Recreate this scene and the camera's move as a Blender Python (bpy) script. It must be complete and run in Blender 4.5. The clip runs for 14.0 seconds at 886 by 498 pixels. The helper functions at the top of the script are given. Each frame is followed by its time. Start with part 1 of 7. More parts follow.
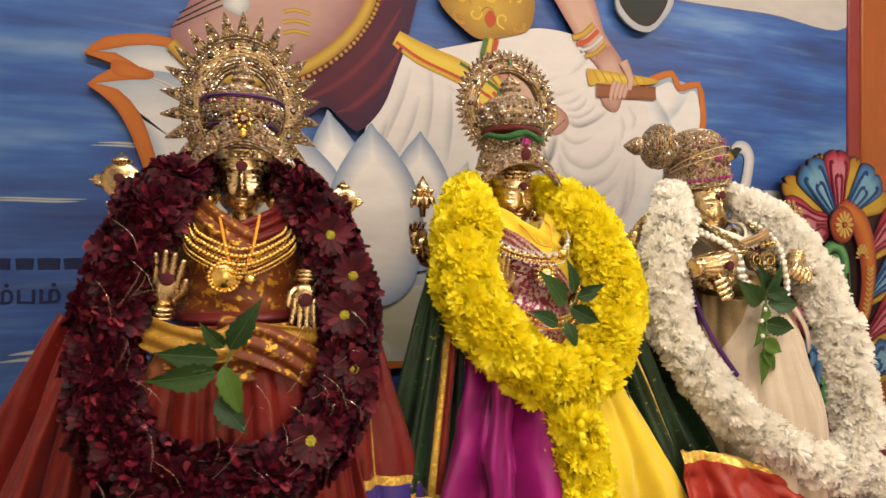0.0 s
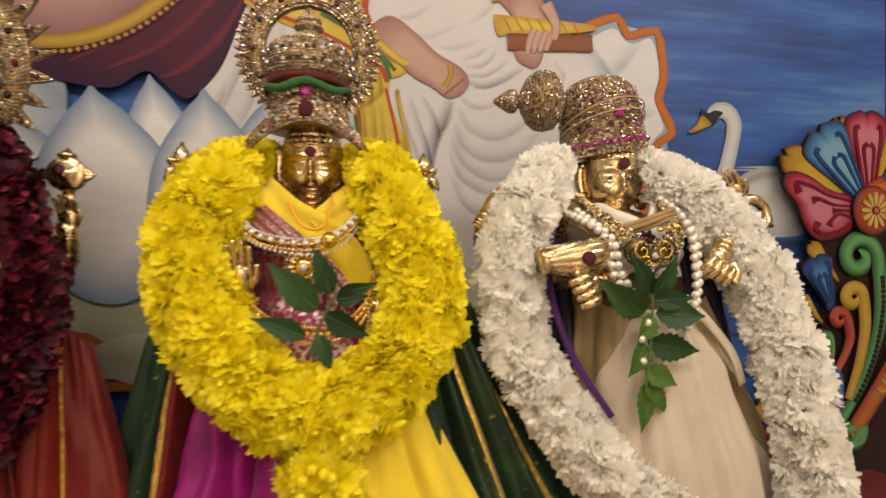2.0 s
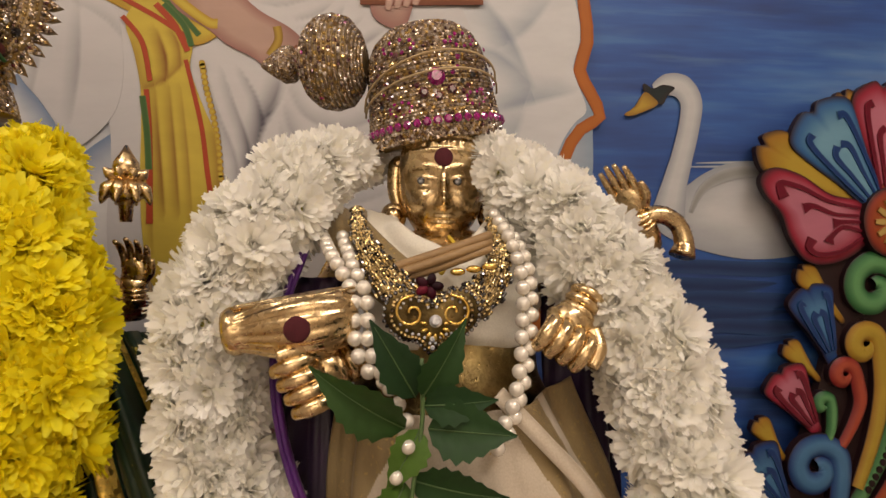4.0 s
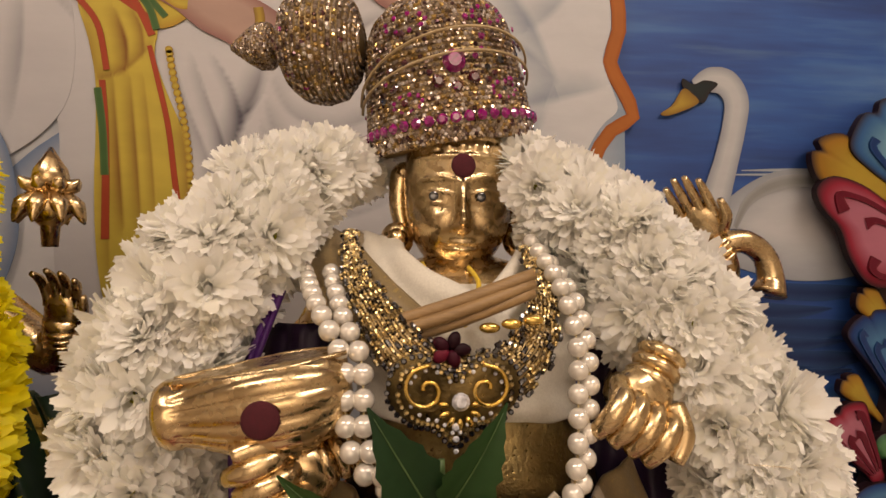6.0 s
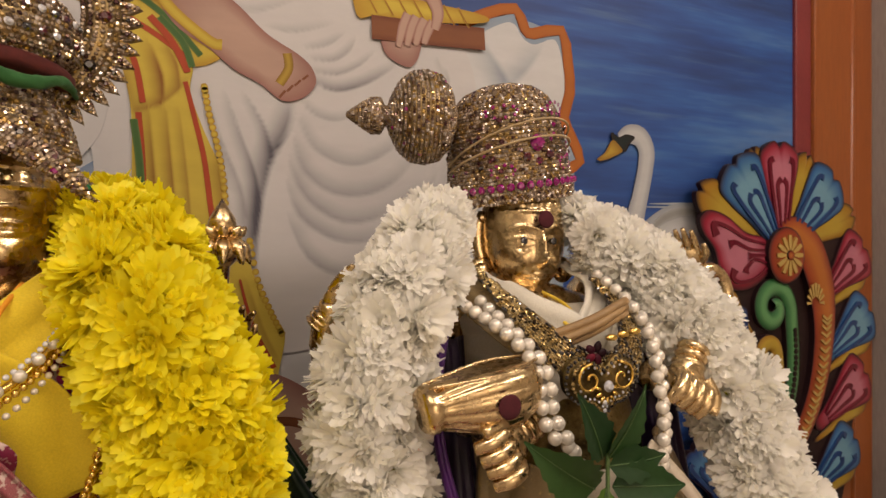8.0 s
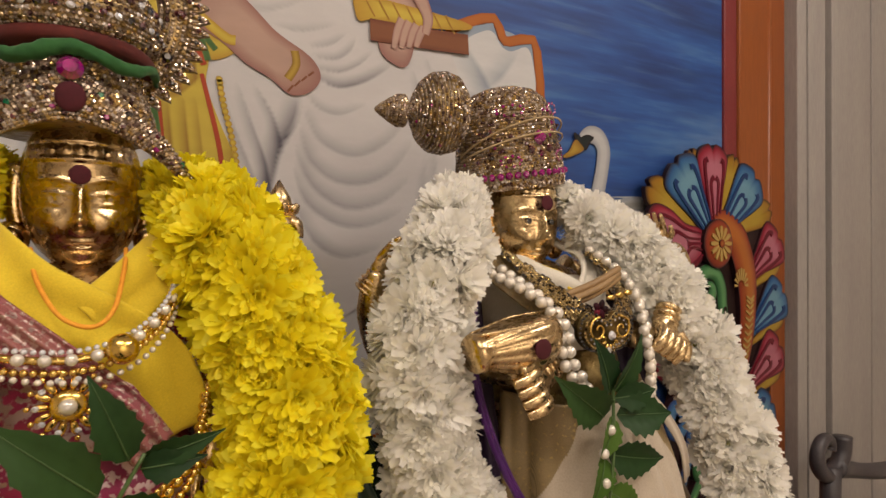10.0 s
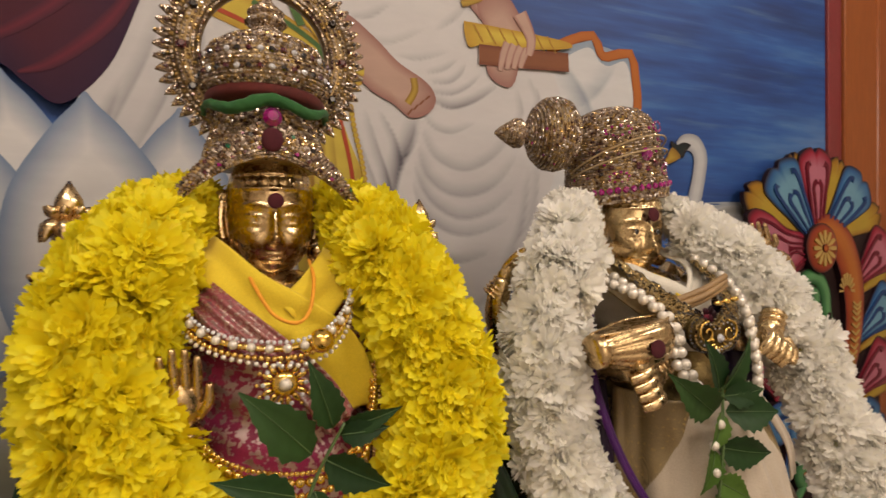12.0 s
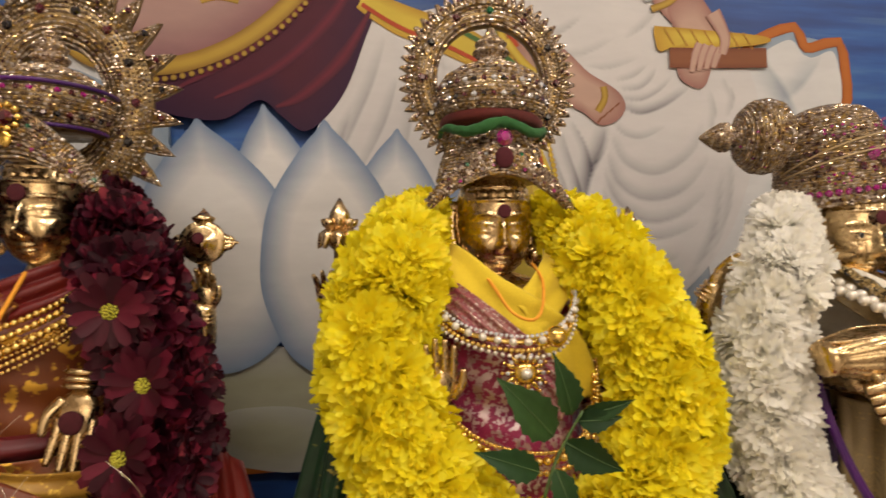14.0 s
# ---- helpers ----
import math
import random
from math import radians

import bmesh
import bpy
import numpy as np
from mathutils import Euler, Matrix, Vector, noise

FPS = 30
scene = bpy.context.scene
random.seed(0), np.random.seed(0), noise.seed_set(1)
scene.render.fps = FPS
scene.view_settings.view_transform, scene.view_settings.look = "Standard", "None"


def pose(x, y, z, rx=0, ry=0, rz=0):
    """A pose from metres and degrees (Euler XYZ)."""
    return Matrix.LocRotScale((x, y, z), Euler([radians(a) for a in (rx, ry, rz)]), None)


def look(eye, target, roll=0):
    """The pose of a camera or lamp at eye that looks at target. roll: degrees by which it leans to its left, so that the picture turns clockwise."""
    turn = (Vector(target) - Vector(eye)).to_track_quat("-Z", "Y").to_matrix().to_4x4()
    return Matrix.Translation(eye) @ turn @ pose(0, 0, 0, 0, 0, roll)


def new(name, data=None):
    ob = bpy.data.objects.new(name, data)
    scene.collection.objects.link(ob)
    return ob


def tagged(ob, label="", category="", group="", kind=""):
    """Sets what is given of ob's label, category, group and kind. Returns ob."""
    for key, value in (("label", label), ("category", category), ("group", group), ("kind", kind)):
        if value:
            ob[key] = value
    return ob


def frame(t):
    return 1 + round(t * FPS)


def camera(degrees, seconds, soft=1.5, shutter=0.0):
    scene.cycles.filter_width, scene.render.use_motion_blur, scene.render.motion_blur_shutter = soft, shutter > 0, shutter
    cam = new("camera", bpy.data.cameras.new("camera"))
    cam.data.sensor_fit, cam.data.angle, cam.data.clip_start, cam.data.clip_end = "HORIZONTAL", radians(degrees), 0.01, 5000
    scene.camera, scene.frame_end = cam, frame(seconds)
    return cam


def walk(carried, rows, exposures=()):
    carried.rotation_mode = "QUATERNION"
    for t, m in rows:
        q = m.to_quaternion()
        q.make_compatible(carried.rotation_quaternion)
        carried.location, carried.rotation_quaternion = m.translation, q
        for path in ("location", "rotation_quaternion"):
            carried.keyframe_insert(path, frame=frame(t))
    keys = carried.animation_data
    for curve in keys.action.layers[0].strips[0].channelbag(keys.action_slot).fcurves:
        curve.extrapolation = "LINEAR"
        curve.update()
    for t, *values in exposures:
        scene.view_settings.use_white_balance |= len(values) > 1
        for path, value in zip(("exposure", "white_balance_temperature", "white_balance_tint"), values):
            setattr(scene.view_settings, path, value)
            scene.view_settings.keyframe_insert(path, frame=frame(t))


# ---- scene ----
cam = camera(75.6, 14.0, shutter=0.4)
METRES, EYE, TILT, LEAN, TURN = 1.8, 1.5, 0.0, 0.0, -19.0
ROWS = [
    (0.0, 0.0, 0.0, 0.0, -0.0, -0.0, -0.0),
    (0.5, 0.0736, 0.0171, -0.011, 3.99, 0.14, -0.05),
    (1.0, 0.1426, 0.0509, -0.0148, 6.39, 0.2, -0.07),
    (1.5, 0.193, 0.0954, -0.0173, 7.84, 0.24, -0.09),
    (2.0, 0.2429, 0.1588, -0.0117, 9.21, 0.24, -0.14),
    (2.5, 0.2939, 0.2243, 0.008, 10.23, 0.16, -0.07),
    (3.0, 0.3363, 0.2863, 0.016, 11.27, 0.07, -0.2),
    (3.5, 0.3871, 0.3357, 0.0121, 12.87, 0.28, -0.1),
    (6.0, 0.3545, 0.4234, 0.0266, 12.37, 0.37, -0.39),
    (6.5, 0.3213, 0.3937, 0.0319, 8.14, 0.32, -0.3),
    (7.0, 0.2855, 0.3687, 0.0328, 3.71, 0.25, -0.23),
    (7.5, 0.2584, 0.3485, 0.0437, 0.05, 0.12, -0.16),
    (8.0, 0.2389, 0.3385, 0.0437, -3.75, 0.15, -0.04),
    (10.5, 0.1684, 0.2918, 0.0288, -11.04, 0.15, -0.01),
    (11.0, 0.1563, 0.2858, 0.0345, -9.59, 0.11, 0.01),
    (11.5, 0.1506, 0.2735, 0.0376, -7.05, 0.17, 0.06),
    (12.0, 0.148, 0.2598, 0.0357, -3.28, 0.21, 0.04),
    (12.5, 0.1476, 0.2484, 0.0365, 0.94, 0.14, 0.01),
    (13.0, 0.1427, 0.236, 0.0434, 4.34, 0.2, 0.01),
    (13.5, 0.1291, 0.2293, 0.0411, 7.54, 0.27, -0.03),
    (14.0, 0.1081, 0.2261, 0.0381, 11.19, 0.27, -0.04),
]
walk(cam, [(t, pose(-0.4615, -0.904, EYE, TILT, LEAN, TURN) @ pose(METRES * x, METRES * y, METRES * z, 90 + pitch, roll, yaw)) for t, x, y, z, yaw, pitch, roll in ROWS],
     exposures=[(0.0, 0.42, 6450, 10), (1.0, 0.32, 6450, 10), (2.5, -0.08, 6450, 11), (4.5, -0.32, 6550, 15), (6.5, -0.33, 6850, 18), (8.0, -0.30, 6600, 15), (10.5, -0.31, 6350, 13), (12.0, -0.29, 6400, 13), (13.0, -0.19, 6400, 12), (14.0, -0.10, 6300, 10)])

# ---- world and lights ----
world = bpy.data.worlds.new("world")
scene.world = world
world.use_nodes = True
world.node_tree.nodes["Background"].inputs["Color"].default_value = (0.9, 0.8, 0.68, 1)
world.node_tree.nodes["Background"].inputs["Strength"].default_value = 0.05


def area_lamp(name, eye, target, sx, sy, watts, colour):
    data = bpy.data.lights.new(name, "AREA")
    data.shape, data.size, data.size_y, data.energy, data.color = "RECTANGLE", sx, sy, watts, colour
    ob = new(name, data)
    ob.matrix_world = look(eye, target)
    return ob


area_lamp("ceiling_lamp_front", (-0.45, -1.0, 2.84), (0.0, 0.1, 1.6), 1.2, 0.2, 17, (1.0, 0.87, 0.73))
area_lamp("ceiling_lamp_side", (1.2, -1.1, 2.84), (0.4, 0.1, 1.6), 1.2, 0.2, 22, (1.0, 0.88, 0.75))
# unseen light added as fill: bounces off the hall's far wall to soften shadows
area_lamp("hall_fill_light", (0.3, -2.4, 2.6), (0.3, -3.2, 1.2), 1.2, 0.3, 75, (1.0, 0.87, 0.73))


# ---- materials ----
def nodes_of(name, rough=0.6, metal=0.0):
    m = bpy.data.materials.new(name)
    m.use_nodes = True
    nt = m.node_tree
    b = nt.nodes["Principled BSDF"]
    b.inputs["Roughness"].default_value, b.inputs["Metallic"].default_value = rough, metal
    return m, nt, b


def ramp(nt, stops, fac=None):
    r = nt.nodes.new("ShaderNodeValToRGB")
    e = r.color_ramp.elements
    while len(e) < len(stops):
        e.new(0.5)
    for el, (p, c) in zip(e, stops):
        el.position, el.color = p, (*c, 1)
    if fac is not None:
        nt.links.new(fac, r.inputs["Fac"])
    return r


def texco(nt, scale=(1, 1, 1)):
    t, m = nt.nodes.new("ShaderNodeTexCoord"), nt.nodes.new("ShaderNodeMapping")
    m.inputs["Scale"].default_value = scale
    nt.links.new(t.outputs["Object"], m.inputs["Vector"])
    return m.outputs["Vector"]


def noise_tex(nt, scale, detail=4.0, vec=None, rough=0.55):
    n = nt.nodes.new("ShaderNodeTexNoise")
    n.inputs["Scale"].default_value, n.inputs["Detail"].default_value, n.inputs["Roughness"].default_value = scale, detail, rough
    nt.links.new(vec if vec is not None else texco(nt), n.inputs["Vector"])
    return n.outputs["Fac"]


def mix(nt, a, b, fac, mode="MIX"):
    m = nt.nodes.new("ShaderNodeMix")
    m.data_type, m.blend_type = "RGBA", mode
    for key, v in ((0, fac), (6, a), (7, b)):
        if isinstance(v, (int, float)):
            m.inputs[key].default_value = v
        elif isinstance(v, tuple):
            m.inputs[key].default_value = (*v, 1)
        else:
            nt.links.new(v, m.inputs[key])
    return m.outputs[2]


def bump(nt, b, height, strength=0.3, dist=0.002):
    n = nt.nodes.new("ShaderNodeBump")
    n.inputs["Strength"].default_value, n.inputs["Distance"].default_value = strength, dist
    nt.links.new(height, n.inputs["Height"])
    nt.links.new(n.outputs["Normal"], b.inputs["Normal"])


def attr(nt, name):
    a = nt.nodes.new("ShaderNodeAttribute")
    a.attribute_name = name
    return a.outputs["Fac"]


def plain(name, a, b, rough=0.6, metal=0.0, scale=25, fine=220, bumps=0.25, dist=0.001, sheen=0.0, stretch=(1, 1, 1)):
    """Two colours mixed at a coarse and a fine scale, with fine relief."""
    m, nt, p = nodes_of(name, rough, metal)
    v = texco(nt, stretch)
    n1, n2 = noise_tex(nt, scale, 3, v), noise_tex(nt, fine, 3, v)
    c = ramp(nt, [(0.3, a), (0.7, b)], n1).outputs["Color"]
    c2 = ramp(nt, [(0.25, tuple(0.72 * k for k in a)), (0.75, tuple(min(1, 1.15 * k) for k in b))], n2).outputs["Color"]
    nt.links.new(mix(nt, c, c2, 0.35), p.inputs["Base Color"])
    if bumps:
        bump(nt, p, n2, bumps, dist)
    if sheen:
        p.inputs["Sheen Weight"].default_value = sheen
    return m


def painted(name, core, rim, at=(0.0, 0.5), rough=0.62, brush=0.14, line=None):
    """Airbrushed poster paint: one colour along the edge of a shape, another in its middle, with brush streaks."""
    dull = 0.57
    core, rim = tuple(dull * k for k in core), tuple(dull * k for k in rim)
    m, nt, p = nodes_of(name, rough)
    c = ramp(nt, ([(0.0, line), (0.13, rim)] if line else [(at[0], rim)]) + [(at[1], core)], attr(nt, "core")).outputs["Color"]
    n = noise_tex(nt, 14, 5, texco(nt, (1, 1, 3)))
    c2 = mix(nt, c, ramp(nt, [(0.3, (0.25, 0.25, 0.3)), (0.7, (1, 1, 1))], n).outputs["Color"], brush, "MULTIPLY")
    nt.links.new(c2, p.inputs["Base Color"])
    p.inputs["Specular IOR Level"].default_value = 0.25
    bump(nt, p, noise_tex(nt, 180, 2), 0.08, 0.001)
    return m


def silk(name, a, b, gold=None, rough=0.42, weave=5000, patt=70, cover=0.62):
    """Woven silk: two shot colours, fine weave and, where gold is given, a brocade in metal thread."""
    m, nt, p = nodes_of(name, rough)
    p.inputs["Sheen Weight"].default_value = 0.06
    p.inputs["Specular IOR Level"].default_value = 0.35
    n = noise_tex(nt, 18, 3)
    c = ramp(nt, [(0.3, a), (0.7, b)], n).outputs["Color"]
    w = nt.nodes.new("ShaderNodeTexWave")
    w.inputs["Scale"].default_value, w.inputs["Distortion"].default_value = weave / 6, 0.4
    nt.links.new(texco(nt), w.inputs["Vector"])
    c = mix(nt, c, mix(nt, c, (0.25, 0.25, 0.25), 0.6, "MULTIPLY"), w.outputs["Fac"])
    if gold:
        v = nt.nodes.new("ShaderNodeTexVoronoi")
        v.inputs["Scale"].default_value = patt
        nt.links.new(texco(nt, (1, 1, 0.7)), v.inputs["Vector"])
        k = ramp(nt, [(cover, (0, 0, 0)), (min(1, cover + 0.06), (1, 1, 1))], noise_tex(nt, patt * 0.6, 2)).outputs["Color"]
        nt.links.new(mix(nt, c, gold, k), p.inputs["Base Color"])
        nt.links.new(k, p.inputs["Metallic"])
    else:
        nt.links.new(c, p.inputs["Base Color"])
    bump(nt, p, w.outputs["Fac"], 0.12, 0.0006)
    return m


def island(name, stops, rough=0.5, metal=0.0, thin=0.0, grain=180, dark=0.8, spec=0.5):
    """Each petal, leaf or stone takes its own tone."""
    m, nt, p = nodes_of(name, rough, metal)
    p.inputs["Specular IOR Level"].default_value = spec
    g = nt.nodes.new("ShaderNodeNewGeometry")
    o = nt.nodes.new("ShaderNodeObjectInfo")
    add = nt.nodes.new("ShaderNodeMath")
    add.operation = "FRACT"
    s = nt.nodes.new("ShaderNodeMath")
    s.operation = "ADD"
    nt.links.new(g.outputs["Random Per Island"], s.inputs[0])
    nt.links.new(o.outputs["Random"], s.inputs[1])
    nt.links.new(s.outputs[0], add.inputs[0])
    c = ramp(nt, stops, add.outputs[0]).outputs["Color"]
    n = noise_tex(nt, grain, 2)
    c = mix(nt, c, mix(nt, c, (dark, dark, dark), 1.0, "MULTIPLY"), ramp(nt, [(0.45, (0, 0, 0)), (0.8, (1, 1, 1))], n).outputs["Color"])
    nt.links.new(c, p.inputs["Base Color"])
    if thin:
        tr, mx, out = nt.nodes.new("ShaderNodeBsdfTranslucent"), nt.nodes.new("ShaderNodeMixShader"), nt.nodes["Material Output"]
        mx.inputs["Fac"].default_value = thin
        nt.links.new(c, tr.inputs["Color"])
        nt.links.new(p.outputs["BSDF"], mx.inputs[1])
        nt.links.new(tr.outputs["BSDF"], mx.inputs[2])
        nt.links.new(mx.outputs["Shader"], out.inputs["Surface"])
    return m


def gemstone(name, colour, rough=0.08):
    m, nt, p = nodes_of(name, rough)
    n = noise_tex(nt, 300, 1)
    nt.links.new(ramp(nt, [(0.3, tuple(0.4 * k for k in colour)), (0.7, colour)], n).outputs["Color"], p.inputs["Base Color"])
    p.inputs["Coat Weight"].default_value = 1.0
    p.inputs["Specular IOR Level"].default_value = 0.9
    return m


def metal(name, a, b, rough=0.22, fine=160, bumps=0.12):
    m, nt, p = nodes_of(name, rough, 1.0)
    n = noise_tex(nt, 28, 4)
    nt.links.new(ramp(nt, [(0.35, a), (0.65, b)], n).outputs["Color"], p.inputs["Base Color"])
    n2 = noise_tex(nt, fine, 3)
    nt.links.new(ramp(nt, [(0.3, (rough * 0.6,) * 3), (0.75, (rough * 1.7,) * 3)], n2).outputs["Color"], p.inputs["Roughness"])
    bump(nt, p, n2, bumps, 0.0008)
    return m


def water_paint():
    """The mural's sky and water: broad horizontal brush strokes from navy to pale blue."""
    m, nt, p = nodes_of("mural_water_paint", 0.6)
    v = texco(nt, (0.9, 1, 5.5))
    n1, n2, n3 = noise_tex(nt, 2.1, 4, v), noise_tex(nt, 6, 6, texco(nt, (0.7, 1, 9))), noise_tex(nt, 1.5, 2, texco(nt, (1, 1, 3)))
    c1 = ramp(nt, [(0.34, (0.014, 0.035, 0.13)), (0.45, (0.026, 0.10, 0.30)), (0.54, (0.06, 0.20, 0.46)), (0.62, (0.20, 0.36, 0.56)), (0.72, (0.52, 0.58, 0.64))], n1).outputs["Color"]
    c2 = ramp(nt, [(0.35, (0.025, 0.08, 0.26)), (0.55, (0.045, 0.17, 0.42)), (0.72, (0.30, 0.40, 0.52))], n2).outputs["Color"]
    c = mix(nt, c1, c2, 0.42)
    c = mix(nt, c, (0.03, 0.07, 0.2), ramp(nt, [(0.5, (0, 0, 0)), (0.75, (0.6, 0.6, 0.6))], n3).outputs["Color"])
    nt.links.new(mix(nt, c, (0.27, 0.42, 0.65), 1.0, "MULTIPLY"), p.inputs["Base Color"])
    bump(nt, p, n2, 0.08, 0.001)
    return m


GOLD = metal("cast_gilt_bronze", (0.54, 0.385, 0.20), (0.74, 0.565, 0.32), 0.24)
BRASS = metal("bright_gold_plate", (0.74, 0.48, 0.10), (0.90, 0.66, 0.22), 0.2)
DARKGOLD = metal("antique_gold", (0.20, 0.14, 0.065), (0.32, 0.23, 0.11), 0.42)
STONES = island("set_rhinestones", [(0.0, (0.50, 0.41, 0.31)), (0.2, (0.17, 0.11, 0.06)), (0.4, (0.50, 0.41, 0.32)), (0.58, (0.48, 0.31, 0.09)), (0.72, (0.06, 0.02, 0.025)), (0.88, (0.38, 0.29, 0.22)), (1.0, (0.85, 0.78, 0.72))], 0.16, 0.6)
GILTSTONES = island("gilt_pierced_work", [(0.0, (0.42, 0.30, 0.11)), (0.3, (0.58, 0.44, 0.20)), (0.5, (0.20, 0.13, 0.04)), (0.7, (0.66, 0.54, 0.32)), (0.85, (0.05, 0.035, 0.02)), (1.0, (0.03, 0.02, 0.012))], 0.24, 0.85)
MAGENTA = gemstone("magenta_glass_stone", (0.34, 0.005, 0.18))
RUBY = gemstone("dark_red_stone", (0.10, 0.006, 0.02))
BLACK = gemstone("black_glass_stone", (0.012, 0.01, 0.014))
GREENG = gemstone("green_glass_stone", (0.0, 0.16, 0.07))
CLEAR = gemstone("clear_glass_stone", (0.75, 0.75, 0.78))
KUMKUM = plain("dry_kumkum_powder", (0.045, 0.002, 0.006), (0.07, 0.004, 0.010), 0.9, scale=200, fine=900)
PEARL = plain("pearl_nacre", (0.68, 0.63, 0.55), (0.78, 0.73, 0.64), 0.2, scale=60, fine=300, bumps=0)
PEARL.node_tree.nodes["Principled BSDF"].inputs["Coat Weight"].default_value = 1.0
PEARL.node_tree.nodes["Principled BSDF"].inputs["Metallic"].default_value = 0.3
YELLOWF = island("yellow_petals", [(0.0, (0.93, 0.78, 0.006)), (0.5, (0.96, 0.86, 0.010)), (1.0, (0.97, 0.91, 0.05))], 0.55, thin=0.42, dark=0.98)
WHITEF = island("white_petals", [(0.0, (0.96, 0.94, 0.88)), (0.5, (0.98, 0.97, 0.94)), (1.0, (0.97, 0.95, 0.86))], 0.6, thin=0.46, dark=1.0)
MAROONF = island("maroon_petals", [(0.0, (0.010, 0.0006, 0.003)), (0.5, (0.036, 0.0015, 0.008)), (0.85, (0.08, 0.004, 0.015)), (0.96, (0.16, 0.010, 0.026)), (1.0, (0.28, 0.05, 0.065))], 0.55, spec=0.18)
DAISYRED = island("open_daisy_petals", [(0.0, (0.024, 0.001, 0.005)), (0.6, (0.055, 0.003, 0.011)), (1.0, (0.11, 0.007, 0.020))], 0.5, spec=0.2)
DISC = island("flower_eye", [(0.0, (0.40, 0.38, 0.02)), (1.0, (0.55, 0.50, 0.05))], 0.8)
LEAF = island("green_leaves", [(0.0, (0.008, 0.030, 0.008)), (0.5, (0.014, 0.046, 0.011)), (1.0, (0.026, 0.066, 0.014))], 0.5, grain=120, spec=0.25)
LEAFLIGHT = island("young_green_leaves", [(0.0, (0.05, 0.115, 0.014)), (1.0, (0.085, 0.165, 0.026))], 0.55, grain=120, spec=0.2, thin=0.2)
RIB = plain("leaf_rib", (0.05, 0.10, 0.025), (0.09, 0.15, 0.045), 0.5)
STRING = plain("garland_string", (0.3, 0.22, 0.1), (0.5, 0.4, 0.2), 0.8)
TINSEL = metal("tinsel_thread", (0.85, 0.68, 0.38), (0.97, 0.93, 0.85), 0.12)
IVORY = plain("ivory_cotton", (0.44, 0.37, 0.28), (0.54, 0.47, 0.37), 0.85, scale=18, fine=700, bumps=0.3, dist=0.0005, sheen=0.2)
CREAM = plain("white_cotton", (0.62, 0.57, 0.47), (0.70, 0.66, 0.56), 0.85, scale=18, fine=700, bumps=0.3, dist=0.0005, sheen=0.2)
PALEGOLD = silk("pale_gold_zari", (0.26, 0.18, 0.08), (0.36, 0.27, 0.13), (0.42, 0.30, 0.12), patt=500, cover=0.62)
YSILK = plain("yellow_cotton", (0.66, 0.48, 0.010), (0.76, 0.57, 0.02), 0.8, scale=20, fine=800, sheen=0.25)
MAGSILK = silk("magenta_silk", (0.20, 0.002, 0.115), (0.40, 0.006, 0.235))
PINKBRO = silk("pink_brocade", (0.40, 0.03, 0.09), (0.26, 0.016, 0.09), (0.58, 0.44, 0.44), patt=240, cover=0.49)
SILVERBRO = silk("silver_brocade", (0.34, 0.05, 0.10), (0.36, 0.14, 0.12), (0.52, 0.40, 0.36), patt=420, cover=0.52)
REDSILK = silk("red_silk", (0.15, 0.007, 0.006), (0.23, 0.014, 0.008), (0.55, 0.20, 0.04), patt=420, cover=0.70)
BRIGHTRED = silk("bright_red_silk", (0.30, 0.012, 0.008), (0.42, 0.03, 0.010), (0.60, 0.24, 0.05), patt=420, cover=0.74)
MAROONSILK = silk("maroon_silk", (0.10, 0.005, 0.008), (0.17, 0.008, 0.012))
ORSILK = silk("orange_gold_brocade", (0.25, 0.065, 0.010), (0.17, 0.035, 0.008), (0.62, 0.36, 0.05), patt=150, cover=0.56)
GSILK = silk("dark_green_silk", (0.008, 0.022, 0.012), (0.016, 0.06, 0.022), (0.45, 0.38, 0.08), patt=180, cover=0.68)
PURPLE = silk("purple_ribbon", (0.05, 0.008, 0.12), (0.10, 0.012, 0.17))
ZARI = silk("gold_zari_border", (0.62, 0.40, 0.06), (0.75, 0.5, 0.1), (0.9, 0.62, 0.14), patt=200, cover=0.5)
OLDGOLD = silk("old_gold_silk", (0.40, 0.20, 0.02), (0.52, 0.29, 0.035), (0.62, 0.40, 0.07), patt=300, cover=0.6)
BLUEBAND = silk("blue_border", (0.05, 0.03, 0.24), (0.07, 0.04, 0.32))
VELRED = plain("red_velvet", (0.07, 0.008, 0.006), (0.12, 0.014, 0.009), 0.9, sheen=0.05)
VELGREEN = plain("green_velvet", (0.010, 0.075, 0.014), (0.025, 0.12, 0.025), 0.9, sheen=0.08)
WOOD = plain("veena_neck_wood", (0.22, 0.13, 0.055), (0.36, 0.23, 0.10), 0.5, scale=10, fine=120, stretch=(1, 6, 8))
TAN = plain("tan_cord", (0.36, 0.26, 0.13), (0.48, 0.36, 0.2), 0.8)
FILIGREE = metal("dark_gold_filigree", (0.05, 0.034, 0.014), (0.32, 0.23, 0.09), 0.4, 420, 0.9)
THREAD = plain("yellow_thread", (0.75, 0.5, 0.03), (0.85, 0.62, 0.08), 0.8)
ORTHREAD = plain("orange_thread", (0.75, 0.28, 0.01), (0.85, 0.38, 0.03), 0.8)

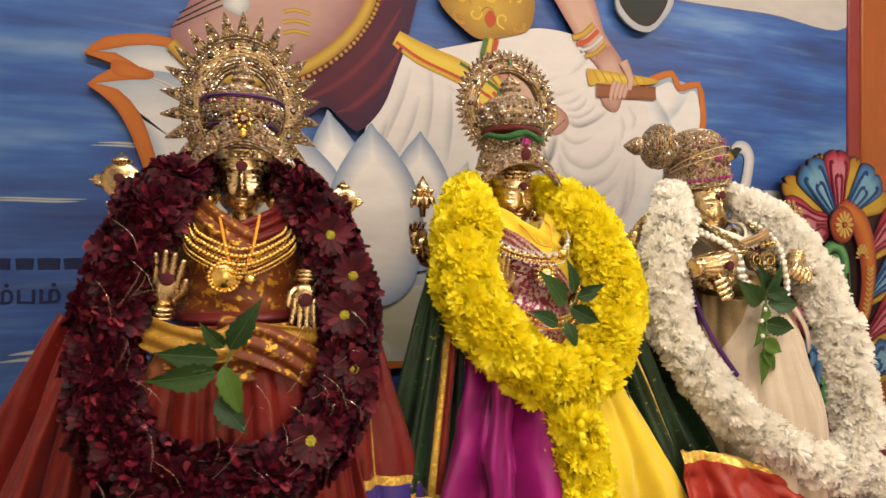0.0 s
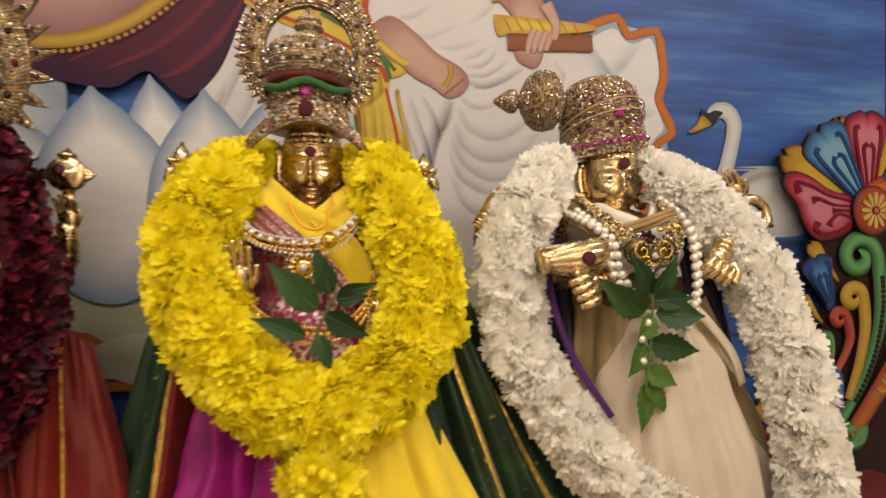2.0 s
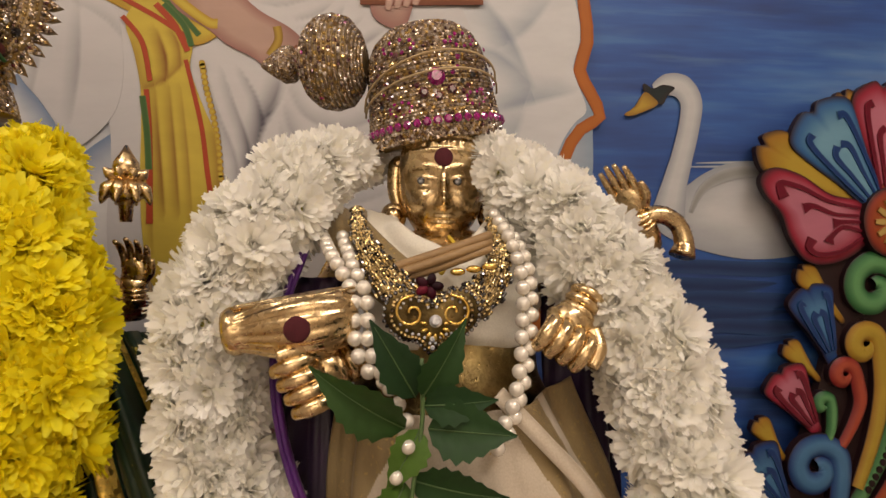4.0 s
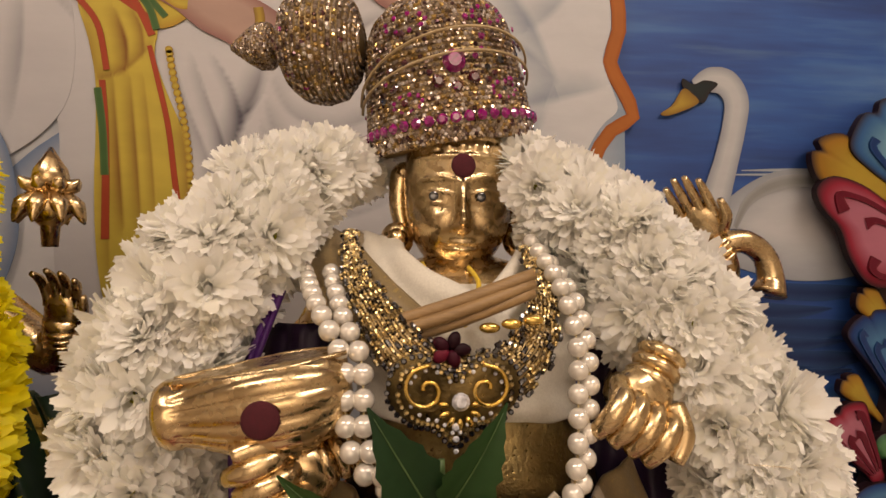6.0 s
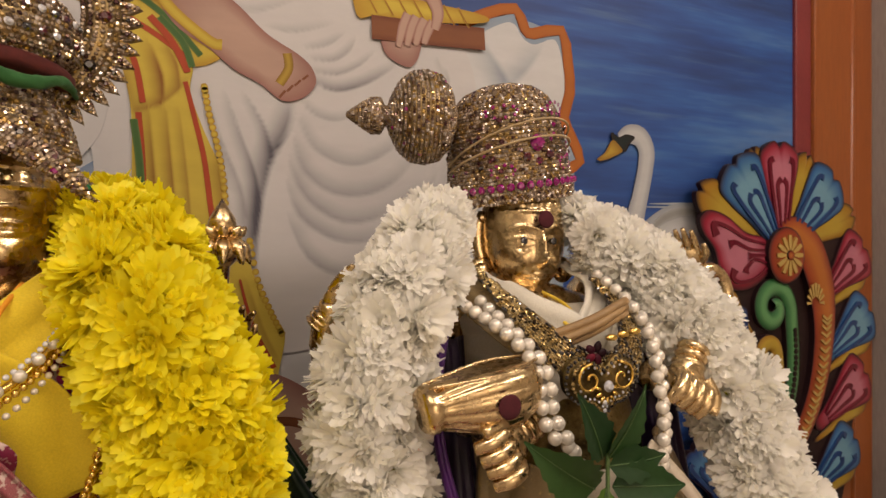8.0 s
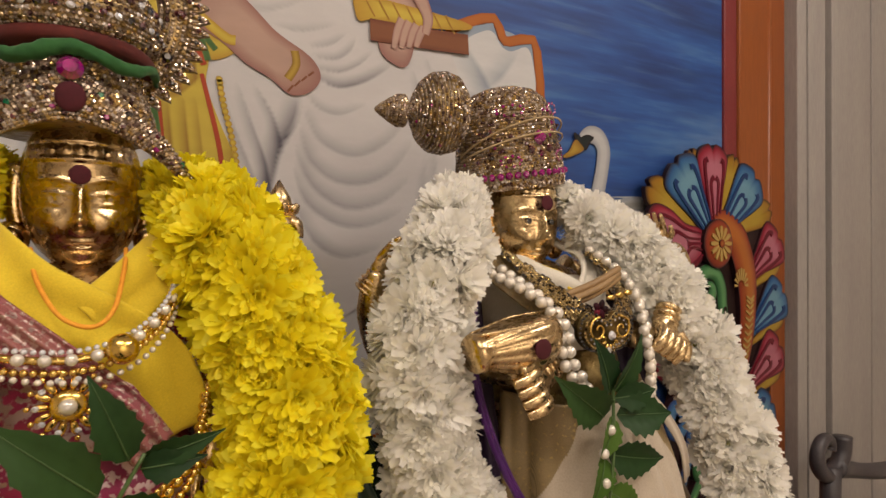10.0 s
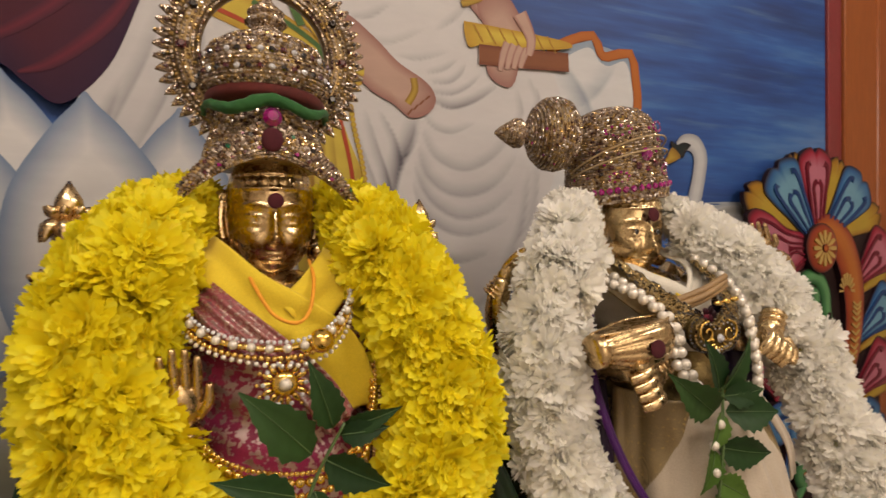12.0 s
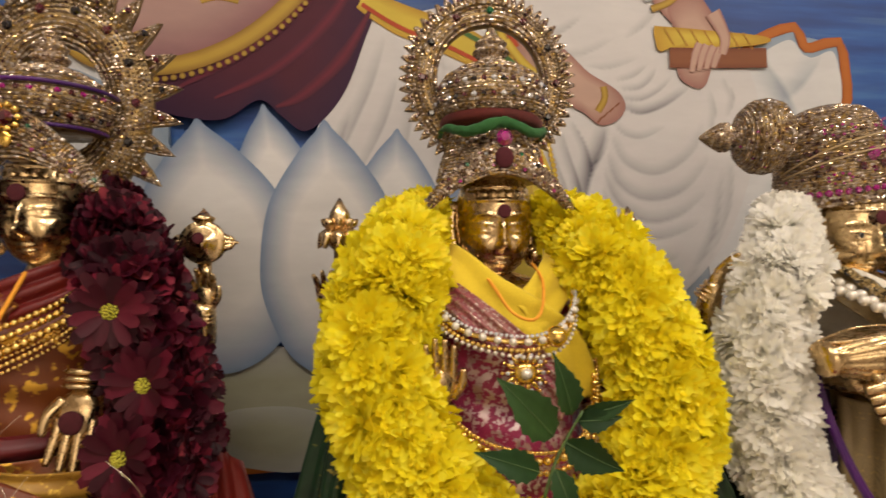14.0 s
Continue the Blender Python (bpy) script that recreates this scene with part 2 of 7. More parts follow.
WATER = water_paint()
PALESKY = painted("mural_pale_sky", (0.66, 0.62, 0.58), (0.60, 0.58, 0.57))
LOTUS = painted("mural_lotus_white", (1.06, 1.04, 1.02), (0.28, 0.38, 0.56), (0.0, 0.42))
LOTUSB = painted("mural_lotus_back", (0.86, 0.86, 0.86), (0.38, 0.48, 0.60), (0.0, 0.6))
SEPAL = painted("mural_sepal", (0.55, 0.55, 0.40), (0.66, 0.66, 0.60), (0.0, 0.6))
RIM = painted("mural_orange_rim", (0.62, 0.19, 0.03), (0.50, 0.13, 0.02))
ROBE = painted("mural_shaded_cloth", (0.88, 0.85, 0.84), (0.13, 0.12, 0.15), (0.0, 0.92), brush=0.10)
LOTUSPAINT = painted("mural_lotus_shade", (0.90, 0.90, 0.90), (0.10, 0.20, 0.32), (0.0, 0.95))
FOLD = painted("mural_cloth_fold", (0.46, 0.45, 0.48), (0.84, 0.79, 0.77), (0.0, 1.0))
MAROONP = painted("mural_maroon_cloth", (0.10, 0.010, 0.030), (0.045, 0.008, 0.045), (0.0, 0.6))
MAROONL = painted("mural_maroon_light", (0.20, 0.02, 0.045), (0.09, 0.012, 0.035), (0.0, 1.0))
VEENAP = painted("mural_instrument_tan", (0.58, 0.36, 0.32), (0.34, 0.15, 0.17), (0.0, 0.5))
GOLDP = painted("mural_gold_paint", (0.66, 0.43, 0.06), (0.38, 0.20, 0.03), (0.0, 0.8))
SASHPAINT = painted("mural_sash_paint", (0.88, 0.66, 0.09), (0.26, 0.045, 0.012), (0.0, 0.97), brush=0.16)
YELLOWP = painted("mural_yellow_paint", (0.86, 0.64, 0.08), (0.66, 0.38, 0.04), (0.0, 0.7))
OCHREP = painted("mural_ochre_fold", (0.46, 0.17, 0.03), (0.74, 0.48, 0.06), (0.0, 0.9))
REDP = painted("mural_red_stripe", (0.62, 0.09, 0.03), (0.55, 0.12, 0.03))
GREENP = painted("mural_green_stripe", (0.09, 0.20, 0.05), (0.2, 0.28, 0.08))
SKINP = painted("mural_peach_paint", (0.70, 0.46, 0.36), (0.46, 0.22, 0.18), (0.0, 0.5))
BROWNP = painted("mural_brown_paint", (0.33, 0.12, 0.05), (0.24, 0.07, 0.03))
DARKP = painted("mural_dark_paint", (0.02, 0.03, 0.03), (0.03, 0.02, 0.02))
SWANP = painted("mural_swan_white", (0.78, 0.78, 0.78), (0.45, 0.48, 0.52), (0.0, 0.7))
SWANG = painted("mural_swan_grey", (0.42, 0.42, 0.40), (0.55, 0.56, 0.56), (0.0, 0.7))
NAVY = painted("mural_navy_lettering", (0.008, 0.018, 0.09), (0.01, 0.02, 0.1))
CLOUD = painted("mural_cloud_dab", (0.62, 0.64, 0.66), (0.22, 0.33, 0.48), (0.0, 0.9))

C_BLUE = painted("carving_blue", (0.22, 0.46, 0.62), (0.04, 0.16, 0.40), (0.05, 0.55), 0.4, line=(0.02, 0.008, 0.01))
C_DEEP = painted("carving_deep_blue", (0.10, 0.27, 0.50), (0.015, 0.06, 0.24), (0.05, 0.7), 0.4, line=(0.02, 0.008, 0.01))
DEEPWATER = painted("mural_deep_water", (0.022, 0.045, 0.15), (0.035, 0.09, 0.24), (0.0, 0.9))
C_PINK = painted("carving_pink", (0.66, 0.22, 0.30), (0.40, 0.02, 0.05), (0.05, 0.5), 0.4, line=(0.02, 0.008, 0.01))
C_YEL = painted("carving_yellow", (0.62, 0.42, 0.05), (0.45, 0.22, 0.02), (0.05, 0.6), 0.4, line=(0.02, 0.008, 0.01))
C_ORANGE = painted("carving_orange", (0.62, 0.20, 0.04), (0.38, 0.05, 0.02), (0.0, 0.8), 0.4, line=(0.02, 0.008, 0.01))
C_GREEN = painted("carving_green", (0.16, 0.42, 0.16), (0.02, 0.14, 0.04), (0.0, 0.8), 0.4, line=(0.02, 0.008, 0.01))
C_RED = painted("carving_red", (0.55, 0.10, 0.05), (0.30, 0.02, 0.02), (0.0, 0.8), 0.4, line=(0.02, 0.008, 0.01))
C_PALE = painted("carving_pale_pattern", (0.72, 0.50, 0.15), (0.65, 0.38, 0.10), rough=0.3)
C_DARKRED = painted("carving_dark_red_line", (0.20, 0.01, 0.03), (0.25, 0.02, 0.04), rough=0.3)
C_DARKBLUE = painted("carving_dark_blue_line", (0.02, 0.06, 0.22), (0.03, 0.10, 0.3), rough=0.3)
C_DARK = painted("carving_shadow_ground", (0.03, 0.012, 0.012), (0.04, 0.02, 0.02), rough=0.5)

PILLAR = plain("orange_varnished_pillar", (0.22, 0.056, 0.011), (0.27, 0.075, 0.015), 0.35, scale=4, fine=60, bumps=0.08, stretch=(3, 3, 0.4))
PILLARDARK = plain("maroon_pillar_edge", (0.15, 0.018, 0.022), (0.20, 0.03, 0.03), 0.4, scale=6)
DOORWHITE = plain("greyed_white_paint", (0.30, 0.275, 0.26), (0.36, 0.335, 0.31), 0.5, scale=5, fine=80, bumps=0.08, stretch=(3, 3, 0.5))
IRON = plain("dark_grey_casting", (0.045, 0.04, 0.045), (0.075, 0.065, 0.07), 0.4, scale=20)
WALLP = plain("warm_plaster", (0.72, 0.66, 0.57), (0.80, 0.74, 0.65), 0.9, scale=3, fine=90)
FLOORM = plain("polished_floor_tile", (0.30, 0.25, 0.2), (0.40, 0.34, 0.28), 0.3, scale=4, fine=60, bumps=0.05)
CEILM = plain("ceiling_paint", (0.72, 0.68, 0.6), (0.78, 0.74, 0.67), 0.9, scale=3, fine=90)
# purple silk taken near black: shade behind the arms put into its colour
SHADESILK = silk("shade_violet_silk", (0.012, 0.005, 0.022), (0.03, 0.008, 0.05))
TABLEC = silk("dark_red_altar_cloth", (0.12, 0.008, 0.012), (0.2, 0.012, 0.016))


# ---- builders ----
def mesh_from(bm, mats, smooth=True):
    me = bpy.data.meshes.new("mesh")
    bmesh.ops.recalc_face_normals(bm, faces=bm.faces)
    bm.to_mesh(me)
    bm.free()
    for m in mats if isinstance(mats, (list, tuple)) else [mats]:
        me.materials.append(m)
    for p in me.polygons:
        p.use_smooth = smooth
    return me


def thing(name, at, label, category, group="", kind=""):
    ob = new(name)
    ob.empty_display_size = 0.02
    ob.location = at
    return tagged(ob, label, category, group, kind)


def base_of(ob):
    """Where a thing's Empty stands; its mesh parts are built in world metres."""
    return ob.location.copy() if ob.data is None else Vector((0, 0, 0))


def under(ob, parent):
    """Makes ob, built in world metres, a part of parent."""
    ob.parent = parent
    ob.matrix_parent_inverse = Matrix.Translation(-base_of(parent))
    return ob


def part(name, bm, mats, parent=None, label="", smooth=True):
    ob = new(name, mesh_from(bm, mats, smooth))
    if parent is not None:
        under(ob, parent)
    if label:
        tagged(ob, label)
    return ob


def single(name, bm, mats, label, category, group="", kind="", smooth=True):
    return tagged(part(name, bm, mats, smooth=smooth), label, category, group, kind)


def box(bm, a, b, bevel=0.0):
    m = Matrix.Translation([(p + q) / 2 for p, q in zip(a, b)]) @ Matrix.Diagonal([abs(q - p) for p, q in zip(a, b)] + [1])
    g = bmesh.ops.create_cube(bm, size=1, matrix=m)
    if bevel:
        es = {e for v in g["verts"] for e in v.link_edges}
        bmesh.ops.bevel(bm, geom=list(es), offset=bevel, segments=2, affect="EDGES", profile=0.6)


def ball(bm, c, r, u=16, v=10, turn=None):
    r = (r, r, r) if isinstance(r, (int, float)) else r
    m = Matrix.Translation(c) @ (turn or Matrix()) @ Matrix.Diagonal((*r, 1))
    return bmesh.ops.create_uvsphere(bm, u_segments=u, v_segments=v, radius=1, matrix=m)["verts"]


def smooth_path(pts, n=8, closed=False):
    """Catmull-Rom curve through points of any dimension."""
    p = [Vector(q) for q in pts]
    k, out = len(p), []
    for i in range(k if closed else k - 1):
        a, b, c, d = (p[(i + j) % k] if closed else p[min(max(i + j, 0), k - 1)] for j in (-1, 0, 1, 2))
        for s in range(n):
            t = s / n
            out.append(0.5 * (2 * b + (c - a) * t + (2 * a - 5 * b + 4 * c - d) * t * t + (3 * b - a - 3 * c + d) * t ** 3))
    if not closed:
        out.append(p[-1].copy())
    return out


def tube(bm, pts, radii, sides=10, smooth=6, closed=False, caps=True):
    path = smooth_path(pts, smooth, closed) if smooth > 1 else [Vector(p) for p in pts]
    n = len(path)
    radii = [radii] * 2 if isinstance(radii, (int, float)) else radii
    rings, side = [], None
    for i, p in enumerate(path):
        ahead = (path[(i + 1) % n] - path[i - 1]) if closed else path[min(i + 1, n - 1)] - path[max(i - 1, 0)]
        ahead.normalize()
        if side is None:
            side = ahead.orthogonal().normalized()
        side = (side - ahead * side.dot(ahead)).normalized()
        up = ahead.cross(side)
        f = i / max(1, n - 1) * (len(radii) - 1)
        j = min(int(f), len(radii) - 2)
        r = radii[j] + (radii[j + 1] - radii[j]) * (f - j)
        rings.append([bm.verts.new(p + r * (math.cos(a) * side + math.sin(a) * up)) for a in (2 * math.pi * s / sides for s in range(sides))])
    for i in range(n if closed else n - 1):
        a, b = rings[i], rings[(i + 1) % n]
        for s in range(sides):
            bm.faces.new((a[s], a[(s + 1) % sides], b[(s + 1) % sides], b[s]))
    if caps and not closed:
        bm.faces.new(rings[0][::-1])
        bm.faces.new(rings[-1])
    return path


def lathe(bm, profile, m=None, sides=32):
    """Turns a profile of (radius, height) round z, then lays it by m."""
    m = m or Matrix()
    rings = []
    for r, z in profile:
        rings.append([bm.verts.new(m @ Vector((max(r, 1e-4) * math.cos(a), max(r, 1e-4) * math.sin(a), z))) for a in (2 * math.pi * s / sides for s in range(sides))])
    for a, b in zip(rings, rings[1:]):
        for s in range(sides):
            bm.faces.new((a[s], a[(s + 1) % sides], b[(s + 1) % sides], b[s]))
    bm.faces.new(rings[0][::-1])
    bm.faces.new(rings[-1])


def gem(bm, c, n, r, sides=6, flat=0.55, spin=0.0):
    """A faceted stone that sits at c and faces n."""
    n = Vector(n).normalized()
    u = n.orthogonal().normalized()
    w = n.cross(u)
    c = Vector(c)
    low = [bm.verts.new(c + r * (math.cos(a) * u + math.sin(a) * w)) for a in (spin + 2 * math.pi * s / sides for s in range(sides))]
    high = [bm.verts.new(c + 0.55 * r * (math.cos(a) * u + math.sin(a) * w) + flat * r * n) for a in (spin + 2 * math.pi * s / sides for s in range(sides))]
    for s in range(sides):
        bm.faces.new((low[s], low[(s + 1) % sides], high[(s + 1) % sides], high[s]))
    bm.faces.new(high)


def stone_at(name, c, n, r, mat, parent, sides=10):
    bm = bmesh.new()
    gem(bm, c, n, r, sides, 0.6)
    return part(name, bm, mat, parent, smooth=False)


# Painted shapes: (x, z) outlines laid on the plane y, each a thin plate whose "core" runs from 0 at its edge to 1 in its middle.
def outline_plate(bm, pts, y, thick, steps=6, dome=0.0):
    lay = bm.verts.layers.float.get("core") or bm.verts.layers.float.new("core")
    path = smooth_path([(x, z) for x, z in pts], 6, True)
    c = sum(path, Vector((0, 0))) / len(path)
    rings = []
    for k in range(steps):
        f = 1 - k / steps
        ring = []
        for p in path:
            q = c + (p - c) * f
            v = bm.verts.new((q.x, y - dome * math.sqrt(max(0, 1 - f * f)), q.y))
            v[lay] = k / steps
            ring.append(v)
        rings.append(ring)
    mid = bm.verts.new((c.x, y - dome, c.y))
    mid[lay] = 1.0
    back = [bm.verts.new((p.x, y + thick, p.y)) for p in path]
    edge = [bm.verts.new((p.x, y, p.y)) for p in path]
    n = len(path)
    for a, b in [(back, edge)] + list(zip(rings, rings[1:])):
        for s in range(n):
            bm.faces.new((a[s], a[(s + 1) % n], b[(s + 1) % n], b[s]))
    for s in range(n):
        bm.faces.new((rings[-1][s], rings[-1][(s + 1) % n], mid))


def ribbon(bm, pts, widths, y, thick, dome=0.0, n=8):
    """A painted or carved stripe along (x, z) points."""
    lay = bm.verts.layers.float.get("core") or bm.verts.layers.float.new("core")
    path = smooth_path([(x, z) for x, z in pts], n)
    widths = [widths] * 2 if isinstance(widths, (int, float)) else widths
    rows = []
    for i, p in enumerate(path):
        d = path[min(i + 1, len(path) - 1)] - path[max(i - 1, 0)]
        d = Vector((-d.y, d.x)).normalized()
        f = i / (len(path) - 1) * (len(widths) - 1)
        j = min(int(f), len(widths) - 2)
        w = widths[j] + (widths[j + 1] - widths[j]) * (f - j)
        row = []
        for k, back in ((-1, 1), (-1, 0), (-1, 0), (-0.5, 0), (0, 0), (0.5, 0), (1, 0), (1, 0), (1, 1)):
            q = p + d * w * 0.5 * k
            v = bm.verts.new((q.x, y + thick if back else y - dome * (1 - k * k), q.y))
            v[lay] = 0.0 if back else 1 - abs(k)
            row.append(v)
        rows.append(row)
    for a, b in zip(rows, rows[1:]):
        for s in (0, 2, 3, 4, 5, 7):
            bm.faces.new((a[s], a[s + 1], b[s + 1], b[s]))


def flat_layer(parent, y, thick):
    """Coats of paint on the cut-out lie close together."""
    if parent.name.startswith("lotus_cutout"):
        return 0.322 - (0.322 - y) * 0.35, thick * 0.35 if thick < 0.005 else thick
    return y, thick


def shape(name, pts, y, mat, parent, thick=0.0015, label="", dome=0.0):
    y, thick = flat_layer(parent, y, thick)
    bm = bmesh.new()
    outline_plate(bm, pts, y, thick, dome=dome)
    return part(name, bm, mat, parent, label, dome > 0)


def stripe(name, pts, widths, y, mat, parent, thick=0.0015, label="", dome=0.0, n=8):
    y, thick = flat_layer(parent, y, thick)
    bm = bmesh.new()
    ribbon(bm, pts, widths, y, thick, dome, n)
    return part(name, bm, mat, parent, label, dome > 0)


def brush_shade(x, z, strokes):
    """How light a painter left the cloth at (x, z): each fold is dark along its line and fades out to one side."""
    dark = 0.0
    for pts, reach, depth in strokes:
        n = len(pts)
        best, at, way = 1e9, 0.0, 1
        for i in range(n - 1):
            (ax, az), (bx, bz) = pts[i], pts[i + 1]
            dx, dz = bx - ax, bz - az
            f = max(0.0, min(1.0, ((x - ax) * dx + (z - az) * dz) / max(1e-9, dx * dx + dz * dz)))
            d = math.hypot(x - ax - f * dx, z - az - f * dz)
            if d < best:
                best, at, way = d, (i + f) / (n - 1), 1 if dx * (z - az) - dz * (x - ax) > 0 else -1
        fall = max(0.0, 1 - best / reach) ** 1.6 if way > 0 else max(0.0, 1 - best / (0.22 * reach)) ** 1.2
        dark += depth * fall * (0.25 + 0.75 * math.sin(math.pi * min(1, 0.08 + at * 0.88)))
    return 1 - min(1.0, dark)


def painted_cloth(name, pts, y, parent, strokes, label="", mat=None):
    """A painted robe: a finely divided plate whose "core" holds the painter's light and dark."""
    y, thick = flat_layer(parent, y, 0.002)
    bm = bmesh.new()
    outline_plate(bm, [tuple(q) for q in smooth_path(pts, 3, True)], y, thick, 54)
    lay = bm.verts.layers.float["core"]
    strokes = [([tuple(q) for q in smooth_path(line, 3)], reach, depth) for line, reach, depth in strokes]
    for v in bm.verts:
        v[lay] = brush_shade(v.co.x, v.co.z, strokes)
    return part(name, bm, mat or ROBE, parent, label, False)


def petal_outline(base, tip, width, belly=0.45):
    """A lotus petal in (x, z): pointed at the tip, rounded at the base."""
    b, t = Vector(base), Vector(tip)
    d = t - b
    s = Vector((-d.y, d.x)).normalized() * width
    rows = [(0.0, 0.0), (0.08, 0.30), (0.28, 0.47), (belly, 0.5), (0.68, 0.42), (0.86, 0.22), (0.96, 0.06)]
    return [tuple(b + d * f + s * w) for f, w in rows] + [tuple(t)] + [tuple(b + d * f - s * w) for f, w in rows[:0:-1]]


# ---- the room ----
def structure(name, bm, mat, label, category):
    return single(name, bm, mat, label, category, kind="structure", smooth=False)


def room():
    x0, x1, y0, y1, h = -2.2, 3.0, -3.2, 0.36, 2.9
    for name, a, b, mat, label, cat in (
            ("floor", (x0 - 0.15, y0 - 0.15, -0.1), (x1 + 0.15, y1 + 0.15, 0.0), FLOORM, "brown polished tile floor of the shrine room", "floor"),
            ("ceiling", (x0 - 0.15, y0 - 0.15, h), (x1 + 0.15, y1 + 0.15, h + 0.1), CEILM, "plain off-white painted ceiling", "ceiling"),
            ("wall_north", (x0, y1, 0), (x1, y1 + 0.15, h), WALLP, "warm plaster wall behind the painted backdrop", "wall"),
            ("wall_south", (x0, y0 - 0.15, 0), (x1, y0, h), WALLP, "warm plaster wall", "wall"),
            ("wall_west", (x0 - 0.15, y0 - 0.15, 0), (x0, y1 + 0.15, h), WALLP, "warm plaster wall", "wall"),
            ("wall_east", (x1, y0 - 0.15, 0), (x1 + 0.15, y1 + 0.15, h), WALLP, "warm plaster wall", "wall")):
        bm = bmesh.new()
        box(bm, a, b)
        structure(name, bm, mat, label, cat)


def altar():
    t = thing("altar_table", (0.1, 0.0, 0.0), "long altar table under a dark red cloth", "altar")
    bm = bmesh.new()
    box(bm, (-1.5, -0.30, 0.96), (1.2, 0.325, 1.0), 0.006)
    part("tabletop", bm, TABLEC, t, "top wrapped in dark red cloth", False)
    bm = bmesh.new()
    rows = []
    for k in range(181):
        x = -1.5 + 2.7 * k / 180
        y = -0.302 - 0.012 * math.sin(k * 0.9) - 0.005 * math.sin(k * 2.3)
        rows.append([bm.verts.new((x, y - 0.02 * f, 0.995 * (1 - f))) for f in (0, 0.25, 0.5, 0.75, 1)])
    for a, b in zip(rows, rows[1:]):
        for s in range(4):
            bm.faces.new((a[s], a[s + 1], b[s + 1], b[s]))
    part("cloth_skirt", bm, TABLEC, t, "pleated dark red cloth skirt")
    for x in (-1.4, 1.1):
        for y in (-0.22, 0.26):
            bm = bmesh.new()
            box(bm, (x - 0.03, y - 0.03, 0), (x + 0.03, y + 0.03, 0.96), 0.004)
            part("leg", bm, WOOD, t, smooth=False)


def pillar_and_door():
    t = thing("pillar", (1.39, 0.32, 0.0), "orange varnished pilaster with a maroon edge strip", "pillar", kind="structure")
    bm = bmesh.new()
    box(bm, (1.262, 0.331, 0), (1.310, 0.36, 2.9), 0.004)
    part("edge_strip", bm, PILLARDARK, t, "maroon painted edge strip", False)
    bm = bmesh.new()
    box(bm, (1.310, 0.325, 0), (1.502, 0.36, 2.9), 0.006)
    part("shaft", bm, PILLAR, t, smooth=False)
    bm = bmesh.new()
    tube(bm, [(1.432, 0.329, 0.0), (1.432, 0.329, 2.9)], 0.008, 14, 1)
    part("moulding", bm, PILLAR, t)
    d = thing("door_1", (1.9, 0.33, 0.0), "closed grooved door in greyed white paint", "door", kind="structure")
    xs = [(1.503, 1.545, 0.295), (1.549, 1.555, 0.303), (1.559, 1.64, 0.298), (1.644, 1.652, 0.306), (1.656, 1.685, 0.29), (1.689, 1.70, 0.31)]
    xs += [(1.70 + 0.2 * k + 0.004, 1.70 + 0.2 * k + 0.196, 0.305) for k in range(6)]
    for a, b, y in xs:
        bm = bmesh.new()
        box(bm, (a, y, 0), (b, 0.358, 2.4), 0.003)
        part("panel", bm, DOORWHITE, d, smooth=False)
    bm = bmesh.new()
    box(bm, (1.5, 0.30, 2.4), (3.0, 0.358, 2.9), 0.003)
    part("header", bm, DOORWHITE, d, smooth=False)
    # scrolled arm of dark cast metal in front of the door
    s = thing("scroll_stand", (1.46, 0.17, 0.0), "dark grey cast stand with a scrolled top", "stand")
    bm = bmesh.new()
    spiral = [(1.425 + r * math.cos(a), 0.19, 1.10 + r * math.sin(a)) for a, r in ((0.55 * k, 0.012 + 0.0050 * k) for k in range(13))]
    tube(bm, spiral, [0.012, 0.020], 12, 4)
    part("scroll", bm, IRON, s)
    bm = bmesh.new()
    tube(bm, [(1.46, 0.19, 1.055), (1.52, 0.19, 1.04), (1.62, 0.18, 1.02), (1.8, 0.17, 1.0)], [0.024, 0.018, 0.022], 12, 5)
    part("arm", bm, IRON, s)
    bm = bmesh.new()
    tube(bm, [(1.44, 0.19, 1.06), (1.43, 0.19, 0.6), (1.44, 0.19, 0.0)], [0.022, 0.02, 0.035], 12, 4)
    part("post", bm, IRON, s)


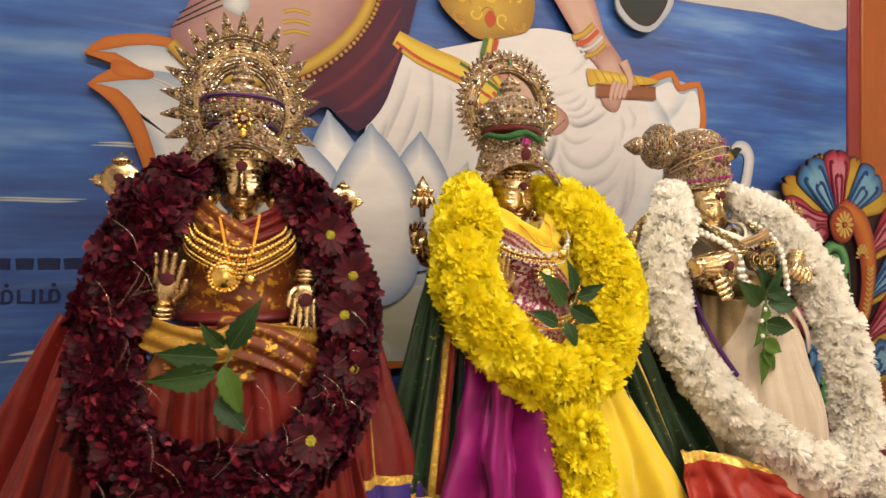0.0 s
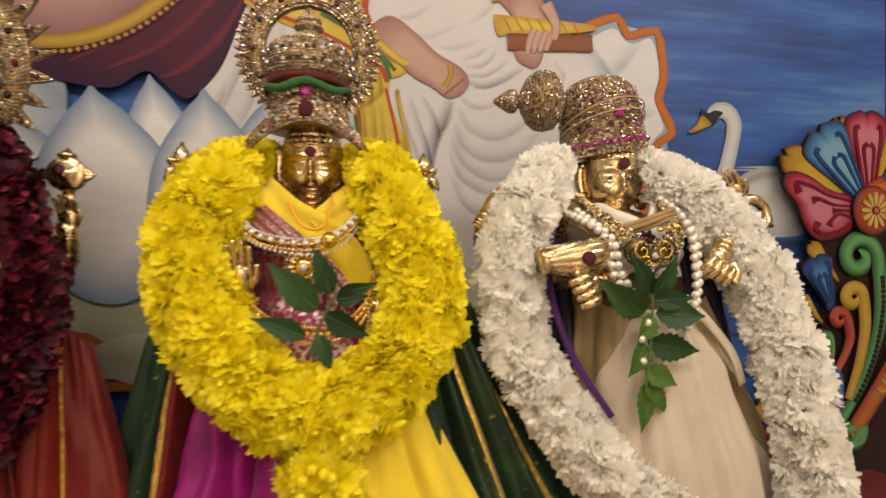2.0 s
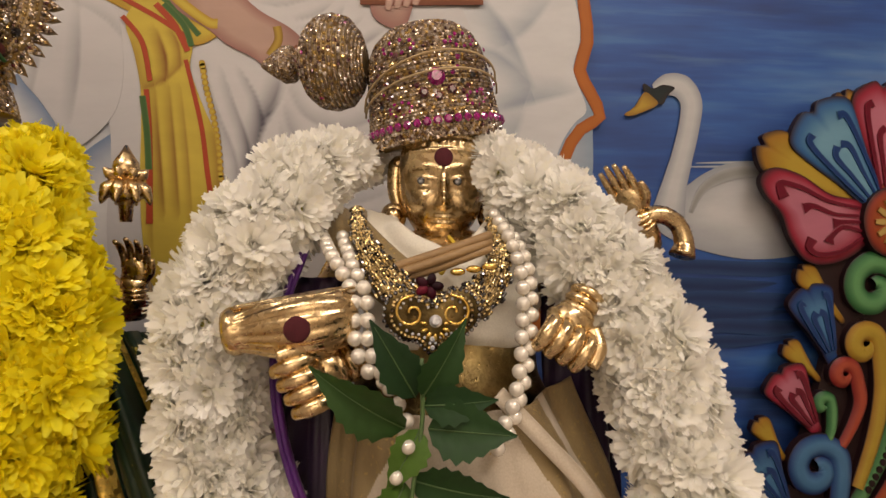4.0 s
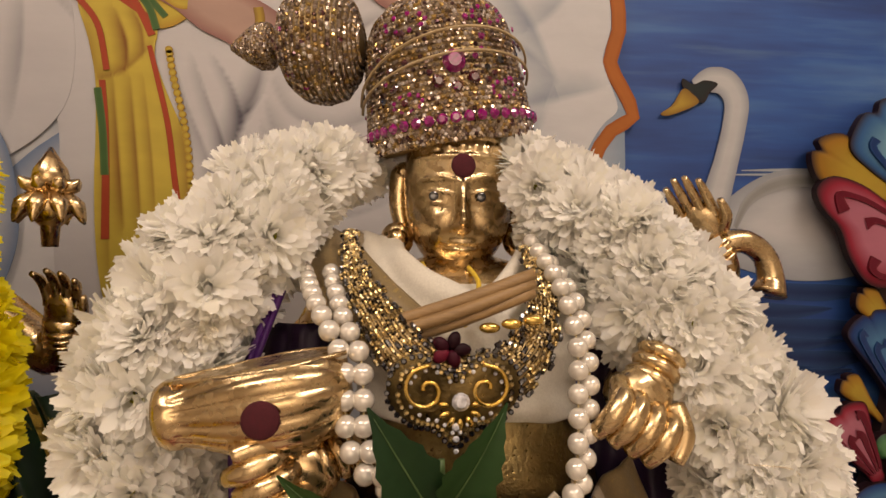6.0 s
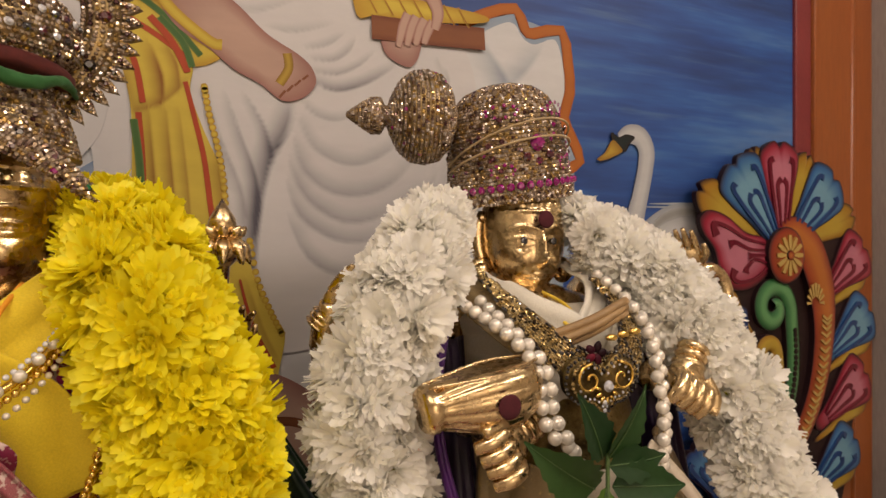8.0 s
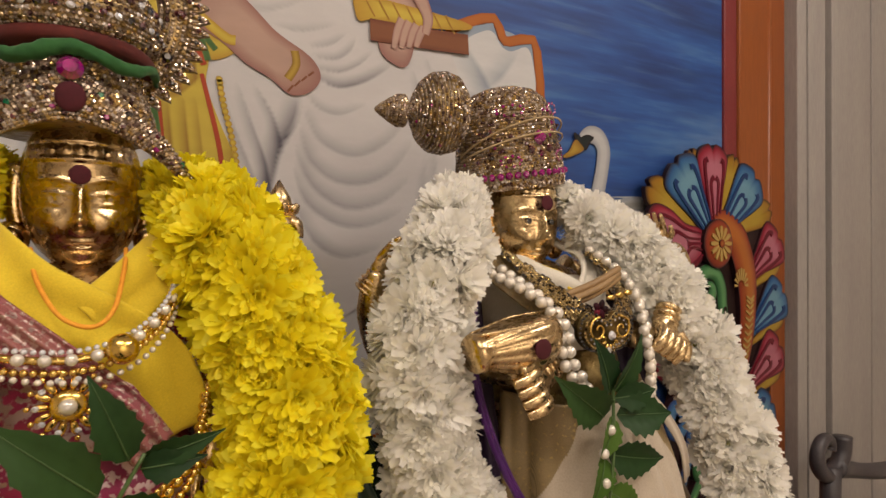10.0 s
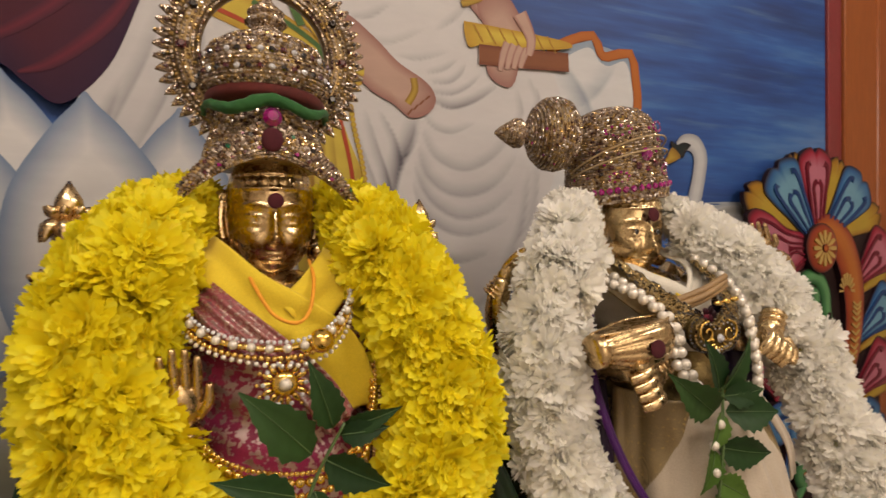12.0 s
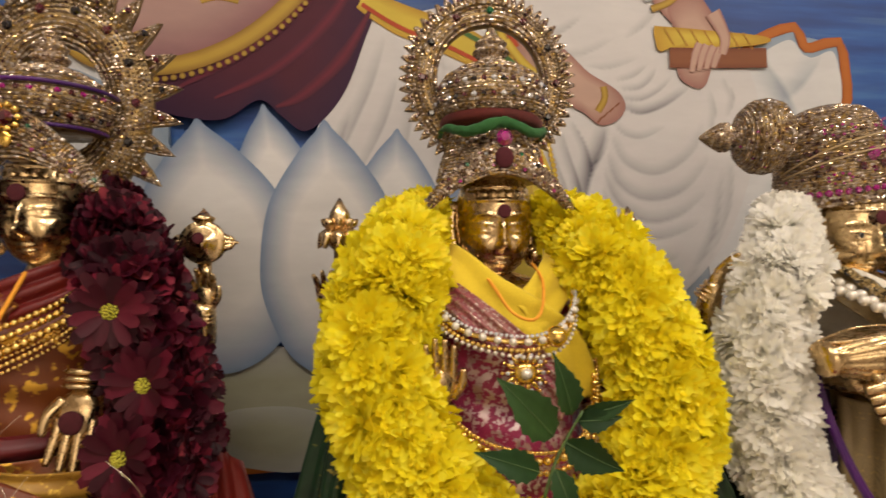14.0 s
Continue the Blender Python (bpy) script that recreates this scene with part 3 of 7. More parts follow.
# ---- the painted backdrop ----
def mural():
    t = thing("mural_panel", (-0.4, 0.345, 0.9), "painted backdrop panel of blue water and sky", "painting")
    bm = bmesh.new()
    box(bm, (-2.15, 0.338, 0.3), (1.262, 0.357, 2.88))
    part("board", bm, WATER, t, smooth=False)
    shape("pale_sky", [(0.45, 2.20), (0.62, 2.168), (0.95, 2.172), (1.258, 2.172), (1.258, 2.4), (1.258, 2.6), (0.9, 2.62), (0.5, 2.6), (0.4, 2.4)], 0.3365, PALESKY, t, 0.001)
    for x, z, w, h in ((-0.72, 1.99, 0.075, 0.018), (-0.86, 1.985, 0.08, 0.014), (-0.68, 1.70, 0.06, 0.012), (-0.80, 1.30, 0.09, 0.028), (-0.84, 1.59, 0.10, 0.010),
                       (0.98, 1.66, 0.12, 0.014)):
        for k in range(2):
            o = (k - 0.5) * h * 0.45
            stripe("cloud_dab", [(x - w * (1 - 0.2 * k), z + o), (x - w * 0.2, z + o + h * 0.14), (x + w * 0.4, z + o + h * 0.06), (x + w * (0.8 + 0.12 * k), z + o + h * 0.2)], [0.001, h * 0.42, h * 0.5, 0.001], 0.3374 - 0.0002 * k, CLOUD, t, 0.0004)
    for k, (x, z, w, h) in enumerate(((0.93, 1.498, 0.19, 0.022), (0.86, 1.470, 0.16, 0.026), (0.95, 1.448, 0.15, 0.024), (0.84, 1.425, 0.20, 0.026), (0.97, 1.405, 0.12, 0.022), (0.88, 1.385, 0.17, 0.018), (0.98, 1.30, 0.13, 0.016), (0.82, 1.22, 0.20, 0.02))):
        stripe("deep_water", [(x - w, z - 0.004), (x - w * 0.4, z + 0.003), (x + w * 0.4, z - 0.002), (x + w, z + 0.004)], [0.002, h, h * 1.1, 0.002], 0.3369 - 0.0003 * k, DEEPWATER, t, 0.0005)
    # two lines of painted lettering, kept as bars
    for z, cuts in ((1.472, ((-0.93, -0.868), (-0.86, -0.832), (-0.826, -0.79), (-0.784, -0.752))), (1.41, ((-0.772, -0.766),))):
        for a, b in cuts:
            stripe("lettering_bar", [(a, z), ((a + b) / 2, z + 0.001), (b, z)], 0.021, 0.3366, NAVY, t, 0.001)
    data = bpy.data.curves.new("lettering", "FONT")
    data.body, data.size, data.extrude, data.offset = "\u0bae\u0bcd\u0baa\u0bae\u0bcd", 0.045, 0.0004, 0.0007
    word = new("lettering", data)
    word.matrix_world = pose(-0.900, 0.3366, 1.400, 90)
    bpy.context.view_layer.update()
    me = bpy.data.meshes.new_from_object(word.evaluated_get(bpy.context.evaluated_depsgraph_get()))
    place = word.matrix_world.copy()
    bpy.data.objects.remove(word)
    me.transform(place)
    me.materials.clear()
    me.materials.append(NAVY)
    tagged(under(new("lettering", me), t), "navy painted lettering")
    # the swan
    shape("swan_body", [(0.82, 1.56), (0.832, 1.60), (0.862, 1.622), (0.90, 1.648), (0.941, 1.664), (1.0, 1.667), (1.05, 1.65), (1.09, 1.60), (1.08, 1.53), (0.98, 1.512), (0.88, 1.53)], 0.3362, SWANP, t)
    stripe("swan_wing", [(0.875, 1.585), (0.895, 1.622), (0.935, 1.645), (0.985, 1.650), (1.03, 1.635)], [0.006, 0.014, 0.020, 0.018, 0.008], 0.3348, SWANG, t)
    stripe("swan_neck", [(0.838, 1.585), (0.848, 1.63), (0.860, 1.672), (0.872, 1.722), (0.875, 1.758), (0.860, 1.781), (0.836, 1.784), (0.815, 1.774)], [0.055, 0.040, 0.035, 0.034, 0.036, 0.038, 0.034, 0.018], 0.3340, SWANP, t)
    shape("swan_mask", [(0.797, 1.784), (0.812, 1.777), (0.828, 1.783), (0.847, 1.779), (0.836, 1.767), (0.826, 1.752), (0.810, 1.760), (0.797, 1.772)], 0.3322, DARKP, t)
    shape("swan_beak", [(0.766, 1.736), (0.782, 1.748), (0.797, 1.770), (0.810, 1.764), (0.819, 1.752), (0.794, 1.739), (0.774, 1.733)], 0.3318, GOLDP, t)

    # the cut-out lotus and robed figure, raised off the panel
    c = thing("lotus_cutout", (0.0, 0.33, 1.2), "raised painted cut-out of a white lotus and draped cloth", "painting")
    y = 0.322
    shape("rim", [(-0.700, 1.858), (-0.665, 1.852), (-0.632, 1.842), (-0.636, 1.828), (-0.668, 1.826), (-0.700, 1.832)], y - 0.004, RIM, c, 0.012)
    for name, pts, w in (("rim", [(-0.55, 1.897), (-0.64, 1.905), (-0.71, 1.889), (-0.747, 1.867)], [0.014, 0.022, 0.024, 0.003]), ("rim", [(-0.747, 1.866), (-0.70, 1.862), (-0.655, 1.836)], [0.003, 0.022, 0.022]),
                         ("rim", [(-0.650, 1.836), (-0.70, 1.830), (-0.742, 1.808)], [0.020, 0.024, 0.003]), ("rim", [(-0.742, 1.808), (-0.70, 1.792), (-0.668, 1.752), (-0.645, 1.69), (-0.62, 1.60), (-0.60, 1.5)], [0.003, 0.028, 0.032, 0.028, 0.024, 0.022]),
                         ("rim", [(0.50, 1.92), (0.545, 1.945), (0.598, 1.962), (0.616, 1.932), (0.632, 1.927), (0.685, 1.94), (0.698, 1.89), (0.702, 1.84), (0.690, 1.798), (0.706, 1.765), (0.722, 1.728), (0.692, 1.708), (0.665, 1.66), (0.66, 1.58), (0.64, 1.45), (0.60, 1.35)], [0.018, 0.018, 0.02, 0.018, 0.02]),
                         ("rim", [(-0.56, 1.32), (-0.50, 1.27), (-0.42, 1.243), (-0.32, 1.238), (-0.18, 1.245), (0.0, 1.25), (0.2, 1.25), (0.45, 1.27), (0.60, 1.35)], 0.018)):
        stripe(name, pts, w, y - 0.003, RIM, c, 0.013, "bright orange painted rim", 0.0, 2)
    for k, (b, tip, w) in enumerate((((0.34, 1.55), (0.597, 1.955), 0.24), ((0.36, 1.50), (0.682, 1.930), 0.30), ((0.34, 1.40), (0.712, 1.735), 0.34),
                                     ((0.2, 1.35), (0.62, 1.5), 0.3))):
        shape("petal", petal_outline(b, tip, w, 0.5), y + 0.0004 * k - 0.001, LOTUSB, c, 0.010)
    shape("petal", [(-0.735, 1.866), (-0.70, 1.885), (-0.64, 1.90), (-0.55, 1.89), (-0.46, 1.84), (-0.44, 1.72), (-0.52, 1.74), (-0.60, 1.80), (-0.655, 1.838), (-0.70, 1.860)], y - 0.001, LOTUSB, c, 0.010)
    shape("petal", [(-0.733, 1.807), (-0.70, 1.830), (-0.64, 1.845), (-0.55, 1.83), (-0.45, 1.76), (-0.43, 1.65), (-0.46, 1.52), (-0.58, 1.5), (-0.605, 1.58), (-0.635, 1.69), (-0.66, 1.75), (-0.69, 1.79)], y - 0.0016, LOTUSB, c, 0.010)
    stripe("petal_line", [(-0.655, 1.836), (-0.60, 1.815), (-0.55, 1.78), (-0.52, 1.72)], [0.003, 0.010, 0.012, 0.004], y - 0.0022, FOLD, c, 0.001)
    shape("petal", [(0.40, 1.50), (0.42, 1.80), (0.50, 1.90), (0.59, 1.945), (0.678, 1.930), (0.697, 1.88), (0.699, 1.84), (0.690, 1.80), (0.703, 1.765), (0.712, 1.73), (0.690, 1.71), (0.665, 1.66), (0.64, 1.52), (0.52, 1.42)], y + 0.0016, LOTUSB, c, 0.008)
    shape("lower_petal", [(-0.10, 1.27), (0.10, 1.26), (0.30, 1.265), (0.55, 1.33), (0.63, 1.46), (0.60, 1.62), (0.40, 1.70), (0.15, 1.70), (-0.08, 1.62)], y - 0.0004, LOTUSB, c, 0.010)
    shape("lower_petal", [(-0.20, 1.45), (-0.18, 1.70), (-0.06, 1.78), (0.06, 1.78), (0.12, 1.62), (0.10, 1.45), (-0.05, 1.40)], y - 0.0016, LOTUSB, c, 0.008)
    shape("sepal", [(-0.55, 1.33), (-0.48, 1.28), (-0.38, 1.252), (-0.2, 1.255), (0.0, 1.26), (0.0, 1.40), (-0.2, 1.42), (-0.4, 1.42), (-0.5, 1.41)], y - 0.0035, SEPAL, c, 0.010)
    shape("sepal", petal_outline((-0.16, 1.27), (-0.42, 1.295), 0.10), y - 0.0055, SEPAL, c, 0.002)
    shape("sepal_tip", petal_outline((-0.37, 1.300), (-0.47, 1.318), 0.055), y - 0.0048, RIM, c, 0.002)
    front = (((-0.25, 1.45), (-0.299, 1.793), 0.15, 3.6), ((-0.10, 1.45), (-0.095, 1.762), 0.16, 3.8), ((-0.47, 1.40), (-0.52, 1.72), 0.20, 4.2), ((-0.345, 1.385), (-0.395, 1.768), 0.245, 5.6), ((-0.185, 1.375), (-0.207, 1.772), 0.215, 7.2), ((0.02, 1.36), (0.04, 1.70), 0.24, 5.6))
    for b, tip, w, d in front:
        shape("petal", petal_outline(b, tip, w), y - 0.001 * d - (0.018 if tip[0] < 0.0 else 0.0), LOTUS, c, 0.0016, "white lotus petal shaded blue along one edge")
    # robes of the painted figure
    r = y - 0.0085
    u_folds = (
        ([(0.264, 1.755), (0.284, 1.719), (0.324, 1.70), (0.366, 1.708), (0.409, 1.743), (0.423, 1.785)], 0.030, 0.42),
        ([(0.256, 1.731), (0.27, 1.688), (0.311, 1.659), (0.363, 1.661), (0.406, 1.688), (0.434, 1.726)], 0.034, 0.45),
        ([(0.25, 1.699), (0.273, 1.651), (0.324, 1.62), (0.382, 1.631), (0.428, 1.667)], 0.032, 0.48),
        ([(0.247, 1.671), (0.264, 1.627), (0.311, 1.595), (0.361, 1.594), (0.414, 1.616)], 0.032, 0.50),
        ([(0.25, 1.62), (0.275, 1.57), (0.32, 1.545), (0.38, 1.56)], 0.03, 0.5),
        ([(0.264, 1.783), (0.286, 1.764), (0.317, 1.76), (0.355, 1.778)], 0.022, 0.40))
    hem_folds = (
        ([(0.193, 1.623), (0.186, 1.664), (0.163, 1.722), (0.149, 1.77)], 0.022, 0.45), ([(0.21, 1.628), (0.206, 1.674), (0.186, 1.732), (0.17, 1.781)], 0.022, 0.5),
        ([(0.205, 1.60), (0.222, 1.69), (0.243, 1.734), (0.252, 1.775)], 0.036, 0.95), ([(0.227, 1.707), (0.214, 1.748), (0.193, 1.783)], 0.02, 0.5), ([(0.20, 1.50), (0.205, 1.57), (0.212, 1.64)], 0.03, 0.8),
        ([(0.281, 1.811), (0.311, 1.80), (0.355, 1.815), (0.395, 1.843)], 0.022, 0.75), ([(0.284, 1.824), (0.314, 1.823), (0.345, 1.839), (0.366, 1.86)], 0.016, 0.5),
        ([(0.278, 1.84), (0.307, 1.841), (0.329, 1.856), (0.34, 1.876)], 0.018, 0.5), ([(0.27, 1.854), (0.299, 1.861), (0.324, 1.881)], 0.018, 0.4), ([(0.219, 1.874), (0.258, 1.874), (0.309, 1.892)], 0.022, 0.32))
    upper_folds = (
        ([(0.472, 1.803), (0.482, 1.834), (0.461, 1.867)], 0.022, 0.4), ([(0.431, 1.756), (0.448, 1.806), (0.437, 1.845)], 0.024, 0.35), ([(0.144, 1.925), (0.177, 1.931), (0.208, 1.955)], 0.022, 0.4),
        ([(0.163, 1.893), (0.21, 1.894), (0.268, 1.924)], 0.026, 0.3), ([(0.288, 1.926), (0.319, 1.948), (0.345, 1.98)], 0.024, 0.35), ([(0.44, 1.56), (0.475, 1.65), (0.48, 1.74)], 0.03, 0.35), ([(0.40, 1.52), (0.445, 1.60), (0.46, 1.70)], 0.026, 0.35))
    knee_folds = (
        ([(-0.20, 1.68), (-0.165, 1.76), (-0.135, 1.83), (-0.115, 1.90)], 0.030, 0.45), ([(-0.15, 1.70), (-0.115, 1.77), (-0.095, 1.84)], 0.026, 0.42), ([(-0.09, 1.70), (-0.072, 1.78), (-0.065, 1.86), (-0.07, 1.92)], 0.028, 0.4),
        ([(-0.03, 1.70), (-0.02, 1.78), (-0.02, 1.86)], 0.03, 0.45), ([(-0.22, 1.66), (-0.19, 1.72), (-0.17, 1.78)], 0.024, 0.35), ([(-0.03, 1.87), (0.02, 1.84), (0.05, 1.80)], 0.03, 0.3))
    painted_cloth("white_robe", [(-0.14, 1.80), (-0.15, 1.93), (-0.06, 1.95), (0.08, 1.99), (0.2, 2.03), (0.33, 2.02), (0.42, 1.97), (0.50, 1.90), (0.53, 1.80), (0.50, 1.66), (0.44, 1.55), (0.33, 1.46), (0.22, 1.44), (0.08, 1.45), (0.02, 1.52), (0.02, 1.70), (-0.05, 1.76)], r, c, u_folds + hem_folds + upper_folds, "white painted robe with grey folds")
    painted_cloth("robe_knee", [(-0.24, 1.66), (-0.21, 1.78), (-0.16, 1.89), (-0.10, 1.935), (-0.02, 1.93), (0.03, 1.86), (0.03, 1.72), (-0.06, 1.64), (-0.16, 1.62)], r - 0.0016, c, knee_folds)
    petal_folds = (([(0.613, 1.771), (0.592, 1.823), (0.565, 1.866), (0.532, 1.904)], 0.05, 0.5), ([(0.586, 1.84), (0.613, 1.864), (0.645, 1.905)], 0.05, 0.4), ([(0.56, 1.734), (0.617, 1.75), (0.681, 1.766)], 0.05, 0.45),
                   ([(0.595, 1.792), (0.562, 1.816), (0.526, 1.825)], 0.04, 0.35), ([(0.52, 1.60), (0.57, 1.66), (0.60, 1.73)], 0.06, 0.5))
    painted_cloth("petal", [(0.44, 1.52), (0.45, 1.80), (0.51, 1.89), (0.585, 1.938), (0.613, 1.916), (0.635, 1.910), (0.672, 1.922), (0.688, 1.88), (0.690, 1.84), (0.680, 1.80), (0.692, 1.765), (0.700, 1.735), (0.678, 1.712), (0.653, 1.66), (0.63, 1.53), (0.53, 1.45)], y - 0.004, c, petal_folds, mat=LOTUSPAINT)
    q = r - 0.004
    shape("maroon_robe", [(-0.10, 2.12), (-0.12, 1.98), (-0.145, 1.90), (-0.18, 1.81), (-0.232, 1.755), (-0.27, 1.775), (-0.305, 1.80), (-0.36, 1.768), (-0.44, 1.775), (-0.52, 1.80), (-0.46, 1.86), (-0.38, 1.90), (-0.28, 1.96), (-0.22, 2.06), (-0.2, 2.14)], q, MAROONP, c, 0.003, "deep maroon painted robe")
    for k, pts in enumerate(([(-0.14, 2.03), (-0.20, 1.93), (-0.28, 1.85), (-0.37, 1.80)], [(-0.135, 1.95), (-0.18, 1.87), (-0.24, 1.81), (-0.28, 1.79)], [(-0.17, 2.06), (-0.24, 1.95), (-0.33, 1.87), (-0.43, 1.81)])):
        stripe("fold", pts, [0.004, 0.022, 0.018, 0.004], q - 0.0016 - 0.0002 * k, MAROONL, c, 0.0006)
    shape("instrument_body", [(-0.60, 1.915), (-0.575, 1.97), (-0.53, 2.05), (-0.46, 2.14), (-0.28, 2.15), (-0.22, 2.05), (-0.27, 1.95), (-0.345, 1.885), (-0.44, 1.85), (-0.54, 1.865)], q - 0.0030, VEENAP, c, 0.003, "tan painted body of a string instrument")
    stripe("gold_edge", [(-0.195, 2.10), (-0.215, 2.02), (-0.265, 1.945), (-0.345, 1.88), (-0.44, 1.845), (-0.54, 1.852), (-0.60, 1.90)], 0.026, q - 0.005, GOLDP, c, 0.003, "gold painted border")
    for k in range(34):
        a = smooth_path([(-0.178, 2.09), (-0.200, 2.01), (-0.252, 1.932), (-0.338, 1.862), (-0.44, 1.826), (-0.53, 1.83)], 8)[k]
        bm = bmesh.new()
        outline_plate(bm, [(a.x + 0.0045 * math.cos(s), a.y + 0.0045 * math.sin(s)) for s in (0, 1.26, 2.5, 3.77, 5.0)], 0.3145, 0.001, 2)
        part("gold_dot", bm, GOLDP, c)
    for k, pts in enumerate(([(-0.60, 1.93), (-0.48, 2.0), (-0.36, 2.05)], [(-0.59, 1.945), (-0.48, 2.015), (-0.37, 2.062)], [(-0.585, 1.96), (-0.48, 2.03), (-0.38, 2.075)])):
        stripe("string", pts, 0.003, q - 0.0046 - 0.0002 * k, DARKP, c, 0.001)
    shape("bridge", [(-0.505, 1.985), (-0.49, 2.015), (-0.455, 2.0), (-0.47, 1.97)], q - 0.0058, SWANP, c)
    for k in range(3):
        stripe("gold_mark", [(-0.39, 1.945 + 0.022 * k), (-0.365, 1.952 + 0.022 * k), (-0.335, 1.948 + 0.022 * k)], 0.008, q - 0.0046, GOLDP, c, 0.001)
    # yellow sash with its stripes
    e = q - 0.001
    stripe("sash", [(-0.15, 1.965), (-0.09, 1.935), (0.0, 1.905), (0.08, 1.865), (0.13, 1.83), (0.17, 1.845)], [0.035, 0.05, 0.055, 0.05, 0.04, 0.02], e, YELLOWP, c, 0.002, "yellow painted sash")
    stripe("sash_stripe", [(-0.15, 1.955), (-0.09, 1.922), (0.0, 1.890), (0.08, 1.85), (0.125, 1.82)], 0.007, e - 0.002, REDP, c, 0.001)
    stripe("sash_stripe", [(0.0, 1.925), (0.06, 1.895), (0.10, 1.868), (0.14, 1.825)], 0.008, e - 0.0021, GREENP, c, 0.001)
    painted_cloth("sash_fall", [(0.042, 1.844), (0.053, 1.798), (0.062, 1.748), (0.063, 1.684), (0.062, 1.629), (0.065, 1.548), (0.078, 1.479), (0.109, 1.465), (0.141, 1.495), (0.162, 1.530), (0.168, 1.569), (0.172, 1.633), (0.164, 1.682), (0.144, 1.730), (0.128, 1.778), (0.130, 1.816), (0.107, 1.859), (0.069, 1.875)], e - 0.0008, c,
                  (([(0.094, 1.575), (0.089, 1.644), (0.081, 1.747)], 0.018, 0.80), ([(0.114, 1.575), (0.108, 1.658), (0.100, 1.751)], 0.016, 0.70), ([(0.131, 1.569), (0.125, 1.659), (0.115, 1.752)], 0.013, 0.50), ([(0.079, 1.520), (0.075, 1.629), (0.071, 1.745)], 0.014, 0.50), ([(0.096, 1.768), (0.095, 1.795), (0.083, 1.829)], 0.020, 0.90), ([(0.115, 1.783), (0.112, 1.811), (0.100, 1.834)], 0.015, 0.70), ([(0.064, 1.748), (0.095, 1.761), (0.123, 1.791)], 0.018, 0.60), ([(0.167, 1.555), (0.168, 1.632), (0.156, 1.702)], 0.022, 0.60), ([(0.048, 1.818), (0.056, 1.785), (0.064, 1.752)], 0.020, 0.50)), "yellow painted sash end with ochre folds", SASHPAINT)
    painted_cloth("sash_fall", [(0.186, 1.599), (0.204, 1.548), (0.230, 1.493), (0.244, 1.464), (0.236, 1.417), (0.232, 1.374), (0.216, 1.311), (0.189, 1.308), (0.158, 1.340), (0.132, 1.388), (0.122, 1.423), (0.158, 1.449), (0.169, 1.505), (0.175, 1.555)], e - 0.0012, c,
                  (([(0.215, 1.383), (0.188, 1.441), (0.175, 1.519)], 0.024, 0.80), ([(0.195, 1.419), (0.178, 1.456), (0.173, 1.491)], 0.018, 0.70), ([(0.236, 1.432), (0.215, 1.476), (0.194, 1.541)], 0.018, 0.40), ([(0.161, 1.386), (0.188, 1.384), (0.202, 1.405)], 0.016, 0.60), ([(0.148, 1.366), (0.168, 1.336), (0.202, 1.326)], 0.020, 0.50)), "yellow painted sash end with ochre folds", SASHPAINT)
    for k, (pts, w, m) in enumerate((([(0.122, 1.790), (0.131, 1.753), (0.144, 1.695), (0.152, 1.632), (0.161, 1.569), (0.163, 1.541), (0.149, 1.509)], [0.008, 0.010, 0.009], REDP), ([(0.070, 1.747), (0.074, 1.691), (0.075, 1.630), (0.075, 1.561)], [0.010, 0.013], REDP), ([(0.058, 1.738), (0.064, 1.690), (0.067, 1.636)], [0.012, 0.013], GREENP), ([(0.082, 1.866), (0.107, 1.838), (0.125, 1.802)], 0.012, REDP), ([(0.093, 1.867), (0.119, 1.839), (0.130, 1.809)], 0.012, GREENP), ([(0.038, 1.847), (0.064, 1.813), (0.075, 1.759)], 0.010, REDP), ([(0.187, 1.541), (0.202, 1.483), (0.230, 1.423)], [0.004, 0.010], REDP), ([(0.154, 1.402), (0.182, 1.362), (0.214, 1.338)], [0.012, 0.014, 0.006], REDP))):
        stripe("sash_stripe", [(a + (0.007 if k == 2 else 0.0), b) for a, b in pts], [0.72 * v for v in (w if isinstance(w, list) else [w, w])], e - 0.0032 - 0.0003 * k, m, c, 0.001)
    for line in ([(0.144, 1.786), (0.150, 1.751), (0.160, 1.710), (0.167, 1.668), (0.170, 1.625)], [(0.199, 1.591), (0.209, 1.540), (0.226, 1.497), (0.240, 1.468)]):
        for q in smooth_path(line, 5):
            bm = bmesh.new()
            outline_plate(bm, [(q.x + 0.0045 * math.cos(a), q.y + 0.0045 * math.sin(a)) for a in (0, 1.26, 2.5, 3.77, 5.0)], 0.3158, 0.001, 2)
            part("gold_dot", bm, YELLOWP, c)
    shape("lower_fold", [(0.20, 1.42), (0.26, 1.40), (0.32, 1.34), (0.34, 1.26), (0.26, 1.25), (0.21, 1.30), (0.195, 1.37)], e - 0.0014, SKINP, c, 0.002)
    stripe("lower_fold", [(0.20, 1.35), (0.25, 1.35), (0.30, 1.33)], 0.012, e - 0.0036, BROWNP, c, 0.001)
    # peach painted foot and hand, kept as plain shapes
    f = e - 0.003
    shape("foot_shape", [(0.09, 1.90), (0.13, 1.93), (0.18, 1.90), (0.22, 1.865), (0.262, 1.842), (0.28, 1.825), (0.284, 1.805), (0.268, 1.785), (0.240, 1.778), (0.212, 1.797), (0.18, 1.812), (0.15, 1.835), (0.11, 1.86)], f, SKINP, c, 0.002, "peach painted shape")
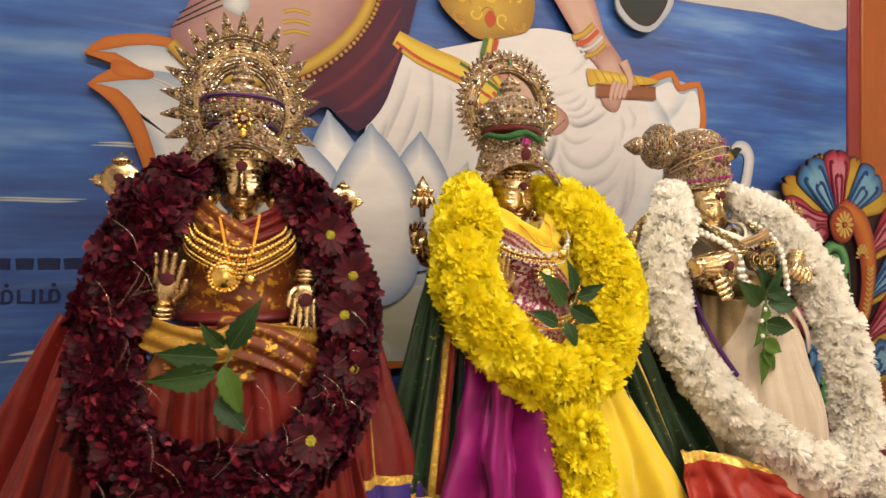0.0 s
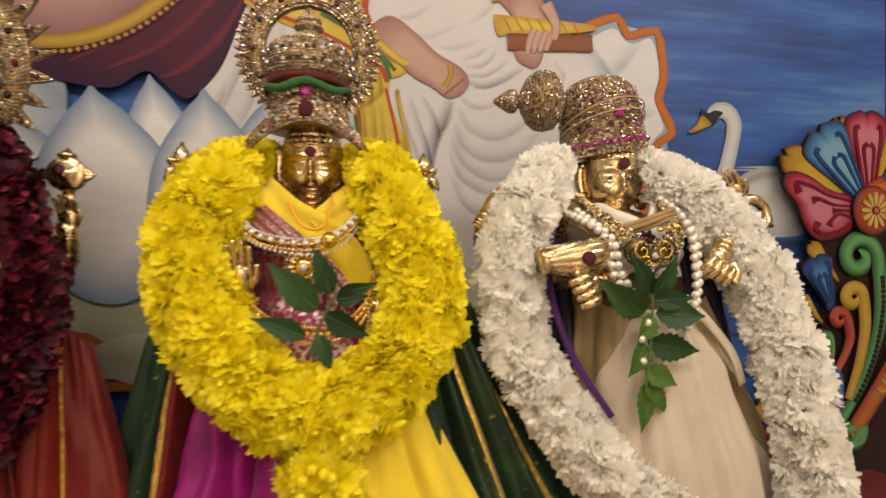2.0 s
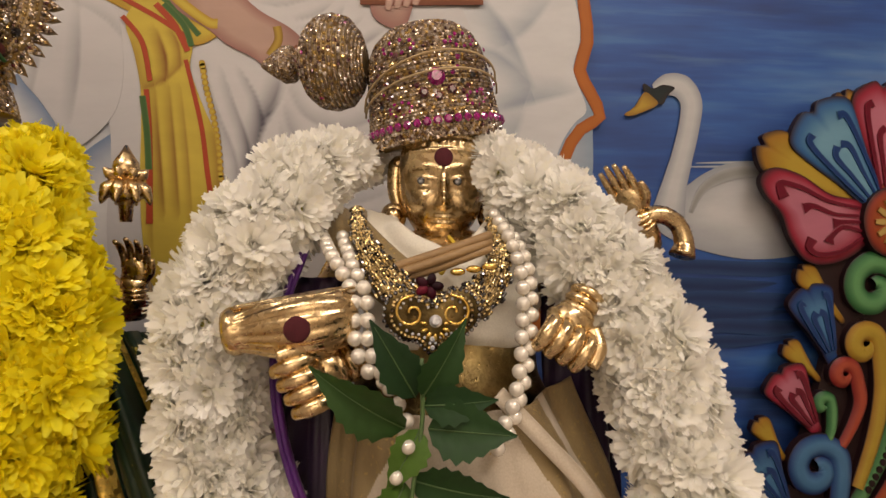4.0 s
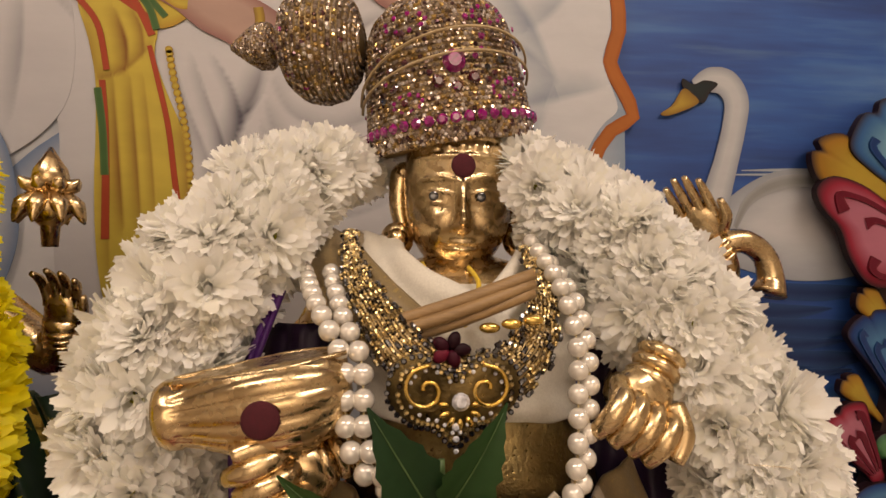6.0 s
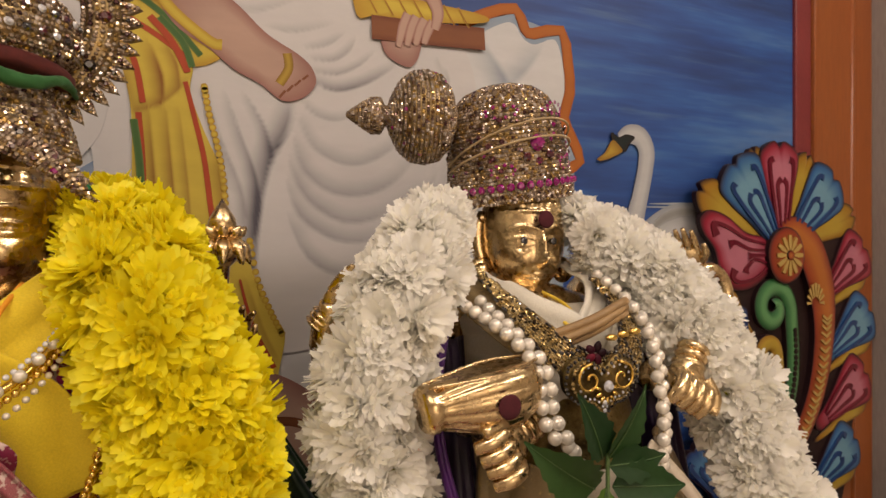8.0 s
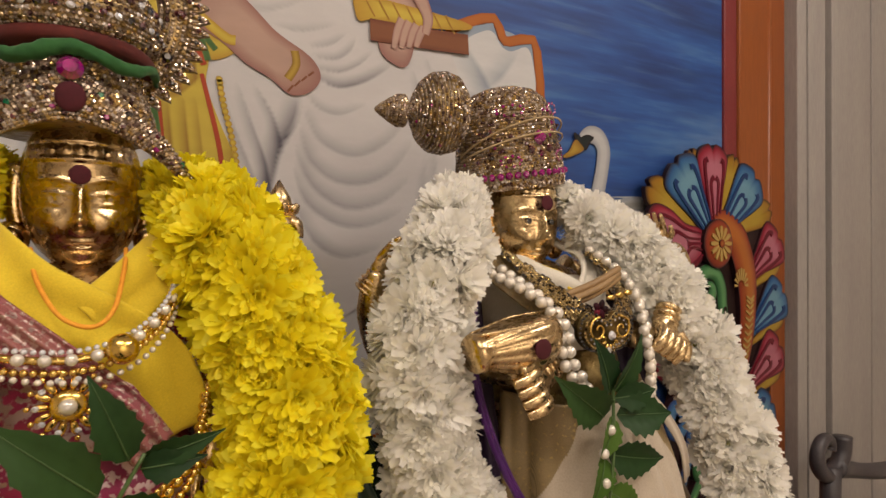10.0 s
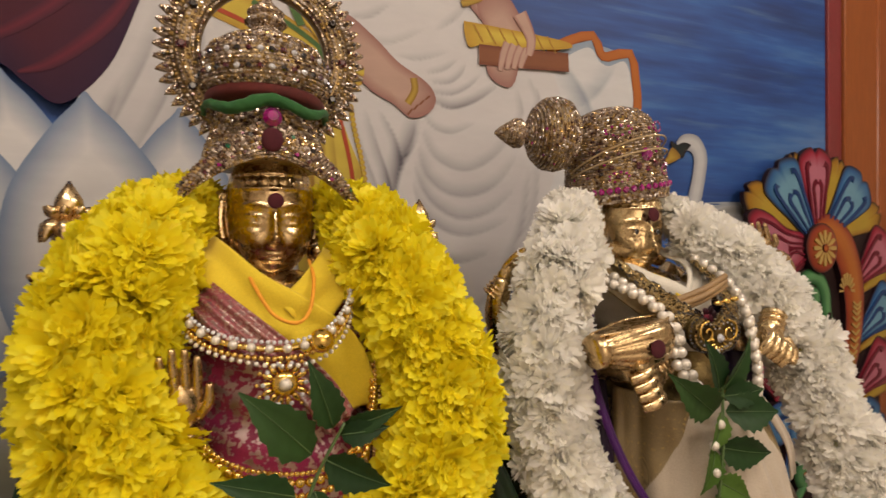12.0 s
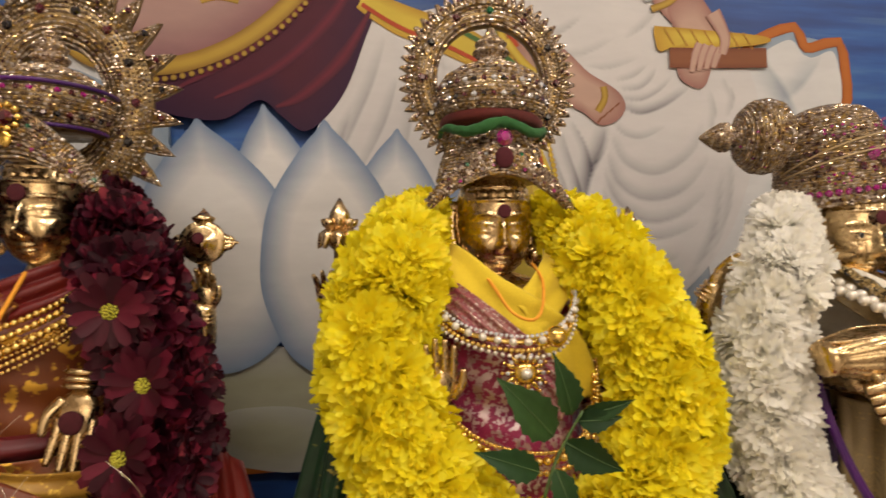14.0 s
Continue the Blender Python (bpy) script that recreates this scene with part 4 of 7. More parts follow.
    for k in range(4):
        stripe("toe_line", [(0.236 + 0.010 * k, 1.782 + 0.009 * k), (0.244 + 0.010 * k, 1.792 + 0.008 * k)], 0.003, f - 0.001, BROWNP, c, 0.0006)
    stripe("toe_ring", [(0.236, 1.80), (0.248, 1.822), (0.246, 1.842)], 0.012, f - 0.0014, GOLDP, c, 0.001)
    stripe("anklet", [(0.08, 1.91), (0.11, 1.875), (0.15, 1.845), (0.165, 1.842)], 0.014, f - 0.0016, YELLOWP, c, 0.001)
    stripe("forearm_shape", [(0.27, 2.17), (0.315, 2.09), (0.355, 2.02), (0.395, 1.975)], [0.12, 0.10, 0.075, 0.07], f, SKINP, c, 0.002, "peach painted shape")
    for k, (m, w) in enumerate(((GOLDP, 0.016), (REDP, 0.012), (SWANP, 0.008), (GOLDP, 0.012))):
        a, b = 0.322 + 0.012 * k, 2.035 - 0.014 * k
        stripe("bangle", [(a - 0.028, b - 0.018), (a + 0.004, b - 0.004), (a + 0.034, b + 0.024)], w, f - 0.0018 - 0.0003 * k, m, c, 0.001)
    shape("hand_shape", [(0.36, 1.985), (0.405, 2.01), (0.44, 1.975), (0.455, 1.945), (0.452, 1.92), (0.44, 1.885), (0.43, 1.855), (0.415, 1.845), (0.385, 1.858), (0.375, 1.885), (0.372, 1.94)], f - 0.0004, SKINP, c, 0.002, "peach painted shape")
    b = f - 0.003
    shape("book_top", [(0.335, 1.945), (0.345, 1.947), (0.43, 1.945), (0.535, 1.940), (0.540, 1.928), (0.45, 1.915), (0.372, 1.912), (0.345, 1.905), (0.336, 1.925)], b, YELLOWP, c, 0.002, "yellow painted book cover")
    stripe("book_side", [(0.362, 1.895), (0.45, 1.898), (0.541, 1.903)], 0.034, b - 0.0012, BROWNP, c, 0.002, "brown painted page edge")
    for k in range(7):
        x = 0.37 + 0.024 * k
        stripe("book_mark", [(x, 1.916), (x - 0.018, 1.944)], 0.0028, b - 0.0022, OCHREP, c, 0.0006)
    for k in range(4):
        x = 0.408 + 0.013 * k
        stripe("finger_shape", [(x + 0.008, 1.922 - 0.002 * k), (x, 1.90), (x - 0.006, 1.872 + 0.003 * k)], [0.013, 0.014, 0.009], b - 0.0024 - 0.0002 * k, SKINP, c, 0.001)
    stripe("finger_shape", [(0.44, 1.975), (0.462, 1.935), (0.458, 1.905)], [0.03, 0.02, 0.013], b - 0.0034, SKINP, c, 0.001)
    # gold belt and the dark round end of the instrument
    shape("belt_plate", [(-0.05, 2.06), (0.0, 2.01), (0.05, 1.985), (0.12, 2.0), (0.18, 2.03), (0.18, 2.12), (0.06, 2.14), (-0.04, 2.12)], f, GOLDP, c, 0.002, "gold painted belt ornament")
    for k in range(10):
        a0, x, z = k * 1.9, 0.0 + 0.036 * (k % 5), 2.035 + 0.05 * (k // 5) + 0.01 * math.sin(k)
        stripe("belt_scroll", [(x + (0.004 + 0.0028 * j) * math.cos(a0 + 0.9 * j), z + (0.004 + 0.0028 * j) * math.sin(a0 + 0.9 * j)) for j in range(7)], 0.006, f - 0.0018 - 0.0002 * k, YELLOWP if k % 2 else OCHREP, c, 0.001)
    shape("belt_stone", [(0.06, 2.035), (0.075, 2.055), (0.09, 2.035), (0.075, 2.015)], f - 0.0042, REDP, c)
    for x, m in ((0.065, GREENP), (0.078, YELLOWP), (0.092, REDP)):
        stripe("belt_fall", [(x, 1.99), (x - 0.01, 1.94), (x + 0.005, 1.90)], 0.012, f - 0.0005, m, c, 0.001)
    shape("round_rim", [(0.42, 2.12), (0.46, 2.07), (0.52, 2.06), (0.57, 2.10), (0.60, 2.16), (0.55, 2.22), (0.45, 2.2)], f + 0.002, SWANP, c, 0.006)
    shape("round_end", [(0.43, 2.13), (0.47, 2.085), (0.52, 2.075), (0.56, 2.11), (0.58, 2.16), (0.54, 2.2), (0.46, 2.18)], f - 0.001, DARKP, c, 0.003)


# ---- the painted carving beside the shrine ----
def feather(parent, base, tip, width, mat, line, y, lines=True):
    b, t = Vector(base), Vector(tip)
    d = t - b
    s = Vector((-d.y, d.x)).normalized() * width
    rows = [(0.0, 0.10), (0.2, 0.16), (0.45, 0.27), (0.7, 0.42), (0.88, 0.49), (0.97, 0.38)]
    pts = [tuple(b + d * f + s * w) for f, w in rows] + [tuple(b + d * 1.03 + s * 0.13), tuple(b + d * 0.985), tuple(b + d * 1.03 - s * 0.13)] + [tuple(b + d * f - s * w) for f, w in rows[::-1]]
    bm = bmesh.new()
    outline_plate(bm, pts, y, 0.010, 6, 0.004)
    f = part("feather", bm, mat, parent)
    if lines:
        for k, o in enumerate((-0.26, -0.1, 0.1, 0.26)):
            h = 0.80 if abs(o) > 0.2 else 0.62
            p = [b + d * 0.16 + s * o * 0.35, b + d * 0.42 + s * o * 0.75, b + d * h + s * o * 1.15, b + d * (h + 0.06) + s * (o * 1.15 + 0.09 * (1 if o < 0 else -1))]
            bm = bmesh.new()
            ribbon(bm, [tuple(q) for q in p], [0.003, 0.006, 0.009, 0.013], y - 0.0052 - 0.0002 * k, 0.004)
            part("painted_line", bm, line, f)
    return f


def scroll(parent, mat, centre, r, turns, start, tail, width, y, way=1):
    """A carved spiral that runs out into a long stem."""
    pts = []
    n = int(turns * 8)
    for k in range(n + 1):
        a = start + way * 2 * math.pi * turns * (1 - k / n)
        rr = r * (0.15 + 0.85 * k / n)
        pts.append((centre[0] + rr * math.cos(a), centre[1] + rr * math.sin(a)))
    bm = bmesh.new()
    ribbon(bm, pts + list(tail), [width * 0.5] + [width] * 4 + [width * 0.7], y, 0.012, 0.006, 5)
    return part("scroll", bm, mat, parent)


def carving():
    t = thing("carved_panel", (1.2, 0.30, 0.9), "carved wooden scroll panel painted in bright colours", "carving")
    y = 0.302
    # dark board: the soft shade between the carved parts, put into its colour
    shape("shade_board", [(1.06, 1.60), (1.08, 1.70), (1.18, 1.72), (1.32, 1.67), (1.395, 1.55), (1.415, 1.40), (1.40, 1.2), (1.32, 1.0), (1.02, 0.98), (1.01, 1.13), (1.055, 1.27), (1.085, 1.40), (1.06, 1.50)], y + 0.006, C_DARK, t, 0.014)
    o = (1.178, 1.572)
    # the broad pink feather beside the daisy, with its curled lines
    f = shape("feather", [(0.967, 1.637), (0.990, 1.653), (1.034, 1.642), (1.083, 1.613), (1.135, 1.602), (1.155, 1.57), (1.145, 1.540), (1.113, 1.515), (1.073, 1.504), (1.039, 1.512), (1.014, 1.546), (1.0, 1.583), (0.974, 1.612)], y - 0.002, C_PINK, t, 0.010, dome=0.004)
    for k, pts in enumerate(([(1.128, 1.592), (1.075, 1.602), (1.03, 1.622), (0.996, 1.628), (1.002, 1.606)], [(1.125, 1.580), (1.085, 1.582), (1.050, 1.594), (1.033, 1.590)], [(1.128, 1.570), (1.10, 1.570), (1.082, 1.568)],
                             [(1.130, 1.556), (1.10, 1.562), (1.080, 1.548), (1.075, 1.538)], [(1.132, 1.546), (1.10, 1.526), (1.06, 1.520), (1.043, 1.530), (1.048, 1.544)])):
        stripe("painted_line", pts, [0.004, 0.006, 0.008, 0.017], y - 0.0075 - 0.0002 * k, C_DARKRED, f, 0.004)
    for tip, w, m, ln in (((1.052, 1.742), 0.125, C_BLUE, C_DARKBLUE), ((1.172, 1.785), 0.110, C_PINK, C_DARKRED), ((1.335, 1.728), 0.125, C_BLUE, C_DARKBLUE)):
        feather(t, o, tip, w, m, ln, y - 0.002)
    for tip, w in (((0.975, 1.690), 0.075), ((1.110, 1.770), 0.06), ((1.262, 1.768), 0.06), ((1.400, 1.655), 0.07)):
        feather(t, o, tip, w, C_YEL, C_YEL, y + 0.004, False)
    for base, tip, w, m, ln in (((1.295, 1.48), (1.432, 1.588), 0.125, C_PINK, C_DARKRED), ((1.30, 1.355), (1.450, 1.455), 0.125, C_BLUE, C_DARKBLUE), ((1.285, 1.225), (1.435, 1.325), 0.125, C_PINK, C_DARKRED), ((1.25, 1.09), (1.40, 1.19), 0.12, C_BLUE, C_DARKBLUE)):
        feather(t, base, tip, w, m, ln, y)
        feather(t, (base[0], base[1] - 0.03), (tip[0] + 0.005, tip[1] - 0.062), 0.045, C_YEL, C_YEL, y + 0.004, False)
    # orange stem with its daisy
    stripe("stem", [(1.17, 1.60), (1.21, 1.612), (1.26, 1.575), (1.292, 1.50), (1.298, 1.40), (1.272, 1.29), (1.215, 1.195), (1.13, 1.08)], [0.05, 0.07, 0.078, 0.075, 0.06, 0.05, 0.045, 0.04], y - 0.005, C_ORANGE, t, 0.024, "orange carved stem", 0.006)
    shape("stem_head", [(1.178 + 0.05 * math.cos(a), 1.570 + 0.055 * math.sin(a)) for a in (0, 0.8, 1.6, 2.4, 3.1, 3.9, 4.7, 5.5)], y - 0.013, C_ORANGE, t, 0.02, dome=0.006)
    for k in range(12):
        a = 2 * math.pi * k / 12
        ca, sa = math.cos(a), math.sin(a)
        stripe("daisy_petal", [(1.178 + 0.010 * ca, 1.570 + 0.010 * sa), (1.178 + 0.024 * ca, 1.570 + 0.026 * sa), (1.178 + 0.036 * ca, 1.570 + 0.039 * sa)], [0.003, 0.010, 0.007], y - 0.0205, C_PALE, t, 0.004)
    shape("daisy_eye", [(1.178 + 0.009 * math.cos(a), 1.570 + 0.009 * math.sin(a)) for a in (0, 1.26, 2.5, 3.77, 5.0)], y - 0.022, C_ORANGE, t, 0.004)
    for k in range(9):
        a = math.pi * k / 8
        stripe("leaf_mark", [(1.262 + 0.012 * math.cos(a), 1.475 + 0.012 * math.sin(a)), (1.262 + 0.026 * math.cos(a), 1.475 + 0.04 * math.sin(a))], [0.003, 0.007], y - 0.0125, C_PALE, t, 0.002)
    for k in range(20):
        p = smooth_path([(1.297, 1.44), (1.282, 1.33), (1.235, 1.225), (1.15, 1.10)], 8)[k]
        for sgn in (-1, 1):
            stripe("leaf_mark", [(p.x, p.y), (p.x + sgn * 0.014, p.y + 0.010)], [0.006, 0.004], y - 0.0125 - 0.0002 * (sgn > 0), C_PALE, t, 0.002)
    scroll(t, C_GREEN, (1.153, 1.468), 0.048, 1.25, 0.1, [(1.205, 1.435), (1.209, 1.38), (1.206, 1.32), (1.188, 1.262), (1.158, 1.19), (1.105, 1.11)], 0.036, y - 0.003, 1)
    marks = smooth_path([(1.206, 1.43), (1.208, 1.36), (1.195, 1.285), (1.168, 1.21), (1.13, 1.145)], 7)
    for k in range(1, 27):
        p = marks[k]
        shape("bead_mark", [(p.x + 0.0048 * math.cos(a), p.y + 0.0055 * math.sin(a)) for a in (0, 1.26, 2.5, 3.77, 5.0)], y - 0.0105, C_DARK, t, 0.003)
    scroll(t, C_YEL, (1.136, 1.380), 0.026, 1.0, 0.4, [(1.166, 1.355), (1.167, 1.306), (1.152, 1.235), (1.125, 1.16)], 0.032, y - 0.004)
    scroll(t, C_RED, (1.101, 1.335), 0.019, 1.0, 0.4, [(1.126, 1.318), (1.129, 1.29), (1.115, 1.255), (1.097, 1.225)], 0.025, y - 0.0045)
    scroll(t, C_GREEN, (1.068, 1.290), 0.013, 0.8, 0.4, [(1.083, 1.275), (1.081, 1.25), (1.072, 1.225)], 0.021, y - 0.003)
    scroll(t, C_DEEP, (1.055, 1.192), 0.042, 1.2, 0.4, [(1.095, 1.16), (1.082, 1.10), (1.05, 1.02)], 0.036, y - 0.005)
    scroll(t, C_GREEN, (1.13, 1.085), 0.030, 1.2, 0.4, [(1.12, 1.05), (1.08, 1.0)], 0.03, y - 0.006, -1)
    feather(t, (1.088, 1.352), (1.045, 1.468), 0.080, C_DEEP, C_DARKBLUE, y)
    feather(t, (1.108, 1.415), (1.038, 1.498), 0.040, C_YEL, C_YEL, y + 0.004, False)
    feather(t, (1.062, 1.245), (1.000, 1.340), 0.080, C_PINK, C_DARKRED, y)
    feather(t, (1.068, 1.325), (1.014, 1.382), 0.036, C_YEL, C_YEL, y + 0.004, False)
    feather(t, (1.015, 1.125), (0.952, 1.222), 0.085, C_DEEP, C_DARKBLUE, y)
    feather(t, (1.01, 1.205), (0.965, 1.266), 0.036, C_YEL, C_YEL, y + 0.004, False)
    feather(t, (0.965, 1.09), (0.908, 1.155), 0.040, C_YEL, C_YEL, y + 0.004, False)
    feather(t, (0.96, 1.0), (0.895, 1.09), 0.085, C_PINK, C_DARKRED, y)


# ---- statues ----
def head(bm, c, w=0.0430, d=0.046, h=0.066, lean=0.0, turn=0.0):
    """A plain cast head that faces -y, with brow, nose, lips and long ears."""
    m = Matrix.Translation(c) @ pose(0, 0, 0, 0, lean, turn)
    g = lambda u, v, a, b, s, r: math.exp(-((u - a) / s) ** 2 - ((v - b) / r) ** 2)
    vs = bmesh.ops.create_uvsphere(bm, u_segments=168, v_segments=128, radius=1)["verts"]
    for v in vs:
        x, y, z = v.co
        u, q = x, z
        round_off = math.sqrt(max(0.0, 1 - abs(z) ** (2.9 if z < 0 else 2.4))) / max(1e-3, math.sqrt(x * x + y * y))
        x, y = x * round_off, y * round_off
        u = x
        taper = 1 - 0.12 * max(0, -z) ** 1.5
        out = 0.0
        if y < 0:
            out += 0.20 * g(u, q, 0, -0.43, 0.095, 0.085) + 0.16 * g(u, q, 0, -0.24, 0.075, 0.22)
            out += 0.05 * (g(u, q, -0.12, -0.47, 0.07, 0.055) + g(u, q, 0.12, -0.47, 0.07, 0.055)) 
            out += 0.050 * g(u, q, 0, -0.655, 0.20, 0.028) + 0.065 * g(u, q, 0, -0.735, 0.16, 0.034) - 0.035 * g(u, q, 0, -0.693, 0.24, 0.013)
            out += 0.10 * g(u, q, 0, -0.91, 0.22, 0.09)
            for sx in (-0.42, 0.42):
                lid = 0.04 * math.cos(5.5 * (u - sx))
                out += -0.085 * g(u, q, sx, -0.15, 0.26, 0.13) + 0.085 * g(u, q, sx, -0.155, 0.17, 0.055)
                out += 0.075 * g(u, q, sx, -0.125 + lid, 0.23, 0.015) + 0.05 * g(u, q, sx, -0.19 - lid * 0.7, 0.2, 0.013) - 0.035 * g(u, q, sx, -0.155, 0.055, 0.03)
                out += 0.075 * g(u, q, sx * 1.02, 0.0 + 0.07 * math.cos(3.6 * (u - sx)), 0.29, 0.016) + 0.075 * g(u, q, sx * 1.15, -0.50, 0.24, 0.22)
            out += 0.06 * g(u, q, 0, 0.30, 0.9, 0.022) + 0.06 * g(u, q, 0, 0.52, 0.9, 0.022) + 0.025 * g(u, q, 0, 0.41, 0.9, 0.06) * (1 + math.cos(26 * math.asin(max(-1, min(1, u))))) 
        v.co = m @ Vector((x * w * taper, y * d - 1.25 * out * d, z * h))
    for s in (-1, 1):
        ear = [(s * w * 0.90, 0.006, 0.016), (s * w * 1.06, 0.010, 0.012), (s * w * 1.10, 0.008, -0.012), (s * w * 1.02, 0.004, -0.030)]
        tube(bm, [m @ Vector(p) for p in ear], [0.006, 0.009, 0.008, 0.006], 10, 5)
        vs = bmesh.ops.create_uvsphere(bm, u_segments=16, v_segments=10, radius=1, matrix=m @ Matrix.Translation((s * w * 1.12, -0.002, -0.040)) @ Matrix.Diagonal((0.013, 0.007, 0.014, 1)))
        bmesh.ops.create_cone(bm, cap_ends=True, segments=18, radius1=0.009, radius2=0.006, depth=0.006, matrix=m @ Matrix.Translation((s * w * 1.12, -0.010, -0.040)) @ pose(0, 0, 0, 90))


def cast_hand(bm, wrist, tip, normal, size=0.05, spread=0.5, curl=0.0):
    """A cast hand from wrist towards tip, its palm towards normal."""
    w = Vector(wrist)
    a = (Vector(tip) - w).normalized()
    n = Vector(normal).normalized()
    n = (n - a * n.dot(a)).normalized()
    s = a.cross(n)
    k = size
    turn = Matrix((s, a, n)).transposed().to_4x4()
    ball(bm, w + a * k * 0.42, (k * 0.36, k * 0.46, k * 0.17), 14, 10, turn)
    for j, ln in enumerate((0.74, 0.86, 0.82, 0.66)):
        o = (j - 1.5) * 0.19
        root = w + a * k * 0.72 + s * k * o
        mid = root + a * k * ln * 0.5 + s * k * o * spread * 0.3 + n * k * curl * 0.3
        end = root + a * k * ln * (1 - 0.5 * abs(curl)) + s * k * o * spread * 0.6 + n * k * curl * 0.8
        tube(bm, [root - a * k * 0.2, root, mid, end], [k * 0.10, k * 0.105, k * 0.095, k * 0.055], 8, 4)
    tube(bm, [w + a * k * 0.2 + s * k * 0.26, w + a * k * 0.5 + s * k * 0.46 + n * k * 0.1, w + a * k * 0.85 + s * k * 0.48 + n * k * 0.14], [k * 0.13, k * 0.11, k * 0.06], 8, 4)
    for j in range(3):
        lathe(bm, [(k * 0.30, -k * 0.05), (k * 0.36, 0), (k * 0.30, k * 0.05)], Matrix.Translation(w - a * k * (0.05 + 0.13 * j)) @ a.to_track_quat("Z", "Y").to_matrix().to_4x4(), 16)


def cast_fist(bm, c, across, along, r=0.0062):
    """Closed cast fingers: four short rolls side by side, a thumb over them and bangles at the wrist."""
    c, a, b = Vector(c), Vector(across).normalized(), Vector(along).normalized()
    n = a.cross(b).normalized()
    if n.y > 0:
        n = -n
    for k in range(4):
        m = c + b * (k - 1.5) * r * 1.75
        tube(bm, [m - a * r * 2.9 - n * r, m - a * r * 1.4 + n * r * 0.9, m + a * r * 0.6 + n * r, m + a * r * 2.3 - n * r * 0.2], [r * 0.9, r, r, r * 0.75], 12, 5)
    tube(bm, [c - a * r * 3.2 - b * r * 2.4, c - a * r * 1.2 - b * r * 3.9 + n * r, c + a * r * 1.2 - b * r * 4.2 + n * r * 1.2], [r * 1.1, r, r * 0.7], 12, 5)
    ball(bm, c - a * r * 2.6 - n * r * 1.2, (r * 3.0, r * 2.0, r * 3.0), 16, 10)
    for k in range(3):
        q = c - a * r * (4.6 + 1.3 * k) - n * r * 1.4
        lathe(bm, [(r * 2.0, -r * 0.6), (r * 2.4, 0), (r * 2.0, r * 0.6)], Matrix.Translation(q) @ a.to_track_quat("Z", "Y").to_matrix().to_4x4(), 18)


def lotus_bud(bm, c, r):
    """A cast lotus: bell of drooping petals under a pointed bud."""
    c = Vector(c)
    lathe(bm, [(r * 0.25, -r * 1.9), (r * 0.30, -r * 1.2), (r * 0.62, -r * 0.9), (r * 0.85, -r * 0.5), (r * 0.5, -r * 0.1), (r * 0.42, 0.1 * r)], Matrix.Translation(c), 20)
    for k in range(8):
        a = 2 * math.pi * k / 8
        o = Vector((math.cos(a), math.sin(a), 0))
        tube(bm, [c + o * r * 0.4 + Vector((0, 0, -0.15 * r)), c + o * r * 0.80 + Vector((0, 0, -0.5 * r)), c + o * r * 1.06 + Vector((0, 0, -1.1 * r))], [r * 0.20, r * 0.30, r * 0.04], 8, 4)
        tube(bm, [c + o * r * 0.35, c + o * r * 0.72 + Vector((0, 0, 0.22 * r)), c + o * r * 0.92 + Vector((0, 0, 0.42 * r))], [r * 0.2, r * 0.24, r * 0.03], 8, 4)
    lathe(bm, [(r * 0.4, 0), (r * 0.58, r * 0.35), (r * 0.5, r * 0.75), (r * 0.25, r * 1.15), (r * 0.05, r * 1.5)], Matrix.Translation(c), 20)


def cast_disc(bm, c, r, flames=True):
    c = Vector(c)
    lathe(bm, [(r * 0.3, -0.012), (r, -0.008), (r * 1.04, 0), (r, 0.008), (r * 0.8, 0.006), (r * 0.7, 0.010), (r * 0.35, 0.010), (r * 0.3, 0.016), (0.001, 0.017)], Matrix.Translation(c) @ pose(0, 0, 0, 90), 28)
    for a in (0, math.pi / 2, math.pi):
        o = Vector((math.cos(a), 0, math.sin(a)))
        side = Vector((-o.z, 0, o.x))
        for q in (-1, 0, 1):
            tube(bm, [c + o * r * 0.9 + side * r * 0.25 * q, c + o * r * 1.25 + side * r * 0.16 * q, c + o * r * (1.62 - 0.2 * abs(q)) + side * r * 0.10 * q], [r * 0.2, r * 0.16, r * 0.03], 8, 4)
    lathe(bm, [(r * 0.5, 0), (r * 0.55, r * 0.16), (r * 0.3, r * 0.3), (r * 0.06, r * 0.55)], Matrix.Translation(c + Vector((0, 0, r))), 16)
    tube(bm, [c + Vector((0, 0.004, -r * 0.9)), c + Vector((0, 0.006, -r * 2.4))], [r * 0.34, r * 0.28], 12, 1)


def torso(bm, x, zs):
    """Shoulders to lap as stacked ellipses (z, half width, half depth, y)."""
    rings = []
    for z, w, d, y in zs:
        rings.append([bm.verts.new((x + w * math.cos(a), y + d * math.sin(a), z)) for a in (2 * math.pi * s / 40 for s in range(40))])
    for a, b in zip(rings, rings[1:]):
        for s in range(40):
            bm.faces.new((a[s], a[(s + 1) % 40], b[(s + 1) % 40], b[s]))
    bm.faces.new(rings[0])
    bm.faces.new(rings[-1])


def dot(bm, c, r, n=(0, -1, 0.05)):
    m = Matrix.Translation(c) @ Vector(n).to_track_quat("Z", "Y").to_matrix().to_4x4() @ Matrix.Diagonal((r, r, r * 0.22, 1))
    bmesh.ops.create_uvsphere(bm, u_segments=18, v_segments=10, radius=1, matrix=m)


